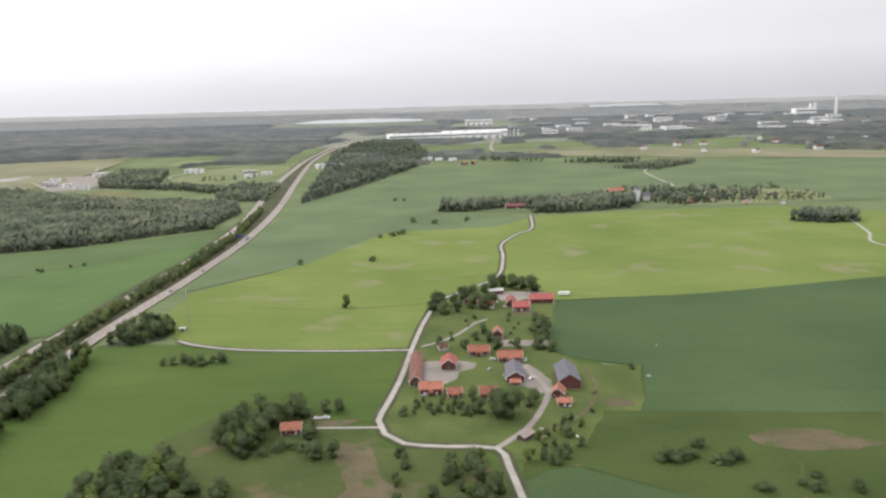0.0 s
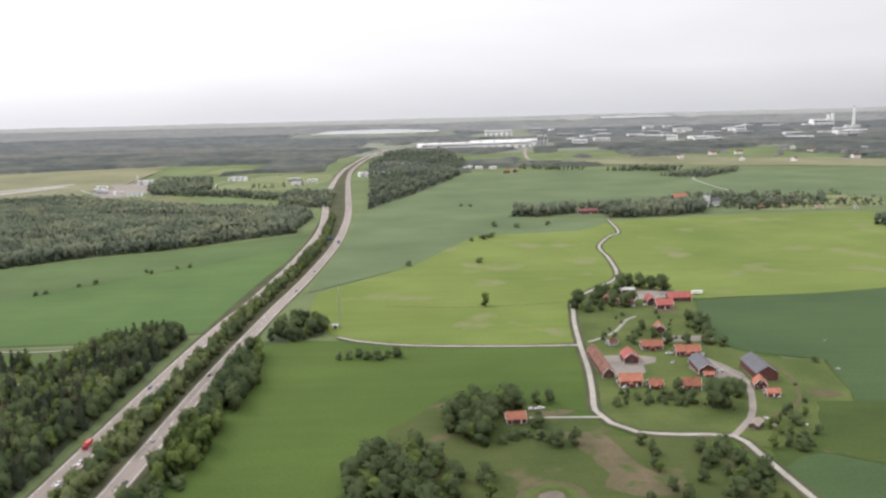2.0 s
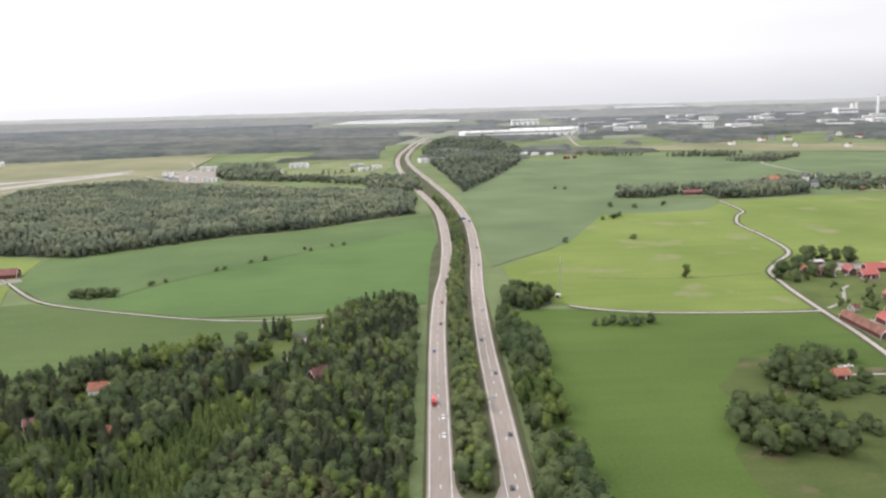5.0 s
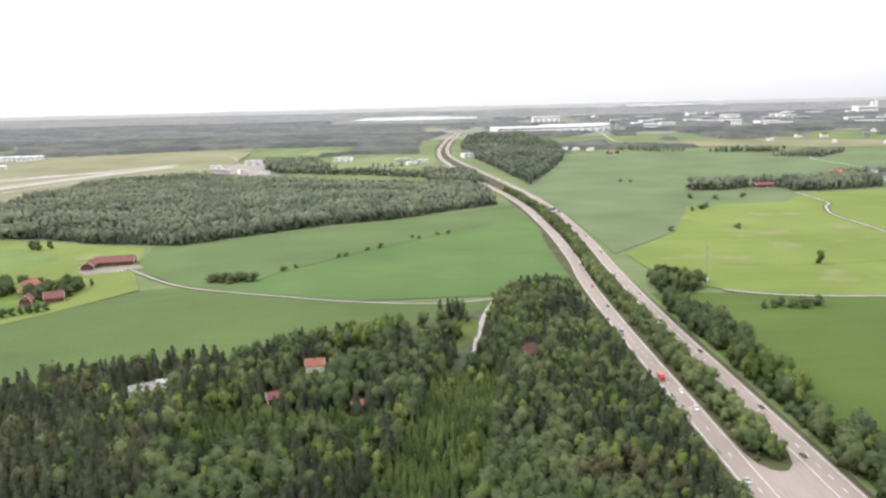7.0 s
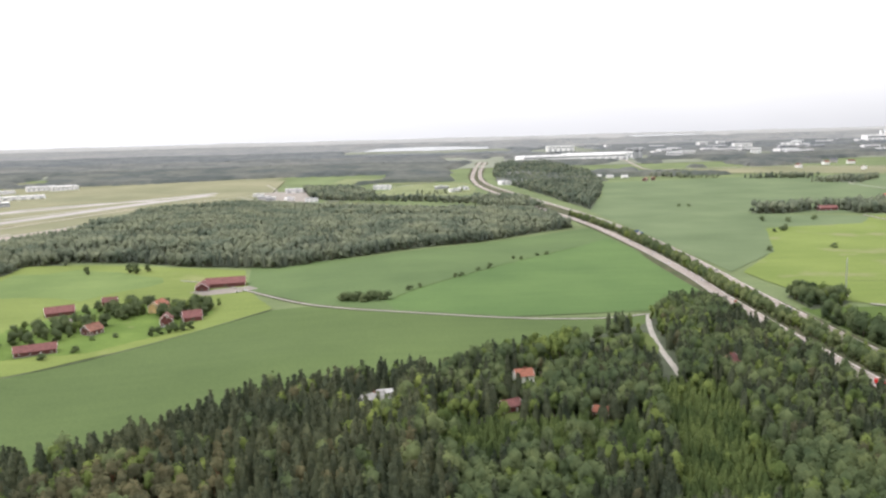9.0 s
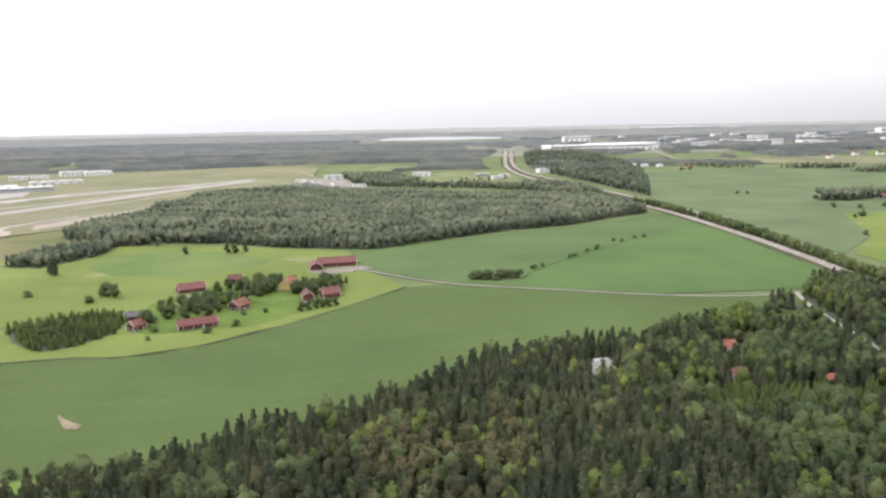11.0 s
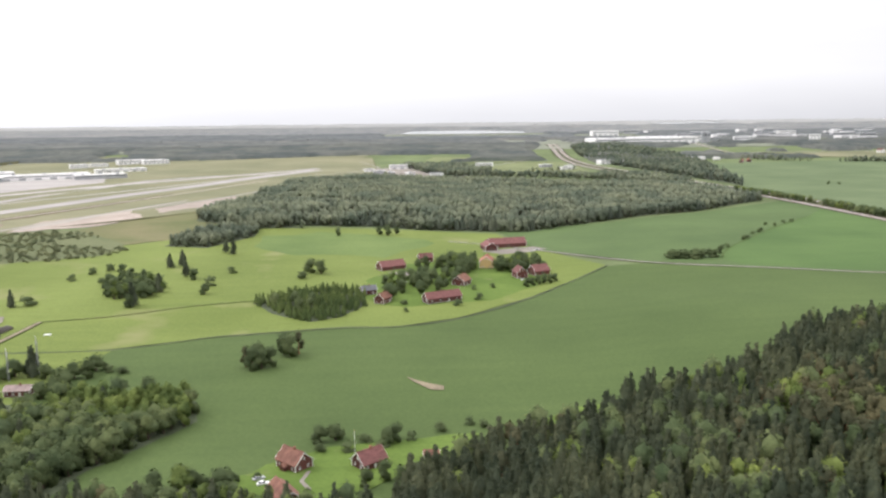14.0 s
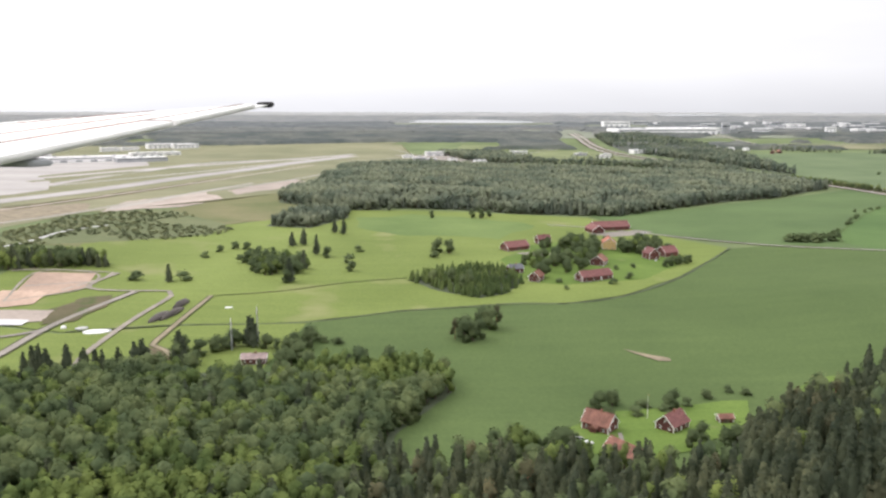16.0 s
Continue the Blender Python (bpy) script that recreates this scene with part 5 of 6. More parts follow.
house("cabin", "small red cabin with bright orange roof", 41, 272, 75, 5.5, 4.6, 2.2, 42, M_FALU, M_TILE, 1, 0, group=FARM)
house("cabin", "low red cabin with orange roof", 41.8, 263, 0, 4.8, 3.4, 1.8, 35, M_FALU, M_TILE, 1, 0, group=FARM)
house("wagon_shed", "narrow red shed with faded pinkish roof", 25, 236, 50, 6, 2.8, 1.6, 25, M_FALU, M_PALEEARTH, 0, 0, False, group=FARM, category="shed")
house("cottage", "tall red cottage with orange roof in the garden", 23.4, 345, 85, 5.5, 4.6, 3.2, 42, M_FALU, M_TILE, 2, 1, storeys=2, group=FARM)
house("garden_shed", "little brown shed among bushes", -2.4, 329, 20, 4, 3.2, 1.8, 38, M_STONE, M_BROWNTILE, 1, 0, group=FARM, category="shed")
house("barn", "red board barn with orange-red roof", 51.5, 407, 0, 12.5, 6, 2.6, 36, M_FALU, M_REDTIN, 0, 0, group=FARM, category="barn")
house("barn", "red board barn with orange-red roof and white doors", 39, 392, 0, 8.5, 6, 2.6, 38, M_FALU, M_REDTIN, 3, 0, group=FARM, category="barn")
house("barn", "red barn standing gable on to the yard", 34.5, 402, 85, 9, 5, 2.8, 38, M_FALU, M_REDTIN, 0, 0, group=FARM, category="barn")
house("cottage", "red cottage with faded tile roof among trees", 12.5, 408, 70, 7, 4.6, 2.4, 40, M_FALU, M_TILE, 2, 1, group=FARM)
house("cottage", "grey-red cottage with mossy roof among trees", 20.5, 401, 10, 8, 4.6, 2.4, 38, M_FALU, M_BROWNTILE, 3, 1, group=FARM)
house("machine_shed", "low shed with light tin roof", 28, 428, 10, 8, 4, 2.2, 20, M_FALU, M_TIN, 0, 0, group=FARM, category="shed")
house("cottage", "red cottage half hidden by an ash tree", 14.8, 272, 0, 6.5, 4.6, 2.3, 42, M_FALU, M_TILE, 3, 1, group=FARM)
house("cabin", "small red cabin with orange roof among trees", -54, 245, 5, 6.5, 4.4, 2.0, 38, M_FALU, M_TILE, 2, 0)

house("barn", "dark red barn with faded tile roof", -554, 411.9, 28, 15, 7.6, 2.3, 36, M_FALU, M_OLDTILE, 0, 0, group=HAM, category="barn")
house("cottage", "red house with faded roof by the field", -534.1, 432.4, 15, 8, 5.5, 3.0, 38, M_FALU, M_OLDTILE, 2, 1, group=HAM)
house("great_barn", "large red barn complex with faded tile roof", -479.6, 483.8, 12, 25, 10, 2.7, 32, M_FALU, M_OLDTILE, 0, 0, group=HAM, category="barn")
house("barn_wing", "red barn wing with faded tile roof", -492, 474.5, 100, 13, 8, 2.5, 34, M_FALU, M_OLDTILE, 0, 0, group=HAM, category="barn")
house("manor", "ochre yellow house with orange tile roof", -499.1, 413, 80, 10, 7.5, 4.0, 35, M_YELLOW, M_TILE, 3, 2, True, group=HAM, storeys=2)
house("barn", "red barn with faded red tile roof", -473.3, 388.2, 25, 9.5, 7.4, 2.5, 38, M_FALU, M_OLDTILE, 0, 0, group=HAM, category="barn")
house("barn_wing", "red gabled barn wing", -484.4, 381.6, 105, 7, 6, 3.2, 42, M_FALU, M_OLDTILE, 1, 0, group=HAM, category="barn")
house("long_barn", "long red barn with mottled tile roof and white door", -527.9, 331.9, 24, 17.5, 6, 2.3, 38, M_FALU, M_OLDTILE, 4, 0, group=HAM, category="barn")
house("house", "grey-red house with weathered tile roof", -516.6, 366.3, 60, 8, 6.8, 2.5, 38, M_FALU, M_BROWNTILE, 3, 1, group=HAM)
house("cottage", "small red cottage by the spruce planting", -555.4, 331.2, 60, 7, 5, 2.6, 40, M_FALU, M_BROWNTILE, 2, 1, group=HAM)
house("cottage", "small grey cottage behind the spruces", -563.2, 347.9, 20, 7, 4.5, 2.4, 38, M_FALU, M_SLATE, 2, 1, group=HAM)
patch("hamlet_green", [(-562, 336), (-545, 322), (-505, 330), (-474, 366), (-466, 398), (-486, 436), (-520, 440), (-548, 420), (-566, 380)], M_GARDEN, 0.085, "rough grass between the hamlet's houses", "grass", rag=4)
patch("hamlet_yard", [(-498, 466), (-478, 474), (-462, 478), (-455, 468), (-466, 460), (-486, 454)], M_YARD, 0.12, "grey gravel yard before the great barn", "yard", rag=1.5)
patch("hamlet_yard", [(-556, 400), (-540, 404), (-534, 396), (-546, 390)], M_YARD, 0.12, "grey gravel yard before a barn", "yard", rag=1.2)
COT = "red cottages below the wood"
house("cottage", "dark red cottage with mottled tile roof and white barge boards", -570, 156.5, -42, 7.0, 5.2, 2.3, 42, M_FALU, M_BROWNTILE, 3, 1, porch=True, group=COT)
house("cottage", "dark red cottage with tile roof beside a flagpole", -552, 156, 38, 6.6, 5.0, 2.1, 42, M_FALU, M_OLDTILE, 3, 1, group=COT)
house("cottage", "red cottage with faded tile roof half hidden by trees", -569.2, 137, -58, 8.6, 4.6, 2.0, 38, M_FALU, M_BROWNTILE, 2, 0, group=COT)
house("garden_shed", "little dark shed on the lawn", -537, 160, 0, 3.4, 2.4, 1.5, 25, M_FALU, M_BROWNTILE, 0, 0, group=COT, category="shed")
house("bungalow", "low red house with faded pinkish roof among trees", -666, 219, 3, 7.6, 4.6, 2.0, 25, M_FALU, M_FADED, 4, 1)
WOOD = "houses in the wood"
house("villa", "house with bright orange tile roof in a clearing", -314, 251, 10, 6.2, 5.2, 2.7, 35, M_WHITE, M_TILE, 3, 1, group=WOOD)
house("villa", "white house with grey roof between spruces", -366, 226, 30, 8, 6.5, 3.4, 38, M_WHITE, M_STONE, 3, 1, group=WOOD, storeys=2)
house("cabin", "low cabin with faded red roof below the villa", -322, 222, 20, 6, 4.4, 2.2, 35, M_FALU, M_OLDTILE, 2, 0, group=WOOD)
house("cabin", "cabin with orange roof between trees", -294, 214, -30, 5, 3.6, 2.0, 35, M_FALU, M_TILE, 2, 0, group=WOOD)
house("villa", "dark red house with white trim by the motorway", -237, 257, 40, 6.5, 5.5, 3.0, 42, M_FALU, M_OLDTILE, 3, 1, group=WOOD)
house("shed", "grey shed in the wood", -363, 238, 10, 4.6, 3.2, 2.4, 20, M_WHITE, M_TIN, 1, 0, group=WOOD, category="shed")
patch("cottage_lawn", [(-584, 146), (-568, 131), (-550, 140), (-530, 160), (-525, 176), (-544, 174), (-564, 168), (-576, 158)], M_GARDEN, 0.25, "bright green cottage lawn", "lawn", rag=4)

lane("garden_path", [(-566, 153), (-567, 147), (-564.5, 142)], 1.0, M_YARD, 0.3, "pale gravel path between the cottages")

V2 = "houses of the far hamlet"
house("long_house", "long red house with faded roof before trees", 71, 774, 0, 19, 7, 3, 30, M_FALU, M_OLDTILE, 4, 0, group=V2)
house("barn", "large red barn with orange roof among trees", 193, 866, 20, 19, 9, 4, 38, M_FALU, M_TILE, 0, 0, group=V2, category="barn")
for k_, (hx, hy) in enumerate(((249, 778), (288, 841), (329, 880), (356, 826), (336, 756), (303, 767), (225, 835), (265, 850), (310, 835), (345, 845), (300, 870), (275, 785))):
    house("cottage", "small garden cottage among hedges", hx, hy, 37 * k_ % 90, 6, 4, 2.2, 34, (M_FALU, M_WHITE, M_YELLOW)[k_ % 3], (M_BROWNTILE, M_SLATE, M_FADED)[k_ % 3], 2, 0, group=V2)
patch("garden_plots", [(225, 762), (330, 762), (400, 788), (410, 850), (345, 905), (250, 895)], M_FARLEY, 0.1, "pale garden plots beside the far hamlet", "garden", rag=5)
for k_ in range(9):
    y_ = 772 + k_ * 14
    wood("hedge", "clipped hedge between garden plots", [(232, y_), (395, y_ + 10), (395, y_ + 13), (232, y_ + 3)], 3.4, {"bush": 1, "leaf": 0.15}, 5, 8, 400 + k_, floor=False, keep=lambda x, y: noise.noise(Vector((x * 0.04, y * 0.04, 11))) > -0.2)
for k_, (hx, hy) in enumerate(((-40, 1378), (-10, 1384), (15, 1376), (-25, 1400), (34, 1310), (50, 1318))):
    house("roadside_house", "white house by the wood" if k_ < 4 else "red house with orange roof by the wood", hx, hy, 15 * k_, 12, 7, 3.6, 30, M_WHITE if k_ < 4 else M_FALU, M_TIN if k_ < 4 else M_TILE, 3, 0)


def church():
    ob = tagged(new("church"), "white plastered church with dark roof among trees", "church")
    ob.matrix_basis = pose(209, 806, 0, 0, 0, 15)
    part("tower", boxed(-9, -2.6, -0.3, -4, 2.6, 12, bevel=0.1), M_WHITE, ob)
    bm = bmesh.new()
    bmesh.ops.create_cone(bm, cap_ends=True, segments=4, radius1=4, radius2=0.1, depth=4, matrix=Matrix.Translation((-6.5, 0, 14)) @ Matrix.Rotation(radians(45), 4, "Z"))
    part("tower_roof", bm, M_SLATE, ob)
    part("nave", boxed(-4, -3.2, -0.3, 8, 3.2, 5.5), M_WHITE, ob)
    bm = bmesh.new()
    p = [bm.verts.new(c) for c in ((-4, -3.6, 5.4), (8.3, -3.6, 5.4), (8.3, 3.6, 5.4), (-4, 3.6, 5.4), (-4, 0, 9), (8.3, 0, 9))]
    for f in ((0, 1, 5, 4), (2, 3, 4, 5), (1, 2, 5), (3, 0, 4), (0, 3, 2, 1)):
        bm.faces.new([p[i] for i in f])
    bmesh.ops.recalc_face_normals(bm, faces=bm.faces)
    part("roof", bm, M_SLATE, ob)
    for k in range(4):
        window_part(ob, pose(-2.5 + 2.8 * k, -3.2, 3, 0, 0, 180), 0.9, 2.2)


church()


# ---- vehicles ----
def profile(bm, outline, half):
    """A side outline (x, z) drawn out across the width."""
    v = [[bm.verts.new((x, s * half, z)) for x, z in outline] for s in (-1, 1)]
    bm.faces.new(v[0])
    bm.faces.new(v[1][::-1])
    n = len(outline)
    for i in range(n):
        bm.faces.new((v[0][i], v[1][i], v[1][(i + 1) % n], v[0][(i + 1) % n]))
    bmesh.ops.recalc_face_normals(bm, faces=bm.faces)


def wheels(ob, xs, half, r):
    for x in xs:
        for s in (-1, 1):
            bm = bmesh.new()
            bmesh.ops.create_cone(bm, cap_ends=True, segments=14, radius1=r, radius2=r, depth=0.14, matrix=Matrix.Translation((x, s * half, r)) @ Matrix.Rotation(radians(90), 4, "X"))
            w = part("wheel", bm, M_RUBBER, ob)
            bm = bmesh.new()
            bmesh.ops.create_cone(bm, cap_ends=True, segments=10, radius1=r * 0.6, radius2=r * 0.6, depth=0.16, matrix=Matrix.Translation((x, s * half, r)) @ Matrix.Rotation(radians(90), 4, "X"))
            part("rim", bm, M_STEEL, w)


def car(paint, words):
    ob = tagged(new("car"), words + " car driving on the motorway", "car", "traffic on the motorway")
    bm = bmesh.new()
    profile(bm, [(-1.4, 0.2), (-1.4, 0.52), (-1.1, 0.58), (0.55, 0.58), (1.25, 0.5), (1.4, 0.4), (1.4, 0.2)], 0.56)
    bmesh.ops.bevel(bm, geom=list(bm.edges), offset=0.05, segments=1, affect="EDGES")
    part("body", bm, paint, ob)
    bm = bmesh.new()
    profile(bm, [(-1.05, 0.56), (-0.75, 0.86), (0.15, 0.87), (0.6, 0.56)], 0.5)
    part("cabin_glass", bm, M_GLASS, ob)
    part("roof", boxed(-0.76, -0.46, 0.86, 0.16, 0.46, 0.91, bevel=0.02), paint, ob)
    wheels(ob, (-0.85, 0.85), 0.52, 0.2)
    return ob


def lorry(paint, words):
    ob = tagged(new("lorry"), words + " lorry driving on the motorway", "lorry", "traffic on the motorway")
    part("cab", boxed(1.4, -0.72, 0.35, 2.5, 0.72, 1.8, bevel=0.08), paint, ob)
    part("windscreen", boxed(2.46, -0.62, 1.1, 2.52, 0.62, 1.65), M_GLASS, ob)
    part("chassis", boxed(-2.6, -0.4, 0.35, 1.5, 0.4, 0.6), M_RUBBER, ob)
    part("cargo_box", boxed(-2.7, -0.75, 0.6, 1.3, 0.75, 2.1, bevel=0.04), paint, ob)
    wheels(ob, (-2.0, -1.3, 1.9), 0.66, 0.3)
    return ob


def on_road(pts, y):
    line = curve_through(pts, 5.0)
    i = min(range(1, len(line) - 1), key=lambda k: abs(line[k].y - y))
    d = line[i + 1] - line[i - 1]
    return line[i], math.degrees(math.atan2(d.y, d.x))


WORDS = ("white", "silver", "black", "red", "dark blue")
FIRST = {}
for side, pts, list_y in ((1, HWY_L, ((204, 0, 1.7), (232, 3, -1.7, 1), (220, 0, 1.7), (286, 4, -1.5), (362, 3, 1.5), (424, 0, 1.5), (480, 0, -1.5), (590, 1, 1.5), (735, 2, 1.5), (166, 1, -1.6), (325, 2, 1.6), (520, 1, -1.6), (860, 0, 1.6), (130, 2, 1.6), (100, 0, -1.6))),
                          (-1, HWY_R, ((200, 2, 1.6), (237, 1, -1.6), (258, 2, 1.6), (388, 0, -1.6), (510, 2, 1.6), (630, 4, 1.6, 1), (600, 1, -1.6), (720, 0, 1.6), (300, 2, -1.6), (345, 1, 1.6), (450, 2, 1.6), (850, 1, 1.6), (173, 2, -1.6)))):
    for y_, colour, off, *big in list_y:
        p_, a_ = on_road(pts, y_)
        m_ = pose(p_.x + off * 0.85, p_.y, land(p_.x, p_.y) + 0.17, 0, 0, a_ + (180 if side > 0 else 0))
        key = (colour, bool(big))
        if key in FIRST:
            copy_thing(FIRST[key], m_)
        else:
            FIRST[key] = (lorry if big else car)(CAR_PAINTS[colour], WORDS[colour])
            FIRST[key].matrix_basis = m_
for x_, y_, a_, c_ in ((-9, 275, 20, 0), (22, 264, 60, 1), (43.5, 262, 90, 0), (-575.5, 146, 20, 0), (-577, 149, 30, 1), (-44, 256, 5, 0), (-47, 255.5, 0, 0), (30, 315, 40, 1), (33, 312, 70, 0), (31, 398, 10, 0), (36, 391, 0, 0), (-308, 243, 60, 0), (-529.8, 381.7, 10, 0), (-462, 463, 20, 0), (-466, 459, 40, 0), (-546, 373, 15, 0), (-549.5, 374.5, 10, 1), (-484, 374, 60, 0), (24, 396, 30, 0), (28, 409, 70, 0), (46, 420, 20, 1), (19, 314, 10, 0), (33, 290, 40, 0), (17, 302, 60, 1), (-557, 338, 30, 0)):
    ob_ = copy_thing(FIRST[(c_, False)], pose(x_, y_, land(x_, y_) + 0.12, 0, 0, a_))
    tagged(ob_, WORDS[c_] + " car parked beside a house", "car", "parked cars")

def heap(x, y, turn, length, width, height, mat, label, category):
    """A long uneven tipped heap."""
    rng = np.random.default_rng(int(abs(x * 7 + y)))
    v, f = ICO[2]
    q = v * (1 + 0.18 * rng.uniform(-1, 1, len(v)))[:, None] * np.array([length / 2, width / 2, height])
    q[:, 2] = np.maximum(q[:, 2], -0.2)
    ob = tagged(new(category.replace(" ", "_"), mesh_of("heap", q, f, [mat])), label, category)
    ob.matrix_basis = pose(x, y, land(x, y) + 0.1, 0, 0, turn)


def strip_of(name, pts, width, mat, lift, label, category):
    return tagged(new(name, ribbon_mesh(name, [Vector(p) for p in curve_through(pts, 40)], width, mat, lift)), label, category, kind="structure")


tree("bush", 75, 299, 2.6, 1.5, "dark round bush at the corner of the corn", "bushes in the field")
heap(79.5, 289.5, 20, 2.6, 1.6, 0.7, M_STONE, "grey boulders lying in the corn", "boulder")
heap(93, 327.7, 50, 1.4, 1.0, 0.5, M_STONE, "small pale boulder lying in the corn", "boulder")
heap(31.3, 236.3, 60, 2.8, 1.6, 0.9, M_PALEEARTH, "pale heap of stacked timber beside the lane", "timber pile")
heap(31.5, 242, -40, 3.4, 1.0, 0.6, M_TIN, "white covered timber stack beside the lane", "timber pile")
heap(42, 236.2, 0, 1.0, 0.8, 0.5, M_CLAD, "small white bale on the grass", "bale")

trailer = tagged(new("trailer"), "long white trailer parked at the field edge", "trailer")
trailer.matrix_basis = pose(66, 420, 0, 0, 0, 0)
part("box", boxed(-3.2, -0.8, 0.5, 3.2, 0.8, 2.2, bevel=0.06), M_WHITE, trailer)
wheels(trailer, (-1.2, -0.5), 0.7, 0.3)


def mast(x, y, h):
    ob = tagged(new("radio_mast"), "slender grey lattice radio mast by the grove", "mast")
    ob.matrix_basis = pose(x, y, land(x, y))
    for k in range(3):
        a = k * math.tau / 3
        bm = tube(0.08, 0.06, 0, h, 5)
        bmesh.ops.translate(bm, verts=bm.verts, vec=(0.3 * math.cos(a), 0.3 * math.sin(a), 0))
        part("leg", bm, M_STEEL, ob)
    bm = bmesh.new()
    z = 0.3
    while z < h:
        for k in range(3):
            p, q = [Vector((0.3 * math.cos(j * math.tau / 3), 0.3 * math.sin(j * math.tau / 3), z + dz)) for j, dz in ((k, 0), (k + 1, 0.5))]
            r = bmesh.ops.create_cone(bm, segments=3, radius1=0.03, radius2=0.03, depth=(q - p).length)
            bmesh.ops.transform(bm, verts=r["verts"], matrix=Matrix.Translation((p + q) / 2) @ (q - p).to_track_quat("Z", "Y").to_matrix().to_4x4())
        z += 0.6
    tagged(part("lattice", bm, M_STEEL, ob), kind="stuff")
    part("antenna", tube(0.12, 0.12, h - 1.5, h + 1.2, 6), M_WHITE, ob)


mast(-130.5, 372, 19)
mast(-668, 236, 13)
mast(-676, 232, 10)
house("equipment_hut", "small white equipment hut below the mast", -132.5, 369, 0, 2.6, 2.0, 1.6, 15, M_WHITE, M_TIN, 0, 0, False, category="hut")
flag = tagged(new("flagpole"), "white flagpole on the cottage lawn", "flagpole")
flag.matrix_basis = pose(-556, 163, land(-556, 163))
part("pole", tube(0.07, 0.04, 0, 6.5, 8), M_WHITE, flag)
part("knob", tube(0.1, 0.02, 6.5, 6.7, 8), M_YELLOW, flag)
gantry = tagged(new("sign_gantry"), "blue road sign over the motorway", "road sign")
gantry.matrix_basis = pose(-169, 625, 0)
part("post", tube(0.12, 0.12, 0, 4.2, 8), M_STEEL, gantry)
part("sign_board", boxed(-4, -0.08, 3.0, 1.0, 0.08, 4.6, bevel=0.02), CAR_PAINTS[4], gantry)

# ---- the airfield ----
patch("airfield_grass", [(-895, 380), (-850, 540), (-700, 700), (-690, 1010), (-600, 1250), (-620, 1500), (-1250, 1600), (-1500, 900), (-1300, 300)], M_AIRGRASS, 0.03, "dry yellowish grass of the airfield", "grass", grid=40)
strip_of("runway", [(-1010, 480), (-944, 616), (-900, 716), (-860, 841), (-814, 960), (-767, 1098), (-700, 1260)], 26, M_CONCRETE, 0.25, "long pale concrete runway", "runway")
strip_of("taxiway", [(-1120, 690), (-1030, 815), (-935, 980), (-860, 1080), (-779, 1185), (-700, 1300)], 20, M_CONCRETE, 0.25, "pale concrete taxiway", "taxiway")
strip_of("taxiway", [(-1075, 560), (-990, 705), (-905, 850), (-835, 985), (-745, 1180)], 7, M_CONCRETE, 0.22, "narrow pale service strip beside the runway", "taxiway")
strip_of("taxiway", [(-960, 470), (-900, 590), (-850, 720), (-800, 860), (-740, 1040)], 5, M_PALEEARTH, 0.22, "pale bare strip along the runway", "taxiway")
strip_of("perimeter_road", [(-930, 420), (-862, 520), (-835, 600), (-797, 690), (-740, 800), (-690, 960)], 5, M_GRAVEL, 0.22, "pale gravel perimeter road", "road")
strip_of("taxiway", [(-985, 640), (-953.9, 861.5), (-930.8, 948.5), (-906.6, 1065.3), (-828.3, 1142.9), (-732.9, 1167.8)], 14, M_CONCRETE, 0.26, "pale concrete taxiway beside the apron", "taxiway")
strip_of("dirt_track", [(-838, 560), (-821.4, 610), (-811.5, 655.3), (-799.4, 694.1), (-770, 770)], 6, M_GRAVEL, 0.24, "pale dirt track along the airfield fence", "track")
patch("bare_strip", [(-905, 560), (-868, 640), (-836, 735), (-800, 850), (-812, 850), (-850, 740), (-884, 650), (-922, 575)], M_WORN, 0.2, "brownish worn strip along the runway", "soil", grid=30, rag=3)
patch("apron", [(-1010, 600), (-960, 668), (-948, 712), (-985, 800), (-1030, 869), (-985, 985), (-960, 1040), (-1010, 1180), (-1150, 1260), (-1400, 1150), (-1300, 800)], M_CONCRETE, 0.2, "wide pale concrete apron", "apron", grid=40)
patch("grass_island", [(-998, 790), (-975, 842), (-942, 890), (-925, 940), (-955, 905), (-985, 850), (-1010, 800)], M_AIRGRASS, 0.27, "olive grass between the taxiways", "grass", grid=40, rag=3)
patch("bare_strip", [(-1000, 520), (-905, 400), (-880, 470), (-850, 560), (-870, 600)], M_SOIL, 0.15, "brown bare strip beside the runway", "soil", rag=5)
patch("bare_ground", [(-838, 545), (-792.5, 583.7), (-769.1, 640.7), (-797, 686), (-842, 608)], M_PALEEARTH, 0.16, "bare pinkish earth beside the airfield", "soil", rag=5)
patch("bare_ground", [(-782, 701), (-735, 815), (-718, 790), (-722, 737), (-763.5, 662.7)], M_PALEEARTH, 0.16, "bare pinkish earth beside the airfield", "soil", rag=5)
patch("building_plot", [(-780, 291), (-789, 340), (-764, 346), (-758, 317), (-768, 302)], M_PINKSOIL, 0.35, "bare orange-pink building plot", "soil", rag=0.8)
lane("plot_edge", [(-780, 291), (-789, 340), (-764, 346), (-758, 317), (-768, 302), (-780, 291)], 1.2, M_SITE, 0.38, "pale gravel edge of the building plot", "track")
patch("white_ground", [(-769, 265), (-756.6, 264), (-756.4, 257), (-765, 256.5)], M_TIN, 0.42, "strip of white crushed stone", "soil", rag=0.8)
# white spot on the grass, built as a low heap
heap(-689.5, 288.7, 5, 3.4, 1.6, 0.35, M_CLAD, "flat white heap lying on the grass", "tarpaulin")
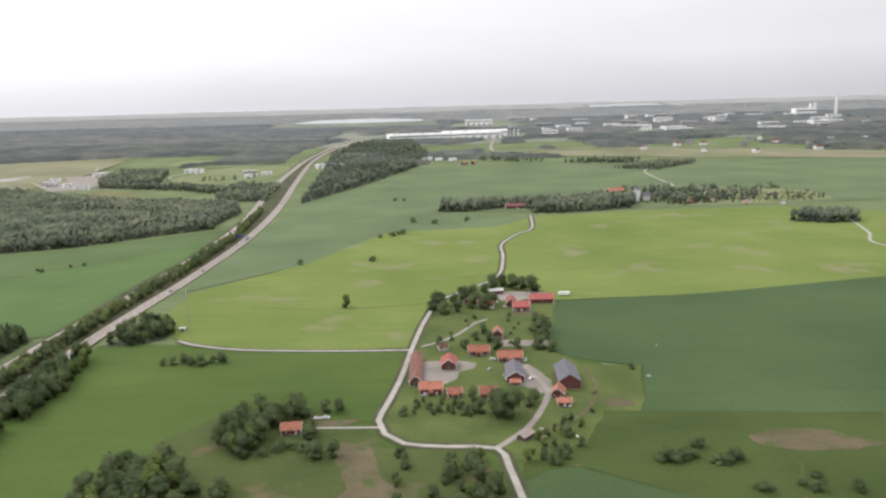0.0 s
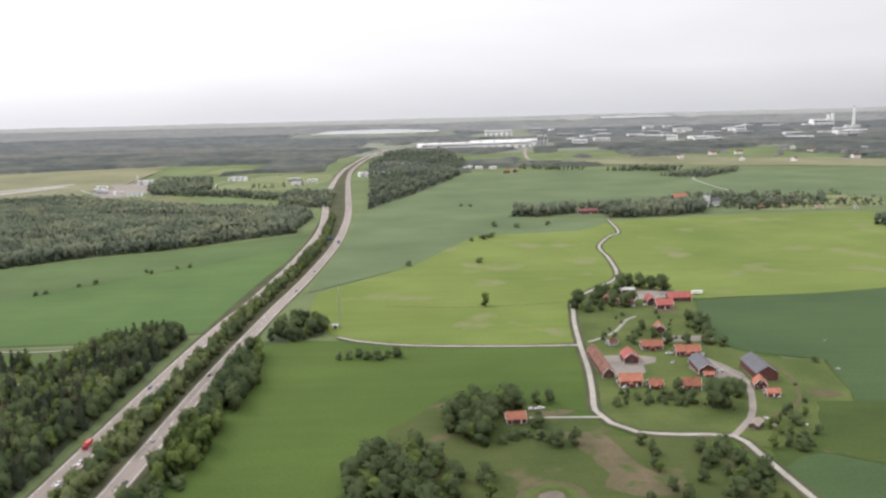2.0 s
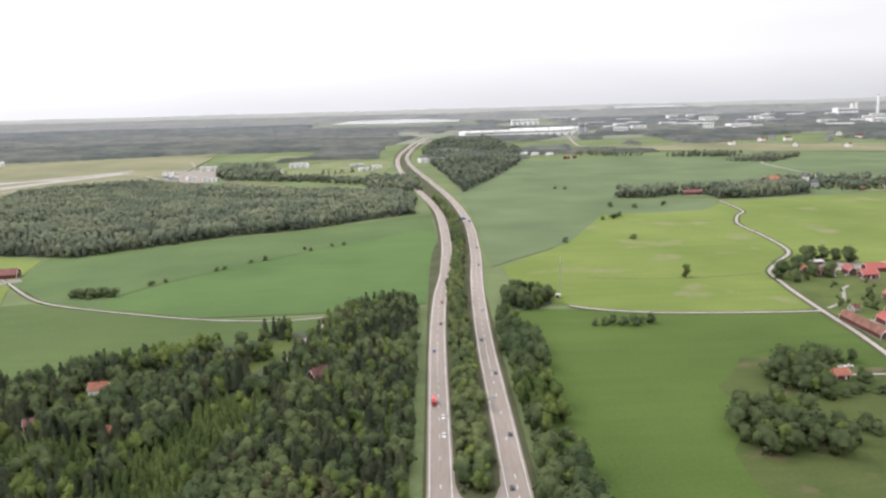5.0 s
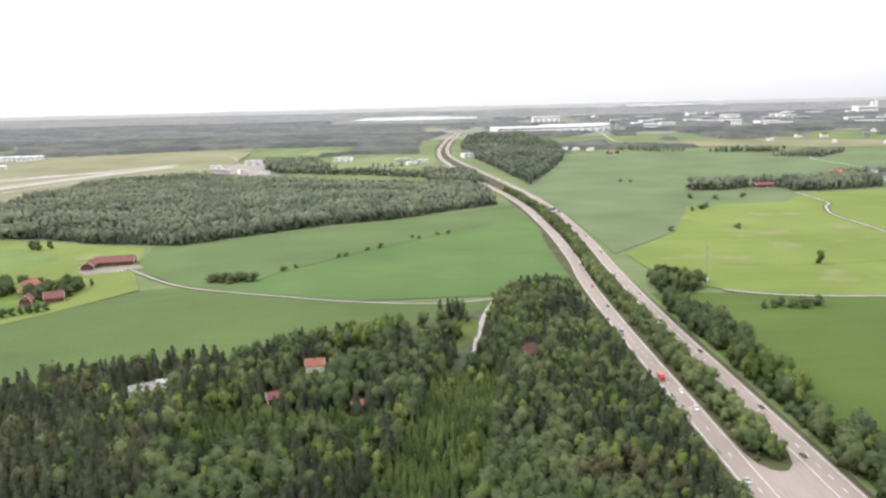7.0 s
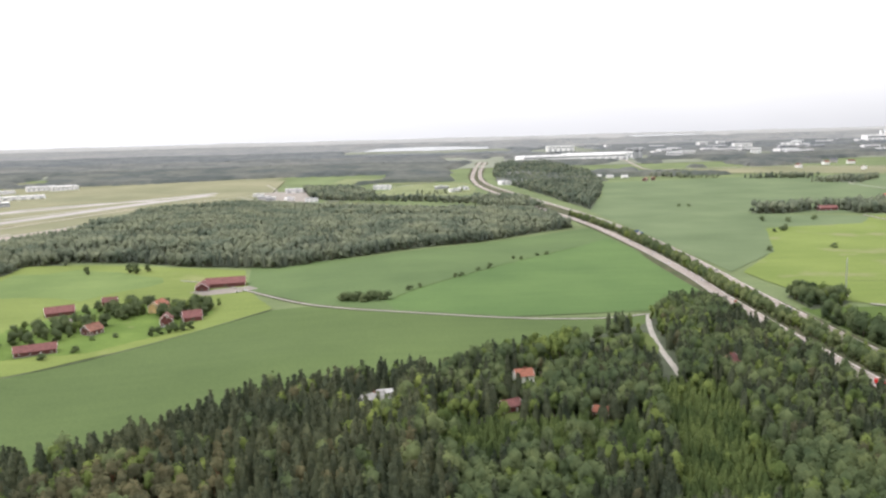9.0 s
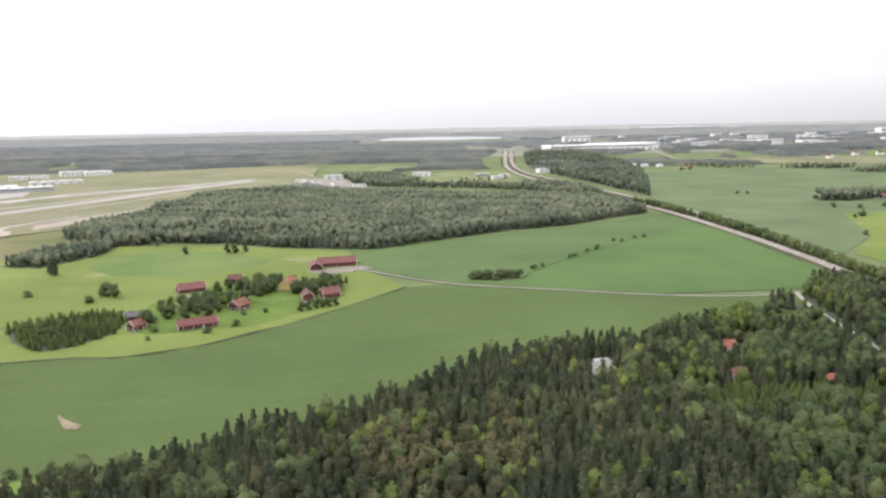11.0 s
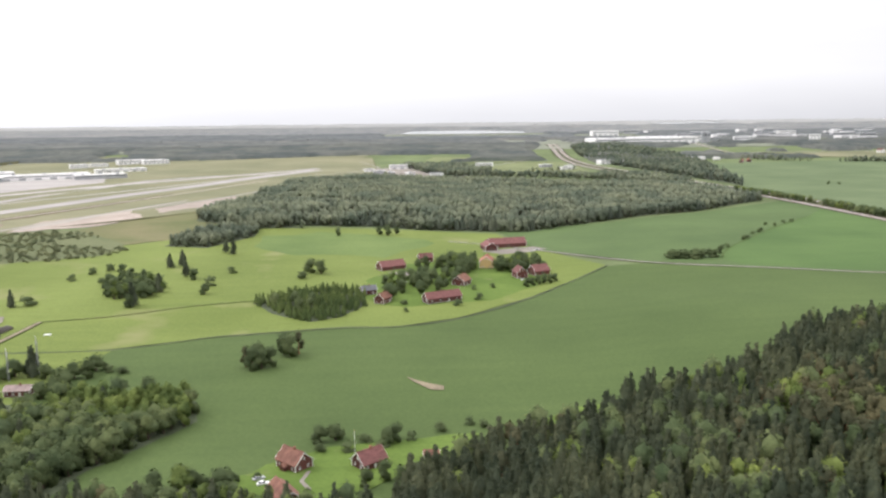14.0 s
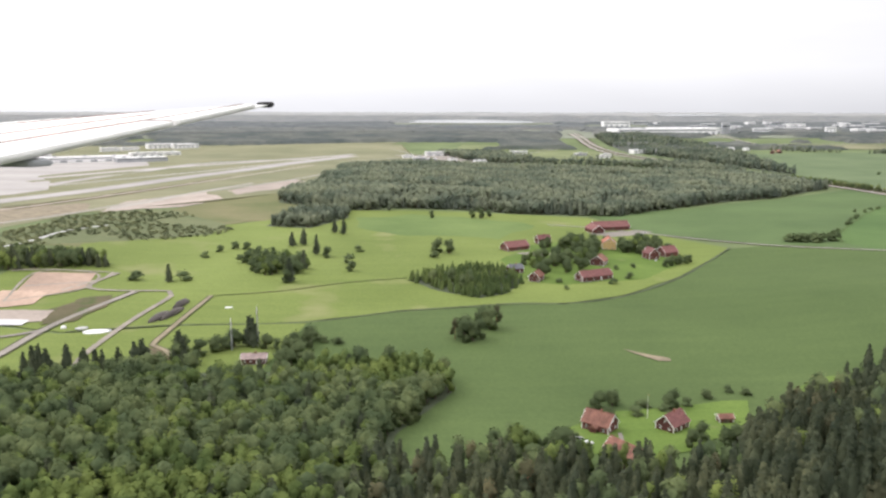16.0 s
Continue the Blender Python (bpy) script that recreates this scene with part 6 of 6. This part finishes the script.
patch("muddy_ground", [(-704.7, 232.6), (-697, 231.7), (-693.5, 221), (-700.5, 222)], M_WORN, 0.36, "churned brown soil at the end of a track", "soil", rag=1)
lane("plot_edge", [(-800.5, 340), (-786.4, 347), (-757.7, 350), (-757, 340), (-765.4, 311)], 1.8, M_SITE, 0.37, "pale gravel track round the building plots", "track")
lane("plot_edge", [(-783, 316), (-761, 328)], 1.4, M_YARD, 0.4, "grey track across the building plot", "track")
patch("building_plot", [(-789, 308), (-769, 309.5), (-767, 287), (-777, 281.5), (-792, 290)], M_PINKSOIL, 0.36, "second bare orange-pink building plot", "soil", rag=0.8)
patch("building_plot", [(-777, 278.5), (-754.6, 278), (-751.9, 263), (-766, 260), (-785, 262)], M_PALEEARTH, 0.35, "pale crushed stone plot", "soil", rag=2)
patch("muddy_ground", [(-752, 300), (-740, 304), (-736, 285), (-742, 262), (-750, 258), (-758, 280)], M_WORN, 0.33, "churned brown mud on the building site", "soil", rag=3)
lane("site_track", [(-690, 218), (-698, 231), (-703.5, 236), (-703.6, 249), (-702.5, 280), (-701, 307)], 1.6, M_SOIL, 0.4, "pale sandy track beside the wood", verge=0.6)
lane("site_track", [(-720, 212), (-721.8, 230), (-720.6, 270), (-717.5, 306), (-721, 314.6), (-756, 317), (-755.3, 350)], 2.2, M_SITE, 0.4, "pale gravel track on the building site")
lane("site_track", [(-749, 212), (-747.5, 223), (-745.7, 260), (-735, 313)], 2.6, M_YARD, 0.38, "grey gravel track on the building site", verge=0.8)
lane("site_track", [(-800, 222), (-760, 240), (-746, 252)], 2.4, M_YARD, 0.38, "grey gravel track on the building site")
# pale tin colour paints the sky's reflection onto this water
lane("ditch", [(-845, 380), (-834, 396), (-827.1, 421.1), (-824.3, 452.5), (-809.2, 482.5)], 3.0, M_TIN, 0.14, "narrow water ditch on the marsh", "ditch")
lane("field_track", [(-701.8, 307.1), (-673.3, 315.6), (-644.8, 329.5), (-616.3, 337.7)], 0.9, M_MEADOW, 0.3, "faint grassy field track", "track")
lane("field_ditch", [(-432.8, 400.2), (-486.2, 332.3), (-523.8, 300.2), (-550, 290.4), (-569, 291.5), (-591, 287.1), (-621, 281)], 1.1, M_FLOOR, 0.3, "dark overgrown ditch along the field", "ditch")
lane("field_ditch", [(-621, 281), (-656, 266), (-701, 262), (-738, 250)], 0.8, M_FLOOR, 0.3, "dark overgrown ditch along the field", "ditch")


heap(-712.5, 271, 80, 16, 3.4, 1.8, M_BROWNHEAP, "dark brown mound of tipped earth", "earth mound")
heap(-708.5, 277, 80, 19, 3.2, 2.0, M_BROWNHEAP, "long low dark brown mound of tipped earth", "earth mound")
heap(-709.5, 292, 78, 13, 3.8, 2.1, M_BROWNHEAP, "short dark brown mound of tipped earth", "earth mound")
heap(-728, 251.5, 8, 10, 6, 0.5, M_CLAD, "flat heap of white stone", "stone heap")
heap(-734.5, 255, 30, 5, 3.4, 0.6, M_TIN, "flat heap of grey stone", "stone heap")
heap(-741, 255, 10, 2.0, 2.0, 1.0, M_CLAD, "small white stone heap", "stone heap")


def hall(name, label, x, y, turn, length, width, height, walls=None, roof=None, bays=8, vents=3, category="warehouse"):
    """A flat-roofed hall: wall panels, parapet, roof, rooflights, doors."""
    ob = tagged(new(name), label, category)
    ob.matrix_basis = pose(x, y, land(x, y), 0, 0, turn)
    a, b = length / 2, width / 2
    part("wall", boxed(-a, -b, -3, a, b, height), walls or M_CLAD, ob)
    part("roof", boxed(-a + 0.4, -b + 0.4, height, a - 0.4, b - 0.4, height + 0.3), roof or M_CLAD, ob)
    for s in (-1, 1):
        part("parapet", boxed(-a - 0.15, s * b - 0.25, height, a + 0.15, s * b + 0.25, height + 0.7), M_CLAD, ob)
    for k in range(bays):
        px = -a + length * (k + 0.5) / bays
        part("gate", boxed(px - length / bays * 0.22, -b - 0.15, 0.2, px + length / bays * 0.22, -b + 0.05, height * 0.45), M_GREYCLAD, ob)
    part("window_band", boxed(-a + 1, -b - 0.1, height * 0.66, a - 1, -b + 0.05, height * 0.8), M_GLASS, ob)
    for k in range(vents):
        px = -a + length * (k + 0.5) / vents
        part("roof_unit", boxed(px - 2, -2, height + 0.3, px + 2, 2, height + 2), M_GREYCLAD, ob)
    return ob


hall("warehouse", "huge white warehouse at the wood's edge", 0, 1800, 12, 260, 60, 14, bays=14, vents=8)
hall("warehouse", "long white warehouse behind the first", 90, 1900, 12, 180, 60, 14, bays=10, vents=5)
hall("warehouse", "white hall beyond the warehouses", 120, 2640, 0, 90, 40, 18, bays=5)
for k_, (hx, hy) in enumerate(((152, 1810), (160, 1816), (170, 1822))):
    hall("tower_block", "slim grey tower block", hx, hy, 0, 6, 8, 26, M_GREYCLAD, bays=1, vents=1, category="tower")
for k_, (hx, hy, le, wi, he) in enumerate(((-1167, 1062, 110, 30, 10), (-1080, 1130, 120, 26, 12), (-1000, 1130, 70, 24, 10), (-1030, 1290, 80, 20, 8), (-1135, 1376, 30, 18, 10), (-1108, 1398, 30, 16, 8), (-1066, 1442, 50, 24, 12), (-1024, 1445, 46, 30, 11), (-1200, 1180, 90, 30, 12))):
    hall("terminal" if k_ < 4 else "hangar", "pale flat-roofed airport building", hx, hy, 30, le, wi, he * 0.6, (M_GREYCLAD, M_CLAD)[k_ % 2 if k_ < 4 else 1], bays=6, category="airport building")
hall("works_hall", "white works hall beside the clearing", -508, 1072, 10, 18, 9, 4, bays=3)
hall("works_hall", "pale works hall at the clearing's edge", -560, 1270, 10, 40, 12, 6, bays=3)
hall("works_hall", "white hall at the grove", -420, 1290, -10, 30, 12, 6, bays=3)
hall("logistics_hall", "white hall beside the motorway bend", -195, 1320, 20, 50, 14, 6, bays=5)
rt_ = np.random.default_rng(5)
for k_ in range(62):
    hx, hy = rt_.uniform(250, 1500), rt_.uniform(1750, 2900)
    hall("estate_hall", "pale industrial hall among trees", hx, hy, rt_.uniform(-25, 25), rt_.uniform(16, 60), rt_.uniform(12, 26), rt_.uniform(9, 14), (M_CLAD, M_CLAD, M_GREYCLAD)[k_ % 3], bays=3, vents=2)
for k_ in range(26):
    hx, hy = rt_.uniform(330, 1100), rt_.uniform(1380, 1640)
    house("suburb_house", "pale suburban house among trees", hx, hy, rt_.uniform(0, 180), 14, 9, 5, 35, (M_WHITE, M_STONE, M_WHITE)[k_ % 3], (M_BROWNTILE, M_SLATE, M_TIN)[k_ % 3], 2, 0, False)


def stack(x, y, h, r, label):
    ob = tagged(new("chimney_stack"), label, "chimney")
    ob.matrix_basis = pose(x, y, land(x, y))
    part("shaft", tube(r, r * 0.7, -3, h, 14), M_CLAD, ob)
    part("rim", tube(r * 0.78, r * 0.78, h - 2, h, 14), M_GREYCLAD, ob)


stack(1330, 2640, 70, 5, "tall pale power station chimney")
stack(1275, 2675, 48, 6, "pale silo tower of the power station")
stack(1262, 2680, 44, 6, "pale silo tower of the power station")
hall("power_station", "pale block of the power station", 1245, 2690, 0, 70, 40, 26, bays=4, category="power station")
patch("lake", [(-600, 3050), (-330, 3000), (-90, 3040), (-80, 3200), (-300, 3380), (-540, 3330)], M_WATER, 2.0, "pale lake among far woods", "lake", grid=80, rag=15)
patch("lake", [(760, 4000), (1150, 4050), (1180, 4400), (800, 4380)], M_WATER, 2.0, "pale lake below the horizon", "lake", grid=80, rag=15)

lane("far_lane", [(-640, 1190), (-580, 1105), (-520, 1035), (-455, 1080), (-425, 1160), (-440, 1250), (-395, 1330), (-330, 1400)], 3.0, M_GRAVEL, 0.4, "pale lane among far groves")
lane("far_lane", [(-700, 1130), (-640, 1190), (-600, 1290), (-640, 1420)], 3.0, M_GRAVEL, 0.4, "pale lane among far clearings")
for hx, hy, le in ((-575, 1120, 14), (-592, 1150, 18), (-545, 1105, 12), (-610, 1200, 16), (-300, 1190, 20), (-285, 1230, 16), (-320, 1260, 22)):
    hall("works_shed", "low pale works shed on gravel", hx, hy, le * 3 % 40, le, 8, 4, (M_CLAD, M_GREYCLAD)[le % 4 // 2], bays=2, vents=1)

# ---- far woods ----
OPEN = [[(-170, 1740), (170, 1740), (260, 2050), (-100, 2000)], [(-660, 2700), (-20, 2660), (-20, 3620), (-660, 3600)], [(720, 3600), (1200, 3600), (1220, 4450), (760, 4440)], [(-240, 1240), (-300, 1380), (-460, 1300), (-440, 1120)],
        [(60, 1440), (110, 1440), (420, 1280), (681, 1170), (1000, 1200), (1050, 1320), (800, 1380), (640, 1440), (380, 1530), (200, 1530), (130, 1620), (140, 1900), (110, 1900), (80, 1580)], [(-230, 1180), (-300, 1180), (-300, 1560), (-140, 2300), (-90, 2300), (-200, 1500)], [(-1500, 300), (-600.4, 302.9), (-600, 1250), (-420, 1440), (-420, 1560), (-640, 1560), (-900, 1500), (-1300, 1480)], [(-560, 900), (-200, 900), (-240, 1400), (-430, 1400), (-560, 1330)], [(-45, 1000), (820, 900), (900, 1340), (-30, 1400)]]


def within(poly, x, y):
    """Which of many points lie inside a polygon."""
    hit, j = np.zeros(x.shape, bool), len(poly) - 1
    for i in range(len(poly)):
        (xi, yi), (xj, yj) = poly[i], poly[j]
        if yi != yj:
            hit ^= ((yi > y) != (yj > y)) & (x < (xj - xi) * (y - yi) / (yj - yi) + xi)
        j = i
    return hit


def far_woods(near, far, mat, label, seed):
    """A closed canopy of far treetops over the rising land, open at fields, roads and lakes."""
    rng = np.random.default_rng(seed)
    rows, y = [], near
    while y < far + y / 170:
        rows.append(min(y, far + 4))
        y += y / 170
    cols = 520
    px = np.array([np.linspace(-1.05 * y - 1300, 1.0 * y + 1000, cols) for y in rows])
    py = np.repeat(np.array(rows)[:, None], cols, 1)
    gap = px[:, 1:2] - px[:, :1]
    px = px + rng.uniform(-0.35, 0.35, px.shape) * gap
    jolt = rng.uniform(-0.35, 0.35, py.shape) * np.array(rows)[:, None] / 170
    jolt[0] = jolt[-1] = 0
    py = py + jolt
    wild = np.array([noise.noise(Vector((a * 0.0030, b * 0.0042, 5))) + 0.6 * noise.noise(Vector((a * 0.010, b * 0.012, 8))) for a, b in zip(px.flat, py.flat)]).reshape(px.shape)
    mask = (wild > np.where(px < -300, -0.55, -0.16)) & ((py > 1330) | (px < -600) | (px > 800))
    for o in OPEN:
        mask &= ~within(o, px, py)
    ground = np.array([[land(-2000.0, b)] for b in py[:, 0]]) + np.zeros(px.shape)
    top = 6.0 + 4 * np.clip(wild, 0, 1) + rng.uniform(-0.5, 0.5, px.shape) * np.minimum(3.0, gap * 0.22)
    z = ground + np.where(mask, top, -0.5)
    k = np.arange(px.size).reshape(px.shape)
    a, b, c, d = k[:-1, :-1], k[:-1, 1:], k[1:, 1:], k[1:, :-1]
    some = (mask[:-1, :-1] | mask[:-1, 1:] | mask[1:, 1:] | mask[1:, :-1])
    f = np.concatenate([np.stack([a[some], b[some], c[some]], 1), np.stack([a[some], c[some], d[some]], 1)])
    used, f = np.unique(f, return_inverse=True)
    v = np.stack([px.ravel(), py.ravel(), z.ravel()], 1)[used]
    tagged(new("far_woods", mesh_of("far_woods", v, f.reshape(-1, 3), [mat])), label, "woods", kind="stuff")


# near to far: the leaves of each band carry more painted haze
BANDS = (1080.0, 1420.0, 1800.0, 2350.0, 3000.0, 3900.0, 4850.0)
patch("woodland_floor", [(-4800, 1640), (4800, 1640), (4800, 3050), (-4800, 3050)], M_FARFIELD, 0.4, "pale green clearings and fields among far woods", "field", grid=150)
# this ground has haze in its colour, like the woods standing on it
patch("woodland_floor", [(-4800, 3050), (4800, 3050), (4800, 4990), (-4800, 4990)], M_HAZEWOODS[4], 0.4, "far woodland ground, pale and bluish with painted haze", "woodland", grid=150)
for k_, words_ in enumerate(("woods behind the fields, grey-green with painted haze", "woods round the industrial estate, grey-green with painted haze", "woods beyond the estate, paled by painted haze", "woods far off, pale and bluish with painted haze", "wooded hills, pale and bluish with painted haze", "wooded hills on the horizon, whitened by painted haze")):
    far_woods(BANDS[k_], BANDS[k_ + 1], M_HAZEWOODS[k_], words_, 77 + k_)


# ---- the aircraft's wing, placed and shaped to fit the last camera view ----
def wing():
    t, x, y, z, yaw, pitch, roll = ROWS[-1]
    seat = BASE @ pose(METRES * x, METRES * y, METRES * z, 90 + pitch, roll, yaw)
    eye = seat.translation
    flat = Matrix.Translation(eye) @ Matrix.Rotation(math.atan2(seat[1][2], seat[0][2]) + radians(90), 4, "Z")
    ob = tagged(new("aircraft_wing"), "white aircraft wing with panel lines and dark tip", "aircraft wing")
    ob.matrix_basis = flat

    def rise(d):
        return 0.075 - 0.0765 * (7.5 - d)

    def slab(name, outline, thick, mat, lift=0.0, parent=None, label=""):
        bm = bmesh.new()
        top = [bm.verts.new((px, py, rise(py) + lift)) for px, py in outline]
        low = [bm.verts.new((px, py, rise(py) + lift - thick)) for px, py in outline]
        bm.faces.new(top)
        bm.faces.new(low[::-1])
        for i in range(len(top)):
            j = (i + 1) % len(top)
            bm.faces.new((top[i], low[i], low[j], top[j]))
        bmesh.ops.recalc_face_normals(bm, faces=bm.faces)
        bmesh.ops.bevel(bm, geom=list(bm.edges), offset=min(0.012, thick * 0.3), segments=2, affect="EDGES")
        return part(name, bm, mat, parent or ob, label)

    slab("skin", [(-2.35, 1.2), (-2.02, 3.5), (-1.66, 7.4), (-1.85, 7.4), (-3.16, 5.47), (-6.1, 1.2)], 0.012, M_WHITE)
    slab("flap", [(-2.30, 1.25), (-2.0, 3.45), (-1.83, 5.3), (-2.05, 5.3), (-2.4, 3.4), (-2.95, 1.25)], 0.03, M_WHITE, 0.03)
    slab("aileron", [(-1.82, 5.4), (-1.68, 7.0), (-1.78, 7.0), (-2.02, 5.4)], 0.03, M_WHITE, 0.03)
    for a, b in (((-2.42, 3.4), (-2.06, 5.3)), ((-2.06, 5.3), (-1.8, 7.0)), ((-2.75, 3.6), (-2.2, 5.9)), ((-3.05, 4.6), (-2.3, 6.2)), ((-1.85, 5.3), (-2.06, 5.36))):
        n = (Vector(b) - Vector(a)).normalized()
        w = Vector((-n.y, n.x)) * 0.012
        slab("panel_line", [Vector(a) + w, Vector(a) - w, Vector(b) - w, Vector(b) + w], 0.004, M_BROWNTILE, 0.034)
    slab("flap_track_fairing", [(-1.98, 3.7), (-1.9, 3.76), (-1.98, 3.84), (-2.3, 3.8), (-2.3, 3.72)], 0.03, M_GREYCLAD, -0.02)
    slab("wing_tip", [(-1.63, 7.38), (-1.62, 7.50), (-1.70, 7.50), (-1.78, 7.4)], 0.05, M_RUBBER, 0.022, label="dark wing tip fairing")


wing()
